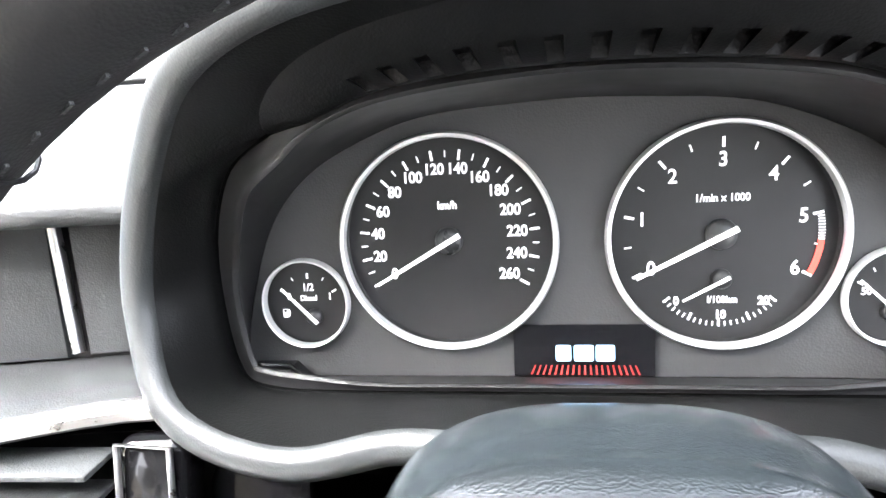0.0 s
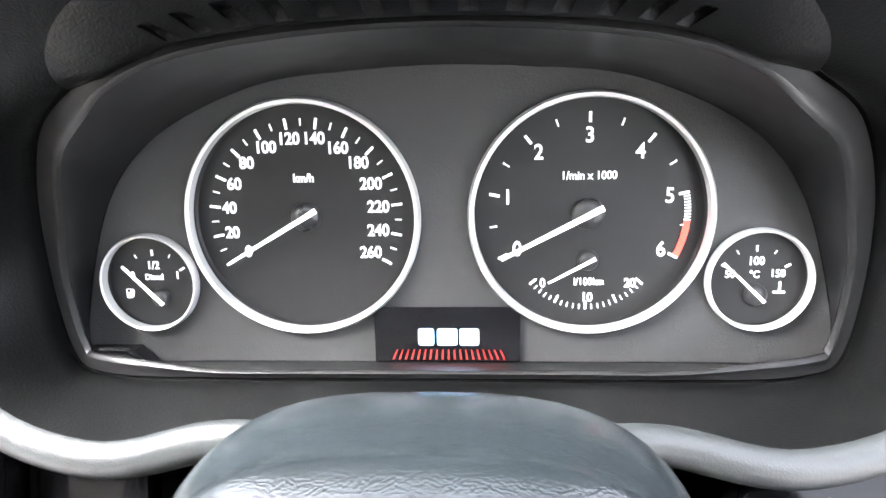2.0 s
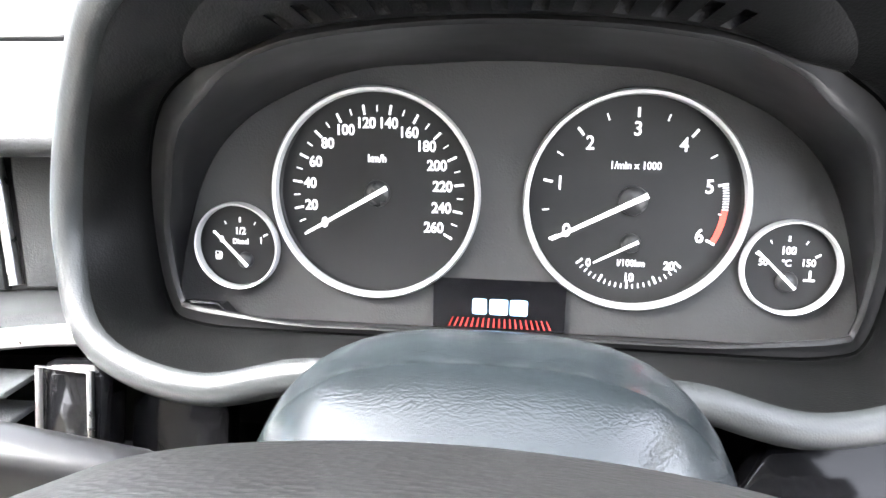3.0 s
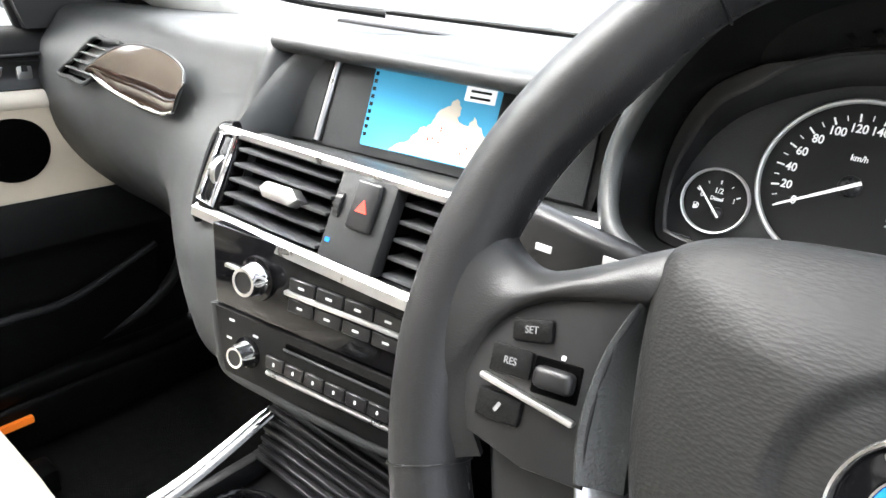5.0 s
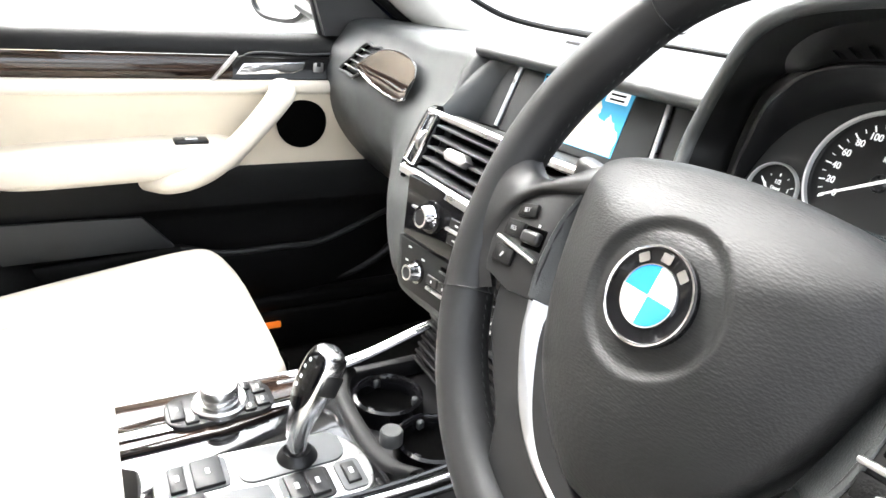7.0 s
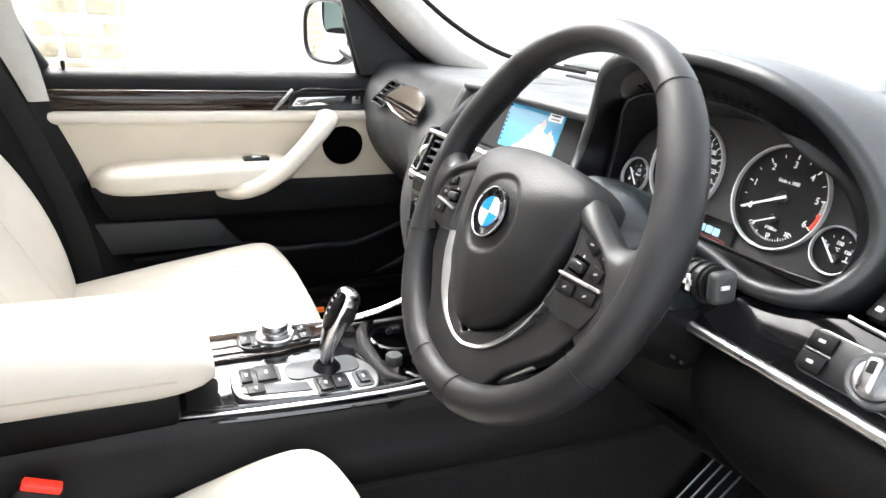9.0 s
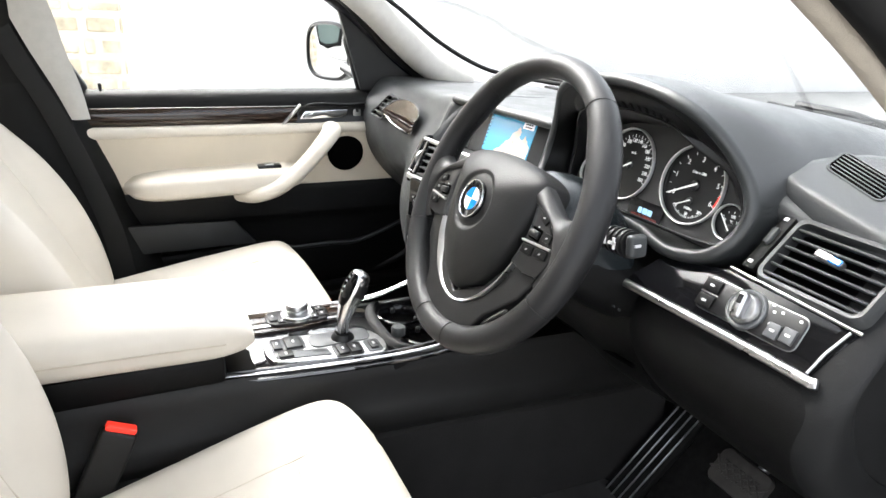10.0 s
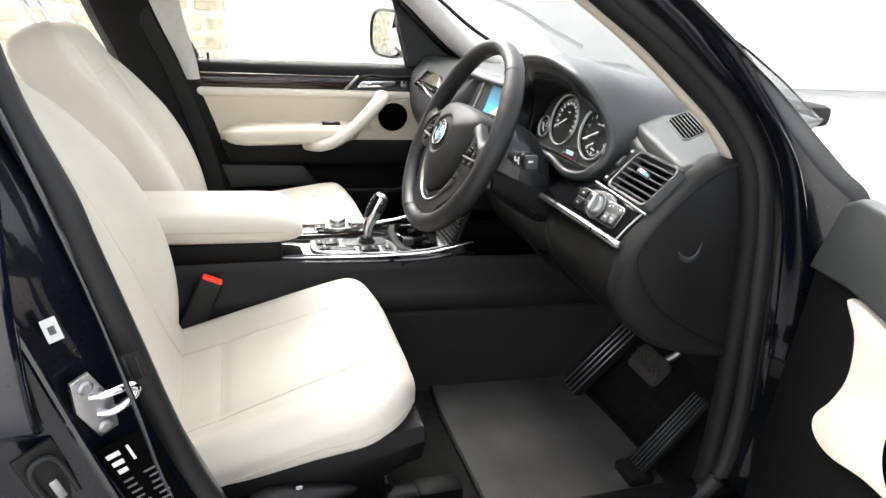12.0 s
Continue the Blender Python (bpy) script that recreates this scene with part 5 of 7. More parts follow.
part("wood_panel", prism([(-0.1265, -0.275), (-0.080, -0.275), (-0.076, -0.02), (-0.112, -0.005), (-0.122, -0.02)], 0.006, 0.002), M_WOOD, console, "dark wood panel beside the gear lever", m=Matrix.Translation((0, 0, 0.6950)))
part("deck_strip", prism([(-0.0785, -0.275), (-0.0640, -0.275), (-0.0610, -0.02), (-0.0745, -0.02)], 0.006, 0.002), M_CHROME, console, m=Matrix.Translation((0, 0, 0.6950)))
part("wood_inlay", prism([(-0.0600, -0.275), (-0.0440, -0.275), (-0.0440, -0.10), (-0.0580, -0.03)], 0.004, 0.001), M_WOOD, console, m=Matrix.Translation((0, 0, 0.6950)))
part("wood_edge", tube(crom([(-0.128, -0.275, 0.697), (-0.125, -0.10, 0.699), (-0.122, 0.0, 0.700)], 12), 0.0030, 8), M_SILVER, console)
part("chrome_edge", tube(crom([(0.071, -0.270, 0.6905), (0.092, -0.15, 0.6945), (0.1085, -0.01, 0.6975), (0.1165, 0.08, 0.703), (0.118, 0.14, 0.712), (0.116, 0.20, 0.726)], 30), [0.0020 + 0.0012 * min(1.0, k / 8) for k in range(30)], 10), M_CHROME, console, "bright chrome edge strip")
part("gloss_edge", tube(crom([(0.064, -0.268, 0.694), (0.085, -0.15, 0.697), (0.1015, -0.01, 0.6995), (0.1075, 0.08, 0.706), (0.108, 0.14, 0.715)], 24), 0.0036, 8), M_DECK, console)
part("side_moulding", tube(crom([(0.074, -0.272, 0.682), (0.096, -0.15, 0.684), (0.112, -0.01, 0.686), (0.120, 0.08, 0.690), (0.124, 0.16, 0.700)], 24), 0.0042, 8), M_DECK, console)
part("chrome_edge", tube(crom([(-0.116, -0.02, 0.697), (-0.118, 0.0, 0.700), (-0.110, 0.08, 0.715), (-0.100, 0.17, 0.752)], 30), [0.0045] * 12 + [0.0048, 0.0054, 0.0060, 0.0060, 0.0060, 0.0058, 0.0056, 0.0054, 0.0052, 0.0050, 0.0048, 0.0046, 0.0042, 0.0038, 0.0034, 0.0028, 0.0022, 0.0016], 12, flat=0.45), M_CHROME, console)
# Black tube laid beside the chrome for the dark reflection in it.
part("gloss_edge", tube(crom([(-0.106, -0.03, 0.699), (-0.104, 0.02, 0.703), (-0.099, 0.08, 0.716), (-0.091, 0.17, 0.752)], 24), 0.0055, 10, flat=0.6), M_DECK, console)
PLATE_O = [(p.x, p.y) for p in crom([(-0.004, -0.150, 0), (0.000, -0.176, 0), (0.024, -0.182, 0), (0.058, -0.180, 0), (0.076, -0.166, 0), (0.088, -0.110, 0), (0.099, -0.030, 0), (0.101, 0.004, 0), (0.088, 0.017, 0), (0.062, 0.021, 0), (0.036, 0.016, 0), (0.014, 0.002, 0), (0.004, -0.030, 0), (-0.002, -0.100, 0)], 72, closed=True)]
plate = part("gear_plate", prism(PLATE_O, 0.010, 0.003), M_SILVER, console, "satin silver gear selector plate", m=Matrix.Translation((0, 0, 0.694)))
part("lever_well", prism(rrect(0.046, 0.108, 0.016, 6), 0.0022, 0.0008), M_GREY, plate, m=Matrix.Translation((0.0295, -0.052, 0.7040)))
part("grey_inlay", prism([(0.046, -0.172), (0.064, -0.170), (0.072, -0.158), (0.084, -0.078), (0.060, -0.082)], 0.0022, 0.0008), M_GREY, plate, m=Matrix.Translation((0, 0, 0.7040)))
part("grey_inlay", prism(rrect(0.042, 0.026, 0.006, 4), 0.0022, 0.0008), M_GREY, plate, m=Matrix.Translation((0.077, -0.004, 0.7040)))
part("button_well", prism(rrect(0.042, 0.050, 0.006, 4), 0.0016, 0.0006), M_BLACK, plate, m=Matrix.Translation((0.0765, -0.049, 0.7040)))
part("button_well", prism(rrect(0.044, 0.058, 0.008, 4), 0.0016, 0.0006), M_GREY, plate, m=Matrix.Translation((0.0245, -0.142, 0.7040)))
for x, y, w, h in ((0.0245, -0.1605, 0.034, 0.015), (0.0245, -0.1325, 0.040, 0.028), (0.0615, -0.152, 0.022, 0.024), (0.077, -0.0590, 0.033, 0.0185), (0.077, -0.0385, 0.033, 0.0185), (0.077, -0.004, 0.028, 0.014)):
    b = part("button", rbox(w, h, 0.005, 0.0015, 2), M_BLACK, plate, m=Matrix.Translation((x, y, 0.7072)))
    part("button_print", rbox(0.008, 0.004, 0.0006, 0), M_PRINT, b, m=Matrix.Translation((x, y, 0.7100)))
lever = thing("gear_lever", "chrome and black gear selector lever", "gear lever")
part("boot", lathe([(0.021, 0.0), (0.020, 0.003), (0.0165, 0.007), (0.014, 0.010)], 28), M_BLACK, lever, m=Matrix.Translation((0.033, -0.046, 0.7055)))
SPINE = [(-0.046, 0.708, 0.0105, 0.0105), (-0.0465, 0.722, 0.0110, 0.0110), (-0.0455, 0.738, 0.0120, 0.0115), (-0.042, 0.752, 0.0140, 0.0130), (-0.0370, 0.766, 0.0165, 0.0155), (-0.0310, 0.780, 0.0185, 0.0180), (-0.0245, 0.794, 0.0198, 0.0192), (-0.0180, 0.808, 0.0198, 0.0186), (-0.0130, 0.8185, 0.0185, 0.0165), (-0.0105, 0.8245, 0.0150, 0.0125), (-0.0095, 0.8270, 0.0095, 0.0075), (-0.0092, 0.8276, 0.0030, 0.0025)]
fwd, upw = Vector((0, 0.91, -0.40)), Vector((1, 0, 0))
rows = []
for y, z, w, d in SPINE:
    rows.append([Vector((0.033, y, z)) + upw * w * math.copysign(abs(math.cos(a)) ** 0.75, math.cos(a)) + fwd * d * math.copysign(abs(math.sin(a)) ** 0.75, math.sin(a)) for a in (2 * math.pi * k / 32 for k in range(32))])
cols = [crom([r[i] for r in rows], 34) for i in range(32)]
body_rows = [[c[j] for c in cols] for j in range(34)]
part("lever_body", skin(body_rows, closed=True, caps=True), M_LEVER, lever, "chrome lever neck and head")
# dark grip face that wraps the rear of the head
face = []
for j in range(12, 27):
    e = math.sqrt(max(0.0, 1 - ((j - 19) / 7.6) ** 4))
    row = []
    for k in range(13):
        a = radians(270 + (k - 6) * 11.5 * e)
        f = (a / (2 * math.pi) * 32) % 32
        i0 = int(f)
        p = body_rows[j][i0 % 32].lerp(body_rows[j][(i0 + 1) % 32], f - i0)
        row.append(p - fwd * 0.0012)
    face.append(row)
part("lever_grip", skin(face), M_GLOSS, lever, "gloss black grip face")
part("lever_top", rbox(0.014, 0.012, 0.004, 0.0015, 2), M_BLACK, lever, m=Matrix.Translation((0.033, -0.0135, 0.8255)) @ Matrix.Rotation(radians(14), 4, "X"))
part("lever_button", rbox(0.006, 0.020, 0.024, 0.003, 2), M_BLACK, lever, m=Matrix.Translation((0.0505, -0.018, 0.796)) @ Matrix.Rotation(radians(-24), 4, "X"))
for k in range(4):
    p = (face[4 + 2 * k][6] + face[5 + 2 * k][6]) / 2
    part("lever_print", rbox(0.0035, 0.0010, 0.0030, 0), M_PRINT, lever, m=Matrix.Translation(p - fwd * 0.0006 + Vector((0.002 * (k % 2), 0, 0))) @ Matrix.Rotation(radians(-24), 4, "X"))
ctl = thing("rotary_controller", "round silver controller knob with buttons round it", "rotary controller")
CX, CY = -0.086, -0.100
part("controller_base", prism(rrect(0.060, 0.118, 0.022, 6), 0.006, 0.003), M_BLACK, ctl, m=Matrix.Translation((CX, CY, 0.6985)))
part("base_ring", lathe([(0.020, 0.006), (0.028, 0.008), (0.031, 0.006), (0.0315, 0.0)], 44), M_SILVER, ctl, m=Matrix.Translation((CX, CY, 0.702)))
part("knob", lathe([(0.0001, 0.0255), (0.0165, 0.0255), (0.0190, 0.0248), (0.0205, 0.0225), (0.0210, 0.0160), (0.0200, 0.0150), (0.0195, 0.0120), (0.0205, 0.0110), (0.0210, 0.0070), (0.0195, 0.002)], 44), M_SILVER, ctl, "ribbed silver knob", m=Matrix.Translation((CX, CY, 0.704)))
part("knob_top", lathe([(0.0001, 0.0262), (0.0140, 0.0262), (0.0150, 0.0254)], 36), M_SILVER, ctl, m=Matrix.Translation((CX, CY, 0.704)))
for x, y, w, h in ((-0.0125, 0.0445, 0.020, 0.015), (0.0125, 0.0445, 0.020, 0.015), (-0.020, 0.029, 0.014, 0.013), (0.020, 0.029, 0.014, 0.013), (0, -0.0465, 0.034, 0.016), (0.021, -0.033, 0.012, 0.014)):
    b = part("button", rbox(w, h, 0.005, 0.0018, 2), M_BLACK, ctl, m=Matrix.Translation((CX + x, CY + y, 0.7055)))
    part("button_print", rbox(0.007, 0.003, 0.0005, 0), M_PRINT, b, m=Matrix.Translation((CX + x, CY + y, 0.7082)))
# cup holders and tray
tray = thing("cup_holder_tray", "black cup holders and ribbed tray under the dashboard", "cup holder")
part("tray_floor", rbox(0.228, 0.20, 0.006, 0.002, 1), M_BLACK, tray, m=Matrix.Translation((0, 0.118, 0.668)))
for s_ in (-1, 1):
    part("tray_rim", rbox(0.014, 0.19, 0.028, 0.004, 2), M_BLACK, tray, m=Matrix.Translation((s_ * 0.108, 0.115, 0.681)))
for x, y in ((-0.048, 0.092), (0.046, 0.108)):
    part("cup_ring", lathe([(0.036, -0.020), (0.0375, 0.0), (0.040, 0.003), (0.044, 0.001), (0.046, -0.020)], 40), M_GLOSS, tray, m=Matrix.Translation((x, y, 0.691)))
    # Black disc puts the shade of a deeper well on a shallow floor.
    part("cup_well", lathe([(0.0001, 0.0015), (0.036, 0.0015), (0.037, 0.0)], 36), M_VOID, tray, m=Matrix.Translation((x, y, 0.6715)))
    for k in range(3):
        part("cup_tab", rbox(0.007, 0.009, 0.012, 0.002, 1), M_SOFT, tray, m=Matrix.Translation((x, y, 0.684)) @ Matrix.Rotation(radians(60 + 120 * k), 4, "Z") @ Matrix.Translation((0.034, 0, 0)))
part("lighter_cap", lathe([(0.0001, 0.016), (0.011, 0.016), (0.013, 0.013), (0.013, 0.0)], 24), M_SOFT, tray, m=Matrix.Translation((0.040, 0.057, 0.697)))
part("tray_side", prism([(-0.020, 0.150), (0.004, 0.172), (0.078, 0.150), (0.078, 0.128), (0.020, 0.140)], 0.004, 0.001), M_SILVER, tray, m=Matrix.Translation((0, 0, 0.690)))
part("tray_front", rbox(0.20, 0.010, 0.11, 0.003, 1), M_BLACK, tray, m=Matrix.Translation((0.0, 0.175, 0.750)) @ Matrix.Rotation(radians(-20), 4, "X"))
for k in range(10):
    part("rib", rbox(0.190, 0.007, 0.0045, 0.0012, 1), M_BLACK, tray, m=Matrix.Translation((0.0, 0.150 + 0.0036 * k, 0.706 + 0.0098 * k)))
part("tray_border", sheet([[(x, y - 0.011, 0.694), (x, y - 0.006, 0.7005), (x, y + 0.006, 0.7005), (x, y + 0.011, 0.692)] for x, y in ((-0.104, 0.062), (-0.085, 0.046), (-0.050, 0.036), (0.0, 0.034), (0.045, 0.036), (0.075, 0.044), (0.094, 0.062))], 30, 8, 0.003), M_RUBBER, tray, "matte black border between deck and cup holders")



def cushion(rows_fn, n, k, mat, name, parent, label=""):
    return part(name, skin([rows_fn(i / (n - 1)) for i in range(n)], closed=True, caps=True), mat, parent, label)


def arm_row(t):
    y = -0.205 - 0.46 * t
    e = min(1.0, t * 5.5)
    r = math.sqrt(max(0.015, 1 - (1 - e) ** 2))
    zc = 0.765 + 0.010 * t
    out = []
    for k in range(44):
        a = 2 * math.pi * k / 44
        c, s = math.cos(a), math.sin(a)
        x = -0.004 + 0.112 * (0.80 + 0.20 * r) * math.copysign(abs(c) ** 0.35, c)
        z = zc - 0.006 * (1 - r) + 0.034 * (0.25 + 0.75 * r) * math.copysign(abs(s) ** 0.60, s) + 0.006 * max(0, s) * r
        out.append(Vector((x, y, z)))
    return out


arm = cushion(arm_row, 30, 44, M_CREAM, "armrest", console, "cream leather armrest lid with seam")
seam = [Vector((0.1095, -0.250 - 0.40 * k / 20, 0.768 + 0.010 * k / 20)) for k in range(21)]
part("seam", tube(seam, 0.0012, 6), M_CREAMD, arm)
part("armrest_base", rbox(0.175, 0.42, 0.050, 0.010, 2), M_SOFTLOW, arm, m=Matrix.Translation((0, -0.46, 0.712)))


# ---- seats ----
def seat(cx, yf, name, label, outer, depth, tilt, zb, lean, tall, bolster, nose):
    """A cream leather front seat; yf is the front edge of the cushion, outer the side of its door, tilt how far the cushion falls to the rear."""
    st = thing(name, label, "car seat", "front seats")
    W = 0.262

    def cush(t):
        # t runs from the front edge to the rear
        y = yf - 0.50 * t
        top = 0.668 - 0.085 * max(0.0, t - 0.12) - 0.25 * max(0.0, 0.12 - t) ** 1.5
        fr = math.sqrt(max(0.0, 1 - (1 - min(1.0, t / 0.10)) ** 2))
        bot = nose + 0.014 * math.exp(-t / 0.25)
        wd = W * (0.45 + 0.55 * math.sqrt(1 - (1 - min(1.0, (t + 0.004) / 0.27)) ** 2)) - 0.012 * t
        zq = min(0.600 + 0.4 * (nose - 0.56), top - 0.045)
        th = (top - zq) * (0.30 + 0.70 * fr)
        out = []
        for k in range(120):
            a = 2 * math.pi * k / 120
            c, s = math.cos(a), math.sin(a)
            x = wd * math.copysign(abs(c) ** 0.42, c)
            q = abs(x) / W
            if s >= 0:
                z = zq + th * abs(s) ** 0.40 + 0.022 * fr * math.exp(-((q - 0.80) / 0.13) ** 2) * (0.5 + 0.5 * t) - 0.006 * fr * math.exp(-((q - 0.49) / 0.045) ** 2) - 0.0035 * fr * (math.exp(-((t - 0.27) / 0.018) ** 2) + math.exp(-((t - 0.68) / 0.018) ** 2)) * sstep(0.55, 0.45, q)
            else:
                z = zq - (zq - bot) * abs(s) ** 0.5 * (0.45 + 0.55 * fr)
            out.append(Vector((cx + x, y, z - tilt * max(0.0, t - 0.15))))
        return out

    cushion(lambda q: cush(1.24 * q), 84, 60, M_CREAM, "cushion", st)
    # seams of the cushion's middle panel, lying on its surface
    def on(row_fn, t, x):
        """A point of a cushion's upper side at t, x from its middle."""
        row = row_fn(t)
        for k in range(len(row) // 2):
            if row[k].x - cx >= x >= row[k + 1].x - cx:
                return row[k].lerp(row[k + 1], (row[k].x - cx - x) / max(1e-6, row[k].x - row[k + 1].x))
        return row[len(row) // 4]

    for s in (-1, 1):
        part("seam", tube(crom([on(cush, 0.10 + 0.82 * k / 17, s * (0.118 + 0.018 * k / 17)) for k in range(18)], 36), 0.0010, 6), M_CREAMD, st, "stitched leather seam")
    for t in (0.27, 0.68):
        part("seam", tube(crom([on(cush, t, -0.12 + 0.24 * k / 13) for k in range(14)], 28), 0.0009, 6), M_CREAMD, st)
    edge = [cush(0.04 + 0.94 * k / 20) for k in range(21)]
    for i in (0, 60):
        part("piping", tube(crom([r[i] for r in edge], 40), 0.0018, 6), M_CREAMD, st)

    yb = yf - depth
    lean = radians(lean)
    up = Vector((0, -math.sin(lean), math.cos(lean)))
    fwd = Vector((0, math.cos(lean), math.sin(lean)))

    def back(t):
        h = -0.13 + (tall + 0.08) * t
        t = max(0.0, (h + 0.05) / tall)
        wd = 0.226 + 0.030 * math.sin(min(1.0, t / 0.62) * math.pi * 0.9) - 0.040 * max(0.0, (t - 0.55) / 0.45) ** 1.4
        rt = math.sqrt(max(0.0, 1 - max(0.0, (t - 0.90) / 0.10) ** 2))
        wd *= 0.80 + 0.20 * rt
        bulge = 0.018 * math.sin(t * math.pi * 1.05)
        out = []
        for k in range(120):
            a = 2 * math.pi * k / 120
            c, s = math.cos(a), math.sin(a)
            x = wd * math.copysign(abs(c) ** 0.5, c)
            q = abs(x) / 0.25
            d = (0.070 * abs(s) ** 0.45 * (0.35 + 0.65 * rt) + bulge + bolster * math.exp(-((max(0.0, 0.88 - q)) / 0.19) ** 2) * (0.25 + 0.75 * math.sin(min(1.0, t / 0.80) * math.pi) ** 0.7) - 0.008 * math.exp(-((q - 0.50) / 0.05) ** 2)) if s >= 0 else -0.060 * abs(s) ** 0.5 * (0.35 + 0.65 * rt)
            out.append(Vector((cx + x, yb, zb)) + up * h + fwd * d)
        return out

    cushion(back, 50, 60, M_CREAM, "backrest", st)
    for s in (-1, 1):
        part("seam", tube(crom([on(back, 0.06 + 0.86 * k / 21, s * (0.132 - 0.035 * k / 21)) for k in range(22)], 44), 0.0011, 6), M_CREAMD, st, "stitched leather seam")
    part("seam", tube(crom([on(back, 0.80, -0.10 + 0.20 * k / 13) for k in range(14)], 28), 0.0008, 6), M_CREAMD, st)

    def head(t):
        h = tall - 0.05 + 0.055 + 0.17 * t
        r = math.sqrt(max(0.03, 1 - (2 * t - 1) ** 4))
        out = []
        for k in range(40):
            a = 2 * math.pi * k / 40
            c, s = math.cos(a), math.sin(a)
            out.append(Vector((cx + 0.128 * r * math.copysign(abs(c) ** 0.6, c), yb, zb)) + up * h + fwd * (0.045 + 0.048 * r * math.copysign(abs(s) ** 0.7, s)))
        return out

    cushion(head, 22, 40, M_CREAM, "headrest", st)
    for s in (-1, 1):
        a = Vector((cx + s * 0.055, yb, zb)) + up * (tall - 0.10) + fwd * 0.02
        part("headrest_post", tube([a, a + up * 0.17], 0.006, 12), M_CHROME, st)
    # plastic base with lever and rails
    sx = cx + outer * 0.236
    rows = []
    for k in range(16):
        t = k / 15
        y = yf - 0.012 - 0.53 * t
        zt = 0.598 - (0.035 + 0.6 * tilt) * t
        f = 0.25 + 0.75 * sstep(0.0, 0.45, t)
        rows.append([Vector((sx + outer * dx, y, z)) for dx, z in ((-0.05, zt + 0.004), (0.012, zt), (0.024, zt - 0.02), (0.026, zt - 0.08 * f), (0.010, zt - 0.03 + (0.415 - zt + 0.03) * f), (-0.04, zt - 0.035 + (0.405 - zt + 0.035) * f))])
    part("side_trim", skin(rows), M_SOFTLOW, st, "dark plastic seat side trim")
    part("lever", tube(crom([(sx + outer * 0.030, yf - 0.13, 0.505), (sx + outer * 0.036, yf - 0.19, 0.512), (sx + outer * 0.036, yf - 0.26, 0.520), (sx + outer * 0.030, yf - 0.30, 0.518)], 12), [0.006, 0.012, 0.016, 0.018, 0.019, 0.02, 0.02, 0.02, 0.019, 0.018, 0.015, 0.008], 14, flat=0.8), M_BLACK, st, "black adjusting lever")
    part("lever_mark", rbox(0.002, 0.010, 0.007, 0.001, 1), M_PRINT, st, m=Matrix.Translation((sx + outer * 0.0565, yf - 0.225, 0.548)))
    part("seat_frame", rbox(0.44, 0.40, 0.10, 0.02, 2), M_SOFTLOW, st, m=Matrix.Translation((cx, yf - 0.27, 0.455)))
    for s in (-1, 1):
        rail = part("rail", rbox(0.040, 0.56, 0.040, 0.006, 2), M_BLACK, st, m=Matrix.Translation((cx + s * 0.19, yf - 0.22, 0.390)))
        part("rail_end", rbox(0.050, 0.090, 0.048, 0.008, 2), M_SOFTLOW, rail, m=Matrix.Translation((cx + s * 0.19, yf + 0.045, 0.390)))
    part("height_rod", tube([(cx - 0.2, yf - 0.06, 0.43), (cx + 0.2, yf - 0.06, 0.43)], 0.012, 12), M_BLACK, st)
    return st


seat(0.375, -0.047, "front_seat", "cream leather driver's seat with dark plastic base", 1, 0.515, 0.070, 0.6156, 23.6, 0.660, 0.070, 0.560)
seat(-0.402, 0.026, "front_seat", "cream leather front passenger seat beside the closed door", -1, 0.537, 0.012, 0.5785, 26.5, 0.683, 0.056, 0.525)
bk = thing("belt_buckle", "black seat belt buckle with red release button", "seat belt buckle")
BM = Matrix.Translation((0.132, -0.432, 0.612)) @ Matrix.Rotation(radians(-25), 4, "X")
part("buckle_body", rbox(0.022, 0.050, 0.130, 0.006, 3), M_SIDE, bk, m=BM @ Matrix.Translation((0, 0, 0.0)))
part("release_button", rbox(0.016, 0.042, 0.010, 0.003, 2), M_REDBTN, bk, "red release button", m=BM @ Matrix.Translation((0, 0, 0.068)))
part("buckle_stalk", rbox(0.018, 0.036, 0.18, 0.004, 2), M_SOFTLOW, bk, m=BM @ Matrix.Translation((0, -0.004, -0.14)))
# rear bench
bench = thing("rear_bench", "cream leather rear bench seat", "car seat")
part("bench_cushion", rbox(1.28, 0.48, 0.20, 0.05, 4), M_CREAM, bench, m=Matrix.Translation((0, -1.18, 0.56)))
part("bench_back", rbox(1.28, 0.16, 0.62, 0.05, 4), M_CREAM, bench, m=Matrix.Translation((0, -1.50, 0.90)) @ Matrix.Rotation(radians(20), 4, "X"))


# ---- car body and doors ----
body = thing("car", "dark navy car shell with pillars, roof and sills", "car")


def beam(p0, p1, w, h, mat, name, parent, bev=0.012, roll=0.0, label=""):
    a, b = Vector(p0), Vector(p1)
    d = b - a
    m = Matrix.Translation((a + b) / 2) @ d.to_track_quat("Z", "X").to_matrix().to_4x4() @ Matrix.Rotation(radians(roll), 4, "Z")
    return part(name, rbox(w, h, d.length, bev, 3), mat, parent, label, m=m)


floor = part("floor", rbox(1.50, 2.5, 0.02, 0), M_CARPET, tagged(new("car_floor"), "black carpeted car floor", "floor", kind="structure"), m=Matrix.Translation((0, -0.45, 0.325)))
part("toe_board", rbox(1.46, 0.02, 0.62, 0), M_CARPET, floor.parent, m=Matrix.Translation((0, 0.735, 0.56)) @ Matrix.Rotation(radians(-38), 4, "X"))
part("firewall", rbox(1.50, 0.03, 0.60, 0), M_SOFTLOW, floor.parent, m=Matrix.Translation((0, 0.90, 0.64)))
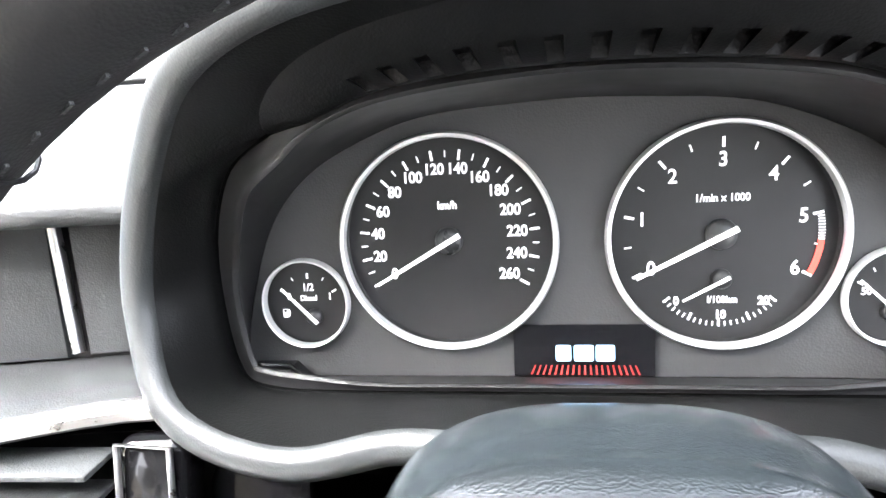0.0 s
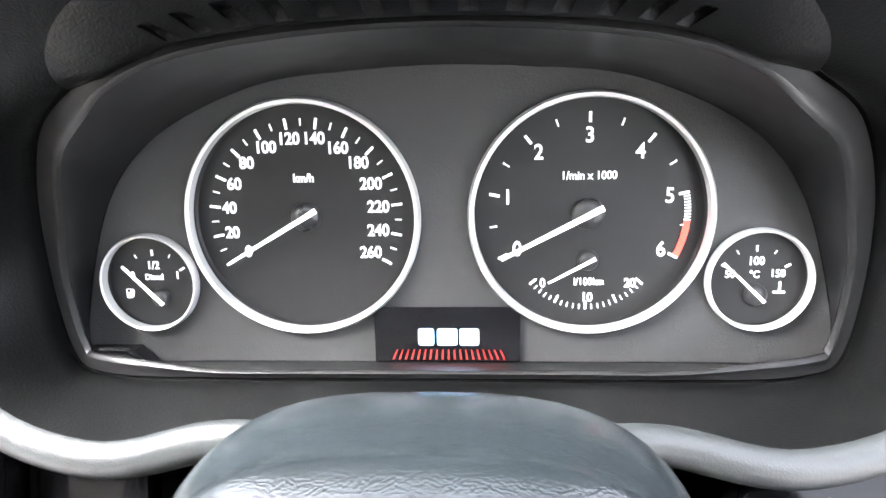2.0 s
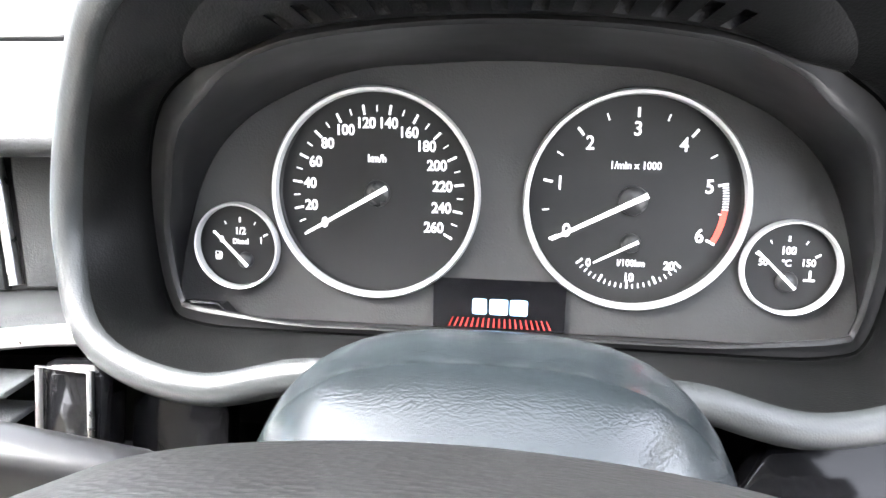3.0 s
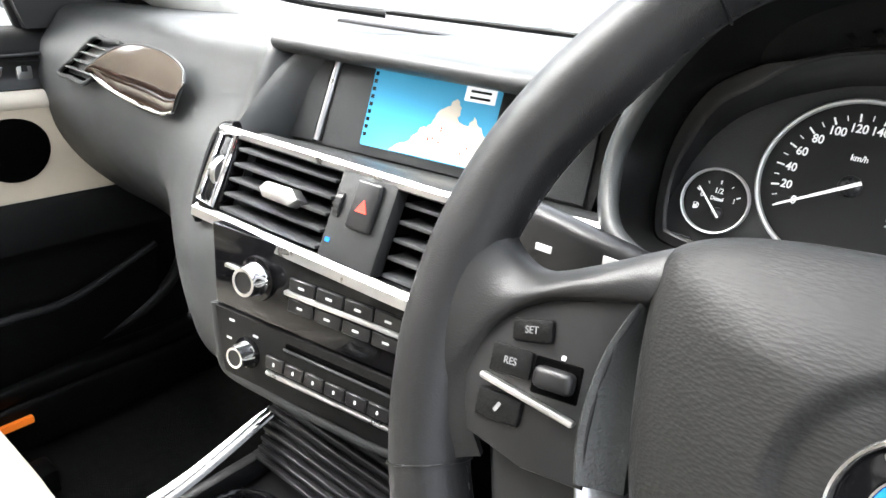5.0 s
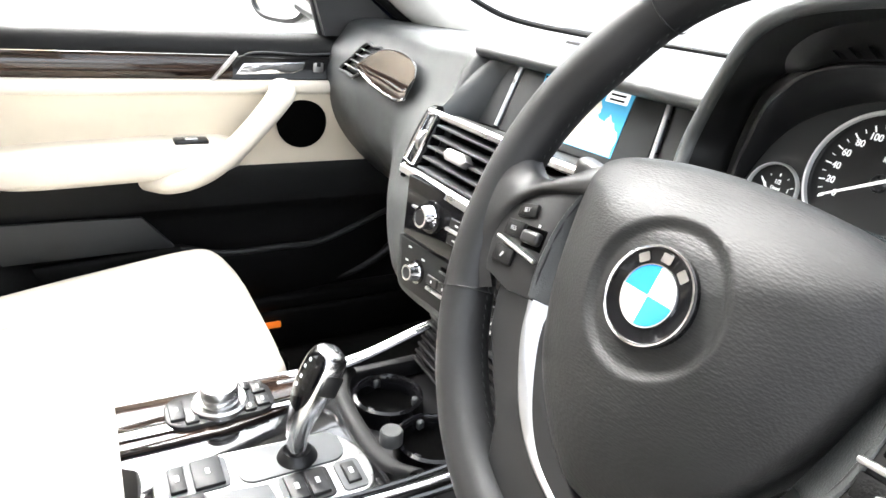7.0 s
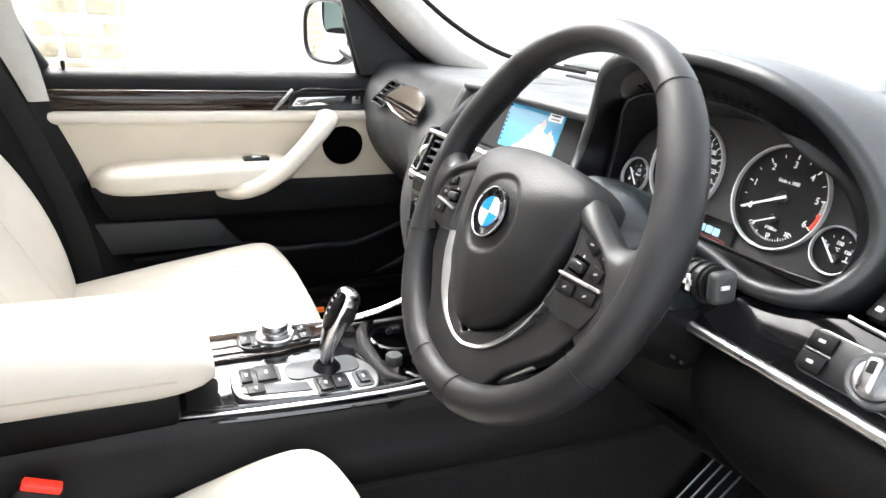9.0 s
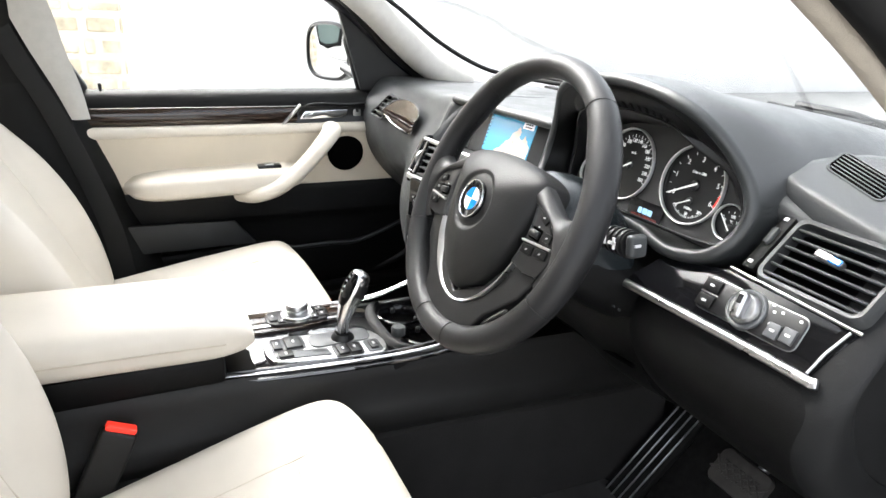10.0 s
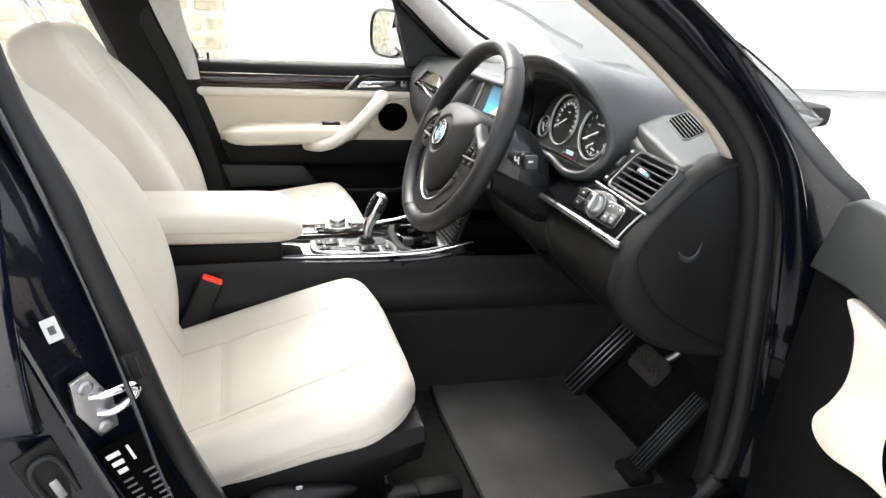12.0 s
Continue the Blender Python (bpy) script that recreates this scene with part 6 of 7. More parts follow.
mat_o = crom([(0.145, 0.45), (0.30, 0.50), (0.62, 0.50), (0.70, 0.42), (0.72, 0.20), (0.69, 0.11), (0.50, 0.10), (0.18, 0.105), (0.14, 0.16)], 60, closed=True)
fm = thing("floor_mat", "dark grey velour driver's floor mat", "floor mat")
part("mat", prism(mat_o, 0.010, 0.004, 2), M_MAT, fm, m=Matrix.Translation((0, 0, 0.3355)))
part("mat_edge", tube([(p[0], p[1], 0.343) for p in mat_o], 0.0045, 8, closed=True), M_RUBBER, fm)
for s, g in ((1, "driver"), (-1, "passenger")):
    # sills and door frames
    beam((s * 0.785, 0.62, 0.40), (s * 0.785, -1.6, 0.40), 0.10, 0.14, M_NAVYSHADE if s > 0 else M_SOFTLOW, "sill", body)
    beam((s * 0.742, 0.52, 0.465), (s * 0.742, -1.5, 0.465), 0.035, 0.045, M_SOFTLOW, "sill_trim", body)
    if s > 0:
        outer = [(0.80, 0.60, 0.95), (0.770, 0.525, 1.035), (0.750, 0.452, 1.100), (0.745, 0.378, 1.162), (0.745, 0.288, 1.216), (0.742, 0.180, 1.292), (0.715, -0.02, 1.405), (0.68, -0.30, 1.50)]
        inner = [(0.726, 0.400, 1.045), (0.718, 0.356, 1.092), (0.706, 0.317, 1.137), (0.696, 0.279, 1.169), (0.683, 0.226, 1.213), (0.668, 0.137, 1.274), (0.645, -0.06, 1.385), (0.60, -0.32, 1.49)]
        dark = [(0.738, 0.452, 0.44), (0.738, 0.452, 0.60), (0.740, 0.440, 0.75), (0.742, 0.420, 0.90), (0.744, 0.400, 1.00), (0.737, 0.374, 1.085), (0.724, 0.332, 1.142), (0.712, 0.280, 1.188), (0.702, 0.205, 1.245), (0.695, 0.140, 1.285), (0.672, -0.045, 1.395), (0.64, -0.315, 1.497)]
        ri, ro, rd = 0.0130, 0.014, 0.018
    else:
        outer = [(-0.80, 0.60, 0.95), (-0.800, 0.46, 1.06), (-0.792, 0.36, 1.14), (-0.790, 0.27, 1.22), (-0.775, 0.17, 1.30), (-0.735, -0.05, 1.41), (-0.69, -0.30, 1.50)]
        inner = [(-0.735, 0.56, 1.06), (-0.728, 0.44, 1.115), (-0.715, 0.34, 1.19), (-0.705, 0.25, 1.265), (-0.69, 0.14, 1.335), (-0.65, -0.08, 1.43), (-0.60, -0.32, 1.50)]
        dark = [(-0.765, 0.52, 1.02), (-0.762, 0.42, 1.085), (-0.758, 0.33, 1.155), (-0.752, 0.25, 1.235), (-0.74, 0.16, 1.305), (-0.70, -0.06, 1.41), (-0.65, -0.32, 1.50)]
        ri, ro, rd = 0.048, 0.036, 0.020
    part("windscreen_pillar", tube(crom(outer, 30), ro, 16), M_NAVYSHADE, body)
    part("pillar_trim", tube(crom(inner, 30), ri, 16, flat=0.8), M_BEIGE if s > 0 else M_HEAD, body, "pale pillar trim")
    if s < 0:
        part("pillar_rubber", tube(crom(dark, 30), [rd * min(1.0, 0.35 + 0.06 * k) for k in range(30)], 14), M_RUBBER, body)
    else:
        part("pillar_rubber", tube(crom(dark, 40), rd, 14), M_RUBBER, body)
        # jamb panel from the seal round the fold to the outer edge of the pillar
        ctrl = [[Vector(q) for q in row] for row in (
            ((0.655, -0.31, 1.50), (0.675, -0.31, 1.515), (0.695, -0.30, 1.525), (0.710, -0.28, 1.520)),
            ((0.688, -0.04, 1.40), (0.705, -0.035, 1.415), (0.725, -0.025, 1.425), (0.745, 0.00, 1.420)),
            ((0.712, 0.16, 1.288), (0.732, 0.168, 1.300), (0.760, 0.178, 1.308), (0.785, 0.205, 1.290)),
            ((0.720, 0.272, 1.220), (0.745, 0.280, 1.228), (0.782, 0.276, 1.228), (0.790, 0.318, 1.214)),
            ((0.733, 0.340, 1.158), (0.758, 0.352, 1.162), (0.795, 0.345, 1.160), (0.790, 0.412, 1.146)),
            ((0.745, 0.392, 1.090), (0.770, 0.402, 1.090), (0.800, 0.400, 1.096), (0.790, 0.497, 1.086)),
            ((0.755, 0.422, 1.005), (0.775, 0.436, 1.005), (0.802, 0.446, 1.010), (0.800, 0.560, 1.035)),
            ((0.757, 0.442, 0.895), (0.775, 0.462, 0.900), (0.804, 0.488, 0.905), (0.830, 0.565, 0.920)),
            ((0.757, 0.462, 0.770), (0.775, 0.486, 0.775), (0.804, 0.512, 0.780), (0.840, 0.570, 0.780)),
            ((0.757, 0.476, 0.655), (0.775, 0.500, 0.655), (0.804, 0.530, 0.655), (0.840, 0.575, 0.650)),
            ((0.757, 0.480, 0.500), (0.775, 0.505, 0.470), (0.804, 0.530, 0.430), (0.840, 0.575, 0.400)))]
        part("jamb_panel", sheet(ctrl, 60, 24, 0.004), M_NAVYSHADE, body)
        # Thin tubes of glossier paint stand for the highlights along the folds.
        part("jamb_fold_glint", tube(crom([row[2] + Vector((0.001, -0.001, 0)) for row in ctrl[3:8]], 40), [0.0010 + 0.0028 * math.sin(math.pi * k / 39) for k in range(40)], 8), M_NAVY, body)
        part("jamb_fold_glint", tube(crom([row[1] + Vector((0.0, -0.004, 0)) for row in ctrl[4:10]], 40), [0.0005 + 0.0022 * math.sin(math.pi * k / 39) for k in range(40)], 8), M_NAVY, body)
    if s > 0:
        seal = [(0.60, -0.50, 1.53), (0.66, -0.585, 1.46), (0.710, -0.590, 1.36), (0.748, -0.572, 1.25), (0.775, -0.545, 1.156), (0.786, -0.512, 1.072), (0.790, -0.4947, 1.008), (0.790, -0.4642, 0.890), (0.789, -0.4333, 0.770), (0.786, -0.395, 0.656), (0.778, -0.335, 0.54), (0.770, -0.22, 0.480), (0.765, 0.0, 0.462), (0.762, 0.25, 0.455), (0.758, 0.38, 0.456), (0.757, 0.430, 0.465), (0.757, 0.462, 0.505), (0.757, 0.473, 0.567), (0.757, 0.471, 0.655), (0.757, 0.456, 0.769), (0.757, 0.436, 0.894), (0.754, 0.413, 1.007), (0.745, 0.386, 1.092), (0.732, 0.333, 1.162), (0.720, 0.266, 1.222), (0.710, 0.155, 1.290), (0.684, -0.04, 1.402), (0.65, -0.31, 1.502)]
    else:
        seal = [(-0.70, -0.61, 1.40), (-0.745, -0.575, 1.26), (-0.772, -0.551, 1.156), (-0.780, -0.516, 1.066), (-0.782, -0.479, 0.928), (-0.782, -0.433, 0.778), (-0.780, -0.389, 0.656), (-0.775, -0.335, 0.54), (-0.770, -0.22, 0.487), (-0.766, 0.0, 0.482), (-0.764, 0.25, 0.49), (-0.760, 0.41, 0.55), (-0.754, 0.468, 0.68), (-0.750, 0.446, 0.89), (-0.742, 0.40, 1.05)]
    part("door_seal", tube(crom(seal, 150), 0.0165 if s > 0 else 0.011, 14), M_SEAL, body, "black rubber door seal")
    if s > 0:
        lip = [Vector(p) + Vector((0.010, 0.013, 0.0)) for p in seal[-10:-3]]
        part("seal_lip", tube(crom(lip, 60), 0.0050, 8), M_SEAL, body)
    # middle pillars
    lower, upper = [], []
    for y0, z in ((-0.27, 0.36), (-0.385, 0.656), (-0.43, 0.778), (-0.477, 0.928), (-0.515, 1.066), (-0.55, 1.156), (-0.585, 1.28), (-0.63, 1.47)):
        i = 0.05 * sstep(1.05, 1.47, z) * 2
        if s > 0:
            row = [Vector((0.778 - i, y0, z)), Vector((0.800 - i, y0 - 0.012, z)), Vector((0.842 - i, y0 - 0.030, z)), Vector((0.868 - i, y0 - 0.075, z)), Vector((0.870 - i, y0 - 0.20, z)), Vector((0.845 - i, y0 - 0.24, z)), Vector((0.735 - i, y0 - 0.24, z)), Vector((0.715 - i, y0 - 0.18, z)), Vector((0.720 - i, y0 - 0.03, z)), Vector((0.745 - i, y0 - 0.004, z))]
        else:
            y1 = y0 + 0.055
            row = [Vector((-0.775 + i, y1, z)), Vector((-0.745 + i, y1 - 0.012, z)), Vector((-0.712 + i, y1 - 0.060, z)), Vector((-0.695 + i, y1 - 0.12, z)), Vector((-0.700 + i, y1 - 0.21, z)), Vector((-0.74 + i, y1 - 0.24, z)), Vector((-0.85 + i, y1 - 0.24, z)), Vector((-0.86 + i, y1 - 0.12, z)), Vector((-0.86 + i, y1 - 0.03, z)), Vector((-0.82 + i, y1, z))]
        lower.append(row)
    if s < 0:
        upper = lower[4:]
        lower = lower[:5]
    for nm, rws, mt in (("middle_pillar", lower, M_NAVYSHADE if s > 0 else M_SOFTLOW), ("upper_pillar_trim", upper, M_SOFTLOW)):
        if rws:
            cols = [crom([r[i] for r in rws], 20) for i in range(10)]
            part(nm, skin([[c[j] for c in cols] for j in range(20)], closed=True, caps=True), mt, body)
    # kick panels
    part("kick_panel", rbox(0.02, 0.46, 0.40, 0.004), M_SOFTLOW, body, m=Matrix.Translation((s * 0.748, 0.72, 0.55)))
    # roof rail and rear quarter
    beam((s * 0.63, -0.45, 1.53), (s * 0.63, -1.9, 1.54), 0.09, 0.08, M_HEAD, "roof_rail", body)
    beam((s * 0.66, -1.75, 1.05), (s * 0.62, -1.60, 1.52), 0.12, 0.28, M_HEAD, "rear_pillar", body)
    beam((s * 0.80, -0.70, 0.72), (s * 0.80, -1.70, 0.76), 0.10, 0.62, M_SOFTLOW, "rear_side", body)
part("roof_header", rbox(1.30, 0.20, 0.04, 0.015, 2), M_HEAD, body, m=Matrix.Translation((0, -0.33, 1.515)))
part("roof_rear", rbox(1.30, 0.60, 0.04, 0.015, 2), M_HEAD, body, m=Matrix.Translation((0, -1.70, 1.535)))
for s in (-1, 1):
    part("roof_side", rbox(0.22, 1.10, 0.04, 0.015, 2), M_HEAD, body, m=Matrix.Translation((s * 0.54, -0.92, 1.53)))
part("roof_lining", rbox(0.90, 1.06, 0.03, 0.01, 2), M_HEAD, body, m=Matrix.Translation((0, -0.92, 1.535)))
part("tail_wall", rbox(1.5, 0.05, 0.75, 0.01), M_SOFTLOW, body, m=Matrix.Translation((0, -1.85, 0.70)))
# belt line filler below the windscreen, bonnet and front wing
part("cowl", rbox(0.30, 0.12, 0.05, 0.015, 2), M_RUBBER, body, m=Matrix.Translation((0.170, 0.930, 1.077)))
ctrl = [[Vector((x, y, 0.935 - 0.16 * x * x - 0.10 * (y - 0.9) ** 2)) for y in (0.90, 1.2, 1.5, 1.8)] for x in (-0.86, -0.5, 0, 0.5, 0.86)]
part("bonnet", sheet(ctrl, 20, 16, 0.012), M_NAVY, body, "dark navy bonnet")
for s in (-1, 1):
    ctrl = [[Vector((s * x, y, z)) for x, z in ((0.80, 0.945), (0.865, 0.925), (0.905, 0.87), (0.93, 0.75), (0.93, 0.45))] for y in (0.55, 0.9, 1.3, 1.7)]
    part("front_wing", sheet(ctrl, 16, 20, 0.01), M_NAVY, body)
    part("hinge_pillar", rbox(0.08, 0.10, 0.62, 0.02, 2), M_NAVYSHADE if s > 0 else M_SOFTLOW, body, m=Matrix.Translation((s * 0.822, 0.64, 0.70)))
# windscreen
ws = thing("windscreen", "large clear raked windscreen glass", "windscreen")
ctrl = [[Vector((x, 0.86 - 0.10 * x * x - t * 1.06, 1.088 + 0.432 * t - 0.02 * t * t)) for t, x in ((0, x0), (0.33, x0 if x0 < 0.4 else 0.585), (0.66, x0 if x0 < 0.4 else 0.63), (1.0, x0 if x0 < 0.4 else 0.63))] for x0 in (-0.70, -0.35, 0, 0.25, 0.43)]
g = part("glass", sheet(ctrl, 12, 10, 0.004), M_GLASS, ws)
g.visible_shadow = False
part("lower_band", tube([(x, 0.862 - 0.10 * x * x, 1.084) for x in (-0.70, -0.35, 0, 0.25, 0.43)], 0.006, 8), M_RUBBER, ws)
part("edge_band", tube(crom([(-0.655, 0.02, 1.43), (-0.66, 0.281, 1.285), (-0.66, 0.43, 1.185), (-0.66, 0.55, 1.125), (-0.64, 0.64, 1.098), (-0.50, 0.74, 1.085)], 30), 0.006, 8), M_RUBBER, ws)
wp = thing("windscreen_wiper", "black windscreen wiper arm and blade", "wiper")
part("blade", tube([(0.06, 0.879, 1.108), (0.18, 0.868, 1.105), (0.30, 0.856, 1.103)], 0.007, 8), M_RUBBER, wp)
part("arm", tube([(0.31, 0.890, 1.098), (0.25, 0.878, 1.113), (0.12, 0.890, 1.116)], 0.008, 8), M_BLACK, wp)

part("pillar_fold", tube(crom([(0.850, -0.540, 1.20), (0.858, -0.500, 1.0677), (0.862, -0.478, 0.9837), (0.862, -0.4528, 0.8639), (0.862, -0.4298, 0.7474), (0.858, -0.385, 0.62)], 30), 0.0030, 8), M_NAVY, body)
part("pillar_fold", tube(crom([(0.860, -0.60, 1.20), (0.872, -0.560, 1.0274), (0.876, -0.538, 0.958), (0.876, -0.516, 0.8803), (0.876, -0.4787, 0.7588), (0.874, -0.44, 0.64)], 30), 0.0050, 8), M_NAVY, body)
part("pillar_plug", rbox(0.004, 0.022, 0.034, 0.002, 2), M_RUBBER, body, m=Matrix.Translation((0.832, -0.455, 0.895)) @ Matrix.Rotation(radians(14), 4, "X"))
for dy in (-0.006, 0.006):
    part("pillar_plug", rbox(0.006, 0.003, 0.030, 0.001, 1), M_SEAL, body, m=Matrix.Translation((0.834, -0.455 + dy, 0.895)) @ Matrix.Rotation(radians(14), 4, "X"))
ctrl = [[Vector((x + dx, y, z)) for dx, y in ((-0.036, -0.548), (-0.014, -0.536), (-0.002, -0.538), (0.004, -0.556), (0.008, -0.70))] for x, z in ((0.880, 0.855), (0.894, 0.875), (0.899, 0.92), (0.900, 0.98), (0.893, 1.04), (0.872, 1.12), (0.840, 1.22))]
part("rear_door_skin", sheet(ctrl, 24, 24, 0.004), M_NAVY, body, "glossy dark navy rear door edge")
# right middle pillar fittings
st = thing("door_striker", "zinc-plated door striker loop on the pillar", "door striker")
SM = Matrix.Translation((0.855, -0.493, 0.868)) @ Matrix.Rotation(radians(36), 4, "Z") @ Matrix.Rotation(radians(14), 4, "X") @ Matrix.Scale(0.84, 4)
SX = Matrix(((0, 0, 1, 0), (1, 0, 0, 0), (0, 1, 0, 0), (0, 0, 0, 1)))
part("striker_plate", prism([(-0.010, -0.046), (0.014, -0.046), (0.022, -0.006), (0.010, 0.046), (-0.014, 0.046), (-0.022, 0.004)], 0.006, 0.002, 2), M_STEEL, st, m=SM @ SX)
part("striker_loop", tube(crom([(0.004, 0.000, 0.014), (0.016, 0.014, 0.014), (0.020, 0.038, 0.010), (0.020, 0.046, 0.000), (0.020, 0.038, -0.010), (0.016, 0.014, -0.014), (0.004, 0.000, -0.014)], 28), 0.0055, 10), M_CHROME, st, m=SM)
for dz in (0.032, -0.034):
    part("screw", lathe([(0.0001, 0.005), (0.006, 0.005), (0.009, 0.002), (0.009, 0.0)], 16), M_STEEL, st, m=SM @ Matrix.Translation((0.006, -0.001, dz)) @ Matrix.Rotation(radians(90), 4, "Y"))
lb = thing("pillar_sticker", "small white rectangular sticker on the pillar", "sticker")
part("sticker", rbox(0.0012, 0.014, 0.026, 0.0003, 1), M_PRINT, lb, m=Matrix.Translation((0.863, -0.516, 0.961)) @ Matrix.Rotation(radians(24), 4, "Z") @ Matrix.Rotation(radians(12), 4, "X"))
part("sticker_print", rbox(0.0006, 0.006, 0.009, 0), M_GREY, lb, m=Matrix.Translation((0.8640, -0.5156, 0.961)) @ Matrix.Rotation(radians(24), 4, "Z") @ Matrix.Rotation(radians(12), 4, "X"))

tl = thing("pillar_label", "black information label with white print bars on the pillar", "label")
LM = Matrix.Translation((0.866, -0.452, 0.772)) @ Matrix.Rotation(radians(20), 4, "X") @ Matrix.Rotation(radians(10), 4, "Z")
part("label_plate", rbox(0.0012, 0.050, 0.120, 0.0003, 1), M_VOID, tl, m=LM)
rnd = random.Random(11)
for k in range(3):
    part("print_bar", rbox(0.0006, 0.014 - 0.002 * k, 0.006, 0.001, 1), M_PRINT, tl, m=LM @ Matrix.Translation((0.0009, -0.012, 0.046 - 0.011 * k)))
part("print_bar", rbox(0.0006, 0.003, 0.020, 0), M_PRINT, tl, m=LM @ Matrix.Translation((0.0009, 0.004, 0.040)))
for r in range(7):
    for c in range(2):
        w = rnd.uniform(0.010, 0.017)
        part("print_bar", rbox(0.0006, w * 0.8, 0.0024, 0), M_GREY, tl, m=LM @ Matrix.Translation((0.0009, -0.013 + 0.023 * c + rnd.uniform(-0.002, 0.002), 0.010 - 0.0085 * r)))

rl = thing("rear_door_latch", "dark rear door catch with a steel loop", "door latch")
RL = Matrix.Translation((0.874, -0.538, 0.800)) @ Matrix.Rotation(radians(30), 4, "Z") @ Matrix.Rotation(radians(16), 4, "X") @ Matrix.Scale(0.92, 4)
part("catch_plate", rbox(0.006, 0.044, 0.090, 0.003, 2), M_RUBBER, rl, m=RL)
part("catch_loop", tube(crom([(0.006, -0.014, -0.036), (0.009, -0.015, 0.014), (0.009, -0.008, 0.030), (0.009, 0.006, 0.031), (0.009, 0.015, 0.016), (0.006, 0.016, -0.036)], 24), 0.0035, 8), M_SEAL, rl, m=RL)
part("catch_bolt", rbox(0.008, 0.010, 0.030, 0.002, 2), M_STEEL, rl, m=RL @ Matrix.Translation((0.003, 0, -0.018)))

ctrl = [[Vector((x, a, z)), Vector((x + 0.006, (a + b) / 2, z)), Vector((x, b, z))] for x, a, b, z in ((-0.700, -0.472, -0.438, 0.985), (-0.696, -0.500, -0.448, 1.06), (-0.692, -0.535, -0.468, 1.14), (-0.688, -0.578, -0.490, 1.25), (-0.66, -0.64, -0.55, 1.40), (-0.63, -0.70, -0.62, 1.50))]
part("pillar_strip", sheet(ctrl, 24, 8, 0.006), M_HEAD, body, "pale upper pillar strip")
# passenger door, closed
pd = thing("passenger_door", "closed passenger door with cream leather, wood strip and chrome handle", "car door")


def door_sheet(name, rows, mat, label="", thick=0.008, nu=24, nv=12):
    return part(name, sheet(rows, nu, nv, thick), mat, pd, label)


ys = (-0.46, -0.30, -0.10, 0.10, 0.30, 0.46)
door_sheet("sill_ledge", [[Vector((-0.835, y, 1.038)), Vector((-0.800, y, 1.040)), Vector((-0.772, y, 1.032)), Vector((-0.758, y, 1.012)), Vector((-0.757, y, 1.000))] for y in ys], M_SOFTLOW)
door_sheet("wood_strip", [[Vector((-0.757, y, 0.999)), Vector((-0.750, y, 0.990)), Vector((-0.748, y, 0.972)), Vector((-0.752, y, 0.955))] for y in (-0.46, -0.3, -0.1, 0.06)], M_WOOD, "dark glossy wood strip")
door_sheet("handle_recess", [[Vector((-0.757, y, 1.000)), Vector((-0.764, y, 0.985)), Vector((-0.764, y, 0.968)), Vector((-0.754, y, 0.952))] for y in (0.06, 0.15, 0.30, 0.46)], M_BLACK)
part("silver_finisher", tube([(-0.746, 0.020, 0.953), (-0.743, 0.046, 0.980), (-0.742, 0.068, 1.006)], [0.0050, 0.0072, 0.0050], 10, flat=0.7), M_SILVER, pd, "slanted satin silver finisher")
part("handle_frame", tube(crom([(-0.752, 0.058, 0.956), (-0.752, 0.090, 1.003), (-0.752, 0.200, 1.004), (-0.752, 0.300, 1.004), (-0.752, 0.300, 0.958), (-0.752, 0.180, 0.956)], 60, closed=True), 0.0022, 8, closed=True), M_FLAP, pd)
part("inner_handle", prism([(0.064, 0.962), (0.082, 0.986), (0.205, 0.990), (0.200, 0.974), (0.180, 0.966)], 0.010, 0.004, 3), M_CHROME, pd, "chrome inner door handle", m=Matrix(((0, 0, 1, -0.762), (1, 0, 0, 0), (0, 1, 0, 0), (0, 0, 0, 1))))
part("lock_switch", rbox(0.006, 0.022, 0.030, 0.003, 2), M_SILVER, pd, m=Matrix.Translation((-0.757, 0.232, 0.984)))
part("lock_symbol", rbox(0.002, 0.008, 0.009, 0.0005, 1), M_BLACK, pd, m=Matrix.Translation((-0.7535, 0.232, 0.985)))
door_sheet("upper_panel", [[Vector((-0.752, y, 0.930)), Vector((-0.754, y, 0.920)), Vector((-0.760, y, 0.88)), Vector((-0.764, y, 0.84)), Vector((-0.762, y, 0.80)), Vector((-0.758, y, 0.778))] for y in ys], M_CREAM2, "beige leather door panel")
door_sheet("upper_roll", [[Vector((-0.756, y, 0.955)), Vector((-0.742, y, 0.9535)), Vector((-0.737, y, 0.945)), Vector((-0.738, y, 0.934)), Vector((-0.745, y, 0.927)), Vector((-0.757, y, 0.9255))] for y in ys], M_CREAM, "cream leather padded roll", nv=18)
part("panel_seam", tube([(-0.7525, y, 0.9225) for y in (-0.46, -0.2, 0.1, 0.44)], 0.0014, 6), M_CREAMD, pd)


def padrow(t):
    y = -0.385 + 0.46 * t
    r = math.sqrt(max(0.04, 1 - (2 * min(1, max(0, t)) - 1) ** 6))
    out = []
    for k in range(32):
        a = 2 * math.pi * k / 32
        c, s = math.cos(a), math.sin(a)
        out.append(Vector((-0.735 + 0.080 * r * math.copysign(abs(c) ** 0.6, c), y, 0.805 + 0.015 * t + 0.034 * r * math.copysign(abs(s) ** 0.6, s) - 0.05 * (c < 0) * 0)))
    return out


part("armrest", skin([padrow(i / 21) for i in range(22)], closed=True, caps=True), M_CREAM, pd, "cream leather armrest")
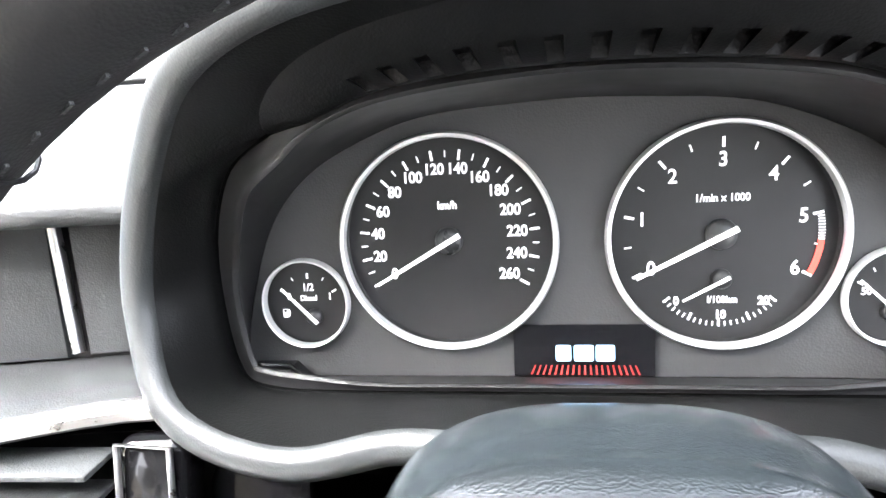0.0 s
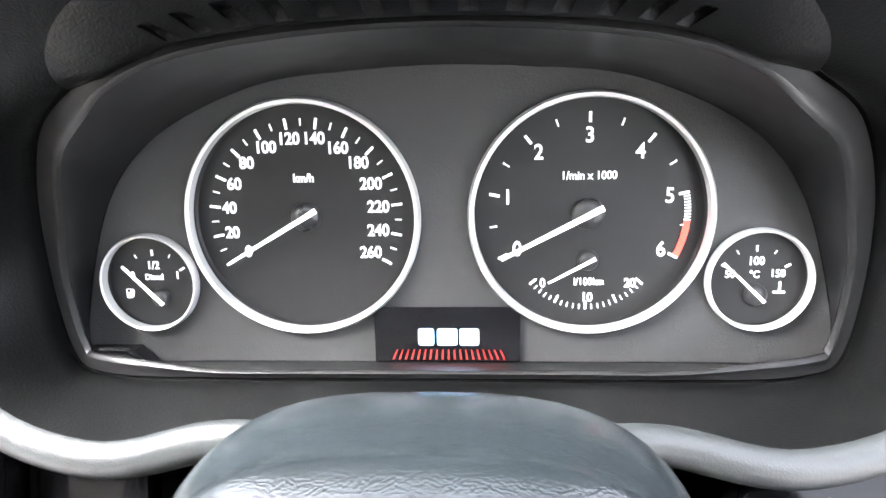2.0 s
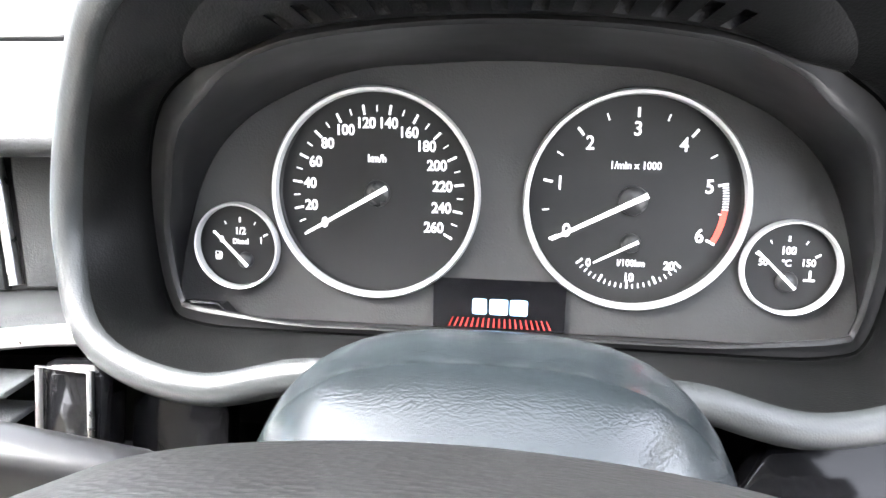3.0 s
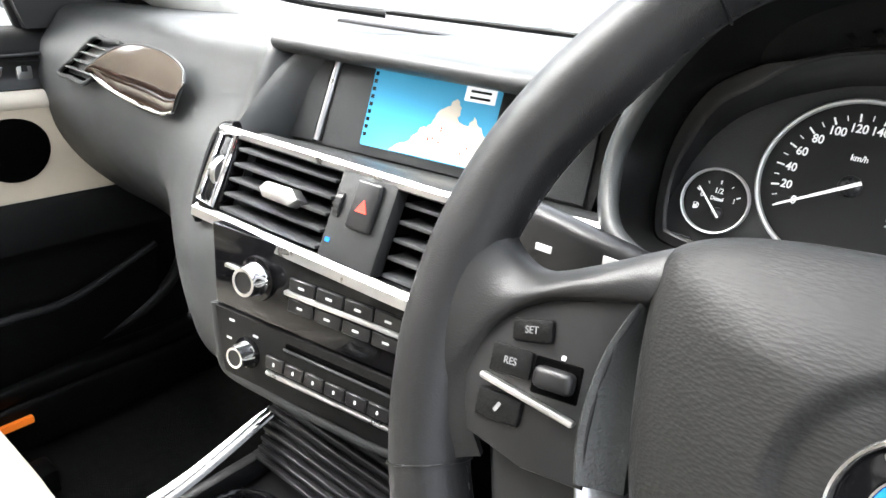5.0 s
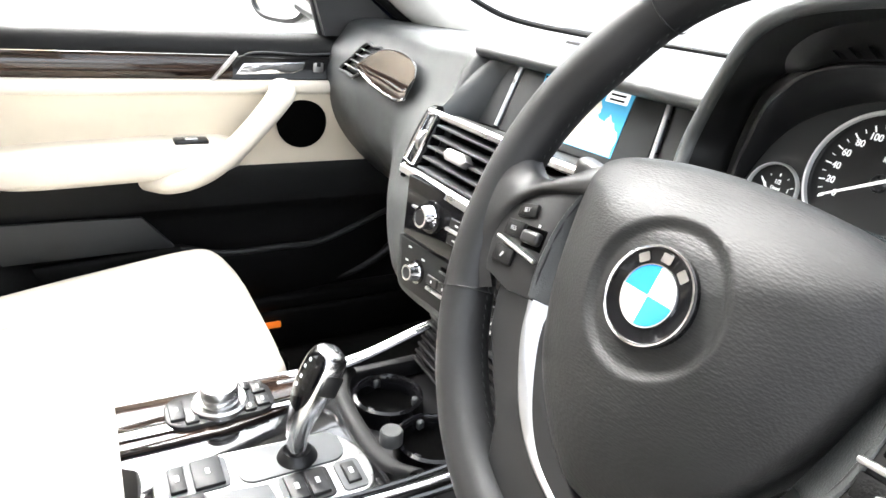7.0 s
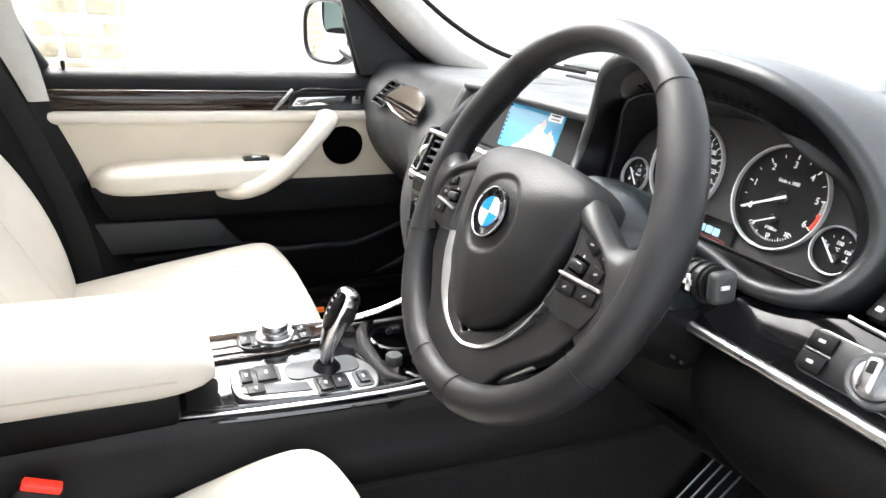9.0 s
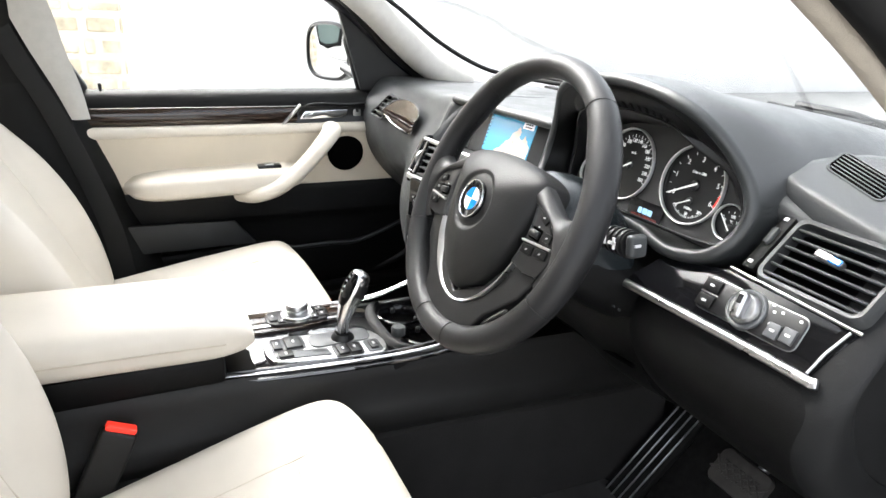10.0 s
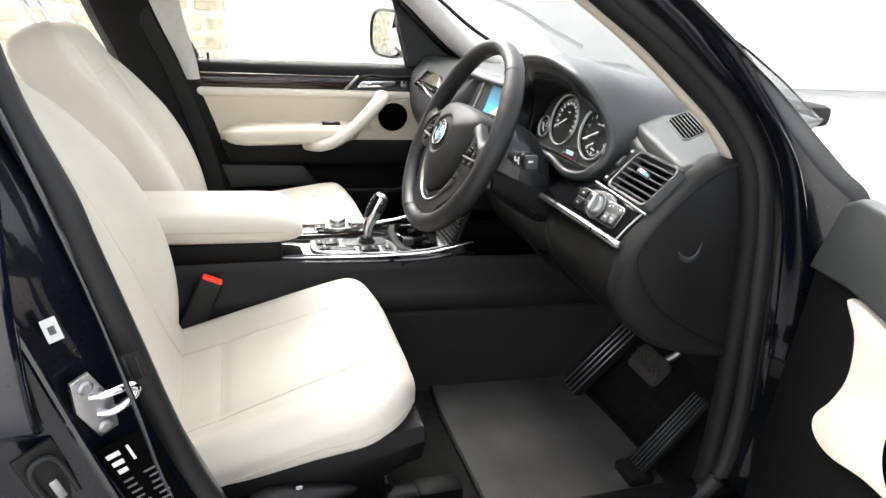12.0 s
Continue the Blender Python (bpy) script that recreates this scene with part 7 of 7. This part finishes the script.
part("pull_handle", tube(crom([(-0.735, 0.150, 0.940), (-0.690, 0.138, 0.938), (-0.664, 0.105, 0.908), (-0.655, 0.045, 0.848), (-0.655, -0.015, 0.803), (-0.668, -0.070, 0.782), (-0.715, -0.105, 0.775)], 30), 0.026, 16, flat=0.8), M_CREAM, pd, "cream curved pull handle")
sw = part("window_switch", rbox(0.030, 0.060, 0.010, 0.003, 2), M_BLACK, pd, m=Matrix.Translation((-0.700, -0.030, 0.850)))
part("switch_key", rbox(0.018, 0.024, 0.010, 0.003, 2), M_SILVER, sw, m=Matrix.Translation((-0.700, -0.030, 0.853)))
part("speaker_grille", lathe([(0.0001, 0.006), (0.046, 0.005), (0.050, 0.003), (0.053, 0.0)], 48), M_VOID, pd, "round black speaker grille", m=Matrix.Translation((-0.7510, 0.196, 0.868)) @ Matrix.Rotation(radians(90), 4, "Y"))
door_sheet("lower_panel", [[Vector((-0.755, y, 0.782)), Vector((-0.752, y, 0.765)), Vector((-0.757, y, 0.72)), Vector((-0.762, y, 0.700))] for y in ys], M_SOFTMID)
door_sheet("pocket_back", [[Vector((-0.762, y, 0.702)), Vector((-0.775, y, 0.66)), Vector((-0.775, y, 0.52)), Vector((-0.765, y, 0.42))] for y in ys], M_SOFTLOW)
ctrl = []
for y, x, zt in ((-0.46, -0.758, 0.600), (-0.28, -0.752, 0.602), (-0.17, -0.746, 0.612), (-0.105, -0.734, 0.622), (-0.060, -0.722, 0.628), (0.02, -0.712, 0.610), (0.14, -0.722, 0.606), (0.24, -0.735, 0.604), (0.40, -0.752, 0.655)):
    ctrl.append([Vector((x - 0.010, y, zt + 0.004)), Vector((x, y, zt)), Vector((x + 0.002, y, zt - 0.02)), Vector((x - 0.006, y, zt - 0.08)), Vector((x - 0.018, y, 0.47)), Vector((x - 0.03, y, 0.40))])
door_sheet("pocket", ctrl, M_SOFTLOW, "dark door pocket with curved edge", nu=40, nv=18)
part("pocket_lip", tube(crom([c[1] for c in ctrl[4:]], 30), [0.002 + 0.0045 * min(1.0, k / 6) for k in range(30)], 10), M_FLAP, pd)
part("map_insert", prism([(-0.50, 0.624), (-0.50, 0.706), (-0.125, 0.697), (-0.068, 0.628)], 0.010, 0.003), M_FLAP, pd, "grey flap over the door pocket", m=Matrix(((0, 0, 1, -0.735), (1, 0, 0, 0), (0, 1, 0, 0), (0, 0, 0, 1))))
# Glowing strip stands in for an orange reflection low on the door.
part("orange_glint", rbox(0.010, 0.060, 0.014, 0.003, 2), M_ORANGE, pd, "small glowing orange strip for a reflection", m=Matrix.Translation((-0.700, 0.103, 0.428)))
part("lock_pin", lathe([(0.0001, 0.020), (0.004, 0.019), (0.0045, 0.010), (0.003, 0.0)], 12), M_BLACK, pd, m=Matrix.Translation((-0.785, -0.412, 1.038)))
gl = part("window_pane", rbox(0.004, 0.80, 0.44, 0), M_GLASS, pd, m=Matrix.Translation((-0.800, -0.06, 1.24)) @ Matrix.Rotation(radians(14), 4, "Y"))
gl.visible_shadow = False
part("window_frame", tube(crom([(-0.80, 0.262, 1.040), (-0.795, 0.225, 1.16), (-0.785, 0.19, 1.27), (-0.745, -0.03, 1.375), (-0.715, -0.22, 1.45), (-0.69, -0.50, 1.475), (-0.71, -0.535, 1.38), (-0.76, -0.50, 1.15), (-0.80, -0.455, 1.04)], 50), 0.018, 10), M_BLACK, pd)
part("sail_panel", prism([(0.250, 1.040), (0.46, 1.045), (0.43, 1.075), (0.24, 1.270), (0.175, 1.280)], 0.02, 0.004), M_BLACK, pd, "black triangular corner panel", m=Matrix(((0.0, 0, -1, -0.770), (1, 0, 0, 0), (0, 1, 0, 0), (0, 0, 0, 1))) @ Matrix.Translation((0, 0, 0)))
mir = thing("passenger_door_mirror", "oval door mirror with dark housing", "door mirror")
MM = Matrix.Translation((-1.045, 0.225, 1.128)) @ Matrix.Rotation(radians(24), 4, "Z")
sh = lambda sx, sz, y, e: [Vector((sx * math.copysign(abs(math.cos(a)) ** e, math.cos(a)), y, sz * math.copysign(abs(math.sin(a)) ** e, math.sin(a)))) for a in (2 * math.pi * k / 48 for k in range(48))]
part("housing", skin([sh(0.078, 0.078, 0.006, 0.65), sh(0.080, 0.080, -0.002, 0.65), sh(0.088, 0.089, 0.002, 0.65), sh(0.090, 0.091, 0.03, 0.7), sh(0.080, 0.078, 0.075, 0.75), sh(0.05, 0.05, 0.11, 0.8), sh(0.004, 0.004, 0.12, 1.0)], closed=True), M_BLACK, mir, m=MM @ Matrix.Scale(1.22, 4, (1, 0, 0)))
part("mirror_glass", skin([sh(0.079, 0.079, 0.004, 0.65), sh(0.04, 0.04, 0.0035, 0.65), sh(0.0005, 0.0005, 0.0033, 0.65)], closed=True), M_MIRROR, mir, m=MM @ Matrix.Scale(1.22, 4, (1, 0, 0)))
part("mirror_foot", tube([(-0.97, 0.27, 1.085), (-0.80, 0.31, 1.050)], [0.03, 0.035], 12, flat=0.6), M_BLACK, mir)
# seat belt on the passenger side
sb = thing("seat_belt", "black seat belt hanging on the pillar", "seat belt")
rows = []
for p in crom([(-0.66, -0.655, 1.36), (-0.685, -0.607, 1.242), (-0.690, -0.552, 1.10), (-0.690, -0.515, 1.018), (-0.692, -0.468, 0.88), (-0.695, -0.42, 0.70), (-0.695, -0.40, 0.50)], 24):
    rows.append([p + Vector((0, -0.026, 0.008)), p + Vector((0.003, 0, 0)), p + Vector((0, 0.026, -0.008))])
bm = skin(rows)
bmesh.ops.solidify(bm, geom=bm.faces[:], thickness=0.003)
part("webbing", bm, M_RUBBER, sb)
part("belt_guide", rbox(0.02, 0.07, 0.05, 0.008, 2), M_SOFTLOW, sb, m=Matrix.Translation((-0.655, -0.58, 1.36)))

# driver's door, wide open
dd = thing("driver_door", "open driver's door with cream leather and black trim", "car door")
ang = radians(66)
DM = Matrix.Translation((0.865, 0.500, 0)) @ Matrix.Rotation(ang, 4, "Z") @ Matrix.Translation((0, 0, 0))
# in the door's own axes -y runs from the hinge to the latch, -x faces the cabin
rows = [[Vector((x, y, z)) for x, z in ((0.0, 0.42), (0.03, 0.50), (0.06, 0.75), (0.035, 1.0), (0.0, 1.04), (-0.045, 1.035), (-0.055, 0.9), (-0.05, 0.6), (-0.045, 0.44))] for y in (0.0, -0.02, -0.3, -0.7, -1.0)]
part("door_shell", skin(rows, closed=True, caps=True), M_NAVYSHADE, dd, m=DM)
rows = [[Vector((x, y, z)) for x, z in ((-0.056, 1.03), (-0.066, 1.02), (-0.075, 0.97), (-0.078, 0.80), (-0.082, 0.62), (-0.070, 0.45))] for y in (-0.03, -0.05, -0.3, -0.7, -0.98)]
part("inner_trim", skin(rows), M_SOFTLOW, dd, m=DM)
leath = crom([(-0.150, 0.975), (-0.30, 0.975), (-0.6, 0.965), (-0.9, 0.96), (-0.9, 0.80), (-0.60, 0.81), (-0.40, 0.828), (-0.30, 0.818), (-0.215, 0.790), (-0.168, 0.790), (-0.158, 0.812), (-0.182, 0.852), (-0.196, 0.895), (-0.184, 0.940)], 80, closed=True)
part("cream_panel", prism([(p[0], p[1]) for p in leath], 0.014, 0.005, 2), M_CREAM, dd, "cream leather door panel", m=DM @ Matrix(((0, 0, -1, -0.076), (1, 0, 0, 0), (0, 1, 0, 0), (0, 0, 0, 1))))
part("door_mirror", rbox(0.10, 0.17, 0.14, 0.04, 4), M_BLACK, dd, m=DM @ Matrix.Translation((0.12, -0.22, 1.12)))
part("speaker_grille", lathe([(0.0001, 0.006), (0.048, 0.005), (0.055, 0.0)], 40), M_VOID, dd, m=DM @ Matrix.Translation((-0.089, -0.350, 0.885)) @ Matrix.Rotation(radians(-90), 4, "Y"))
part("corner_cover", prism([(-0.045, 0.972), (-0.085, 1.075), (-0.115, 1.090), (-0.24, 1.095), (-0.33, 1.03), (-0.33, 0.985), (-0.15, 0.985)], 0.020, 0.008, 3), M_SOFT, dd, "grey plastic corner cover", m=DM @ Matrix(((0, 0, -1, -0.076), (1, 0, 0, 0), (0, 1, 0, 0), (0, 0, 0, 1))))
part("door_check", rbox(0.10, 0.016, 0.030, 0.004, 2), M_RUBBER, dd, m=Matrix.Translation((0.86, 0.465, 0.775)) @ Matrix.Rotation(radians(20), 4, "Z"))
part("window_frame", tube(crom([(0.0, -0.34, 1.04), (-0.02, -0.39, 1.12), (-0.05, -0.48, 1.24), (-0.08, -0.66, 1.37), (-0.10, -0.9, 1.44), (-0.07, -0.99, 1.25), (-0.02, -1.0, 1.04)], 40), 0.018, 10), M_BLACK, dd, m=DM)

# pedals
ped = thing("foot_rest", "black foot rest with pale ribs", "foot rest")
FR = Matrix.Translation((0.238, 0.555, 0.440)) @ Matrix.Rotation(radians(-6), 4, "Z") @ Matrix.Rotation(radians(50), 4, "X")
part("rest_plate", rbox(0.078, 0.345, 0.016, 0.004, 2), M_RUBBER, ped, m=FR)
for k in range(4):
    part("rib", rbox(0.0026, 0.332, 0.006, 0.002, 1), M_STEEL, ped, m=FR @ Matrix.Translation((-0.028 + k * 0.0187, 0, 0.009)))
br = thing("brake_pedal", "black rubber brake pedal with cross-hatched pad", "pedal")
BF = Matrix.Translation((0.440, 0.532, 0.532)) @ Matrix.Rotation(radians(50), 4, "X")
part("pad", prism(rrect(0.100, 0.066, 0.014, 5), 0.014, 0.004), M_TREAD, br, m=BF)
for k in range(6):
    for sgn in (-1, 1):
        part("tread", rbox(0.004, 0.056, 0.004, 0.001, 1), M_TREAD, br, m=BF @ Matrix.Translation((-0.038 + k * 0.0152, 0, 0.0150)) @ Matrix.Rotation(radians(45 * sgn), 4, "Z") @ Matrix.Scale(0.62, 4, (0, 1, 0)))
part("pedal_arm", tube(crom([(0.450, 0.548, 0.540), (0.465, 0.60, 0.60), (0.46, 0.66, 0.74)], 12), 0.009, 10), M_STEEL, br)
ac = thing("accelerator_pedal", "long black ribbed accelerator pedal", "pedal")
AF = Matrix.Translation((0.562, 0.515, 0.440)) @ Matrix.Rotation(radians(-4), 4, "Z") @ Matrix.Rotation(radians(54), 4, "X")
part("pedal_plate", rbox(0.058, 0.22, 0.014, 0.004, 2), M_RUBBER, ac, m=AF)
for k in range(5):
    part("rib", rbox(0.0026, 0.205, 0.005, 0.0015, 1), M_GREY, ac, m=AF @ Matrix.Translation((-0.020 + k * 0.010, 0, 0.008)))
part("pedal_foot", rbox(0.07, 0.06, 0.03, 0.008, 2), M_RUBBER, ac, m=Matrix.Translation((0.562, 0.446, 0.350)))


# ---- outside ----
M_PAVE = principled("pale concrete paving", (0.38, 0.37, 0.35), 0.85, var=0.15, scale=2.0, bump=0.3, bump_scale=60)
M_STONE = principled("pale yellow rubble stone", (0.62, 0.53, 0.38), 0.9, var=0.45, scale=5.0, bump=0.6, bump_scale=30)
M_MORTAR = principled("pale lime mortar", (0.70, 0.64, 0.53), 0.95, var=0.2, scale=6.0, bump=0.5, bump_scale=60)
M_RENDER = principled("white painted render", (0.80, 0.79, 0.77), 0.85, var=0.05, scale=3.0, bump=0.2, bump_scale=80)
M_GREYG = principled("grey-green window glass", (0.10, 0.14, 0.13), 0.05, var=0.1, scale=1)
gm = bmesh.new()
bmesh.ops.create_grid(gm, x_segments=1, y_segments=1, size=300)
gr = part("ground", gm, M_PAVE, None, smooth=False)
tagged(gr, "pale concrete ground round the car", "ground", kind="structure")
rw = thing("rendered_wall", "white rendered building wall beside the car", "wall", kind="structure")
part("wall", rbox(0.3, 16, 4.0, 0.02), M_RENDER, rw, m=Matrix.Translation((-9.0, 8.2, 2.0)))
sw_ = thing("stone_wall", "pale yellow rubble stone wall", "wall", kind="structure")
rs = random.Random(7)
part("mortar", rbox(0.250, 8.6, 3.2, 0), M_MORTAR, sw_, m=Matrix.Translation((-6.2, -4.69, 1.6)))
z = 0.0
while z < 3.2:
    h = rs.uniform(0.10, 0.20)
    y = -9.0
    while y < -0.4:
        w = rs.uniform(0.12, 0.42)
        part("stone", rbox(0.255 + rs.uniform(0.0, 0.04), min(w, -0.37 - y) * rs.uniform(0.80, 0.98), h * rs.uniform(0.78, 0.96), 0.03, 1), M_STONE, sw_, m=Matrix.Translation((-6.2, y + min(w, -0.37 - y) / 2, z + h / 2)))
        y += w
    z += h

# building behind the car, seen in the door mirror
bb = thing("rear_building", "pale building with tall dark-framed windows behind the car", "building")
part("wall", rbox(14, 0.4, 6, 0.02), M_RENDER, bb, m=Matrix.Translation((-4, -14, 3)))
for k in range(7):
    w = part("window", rbox(1.1, 0.12, 3.2, 0.02, 1), M_SOFTLOW, bb, m=Matrix.Translation((-10 + k * 2.0, -13.77, 2.0)))
    part("pane", rbox(0.86, 0.06, 2.9, 0), M_GREYG, w, m=Matrix.Translation((-10 + k * 2.0, -13.71, 2.0)))
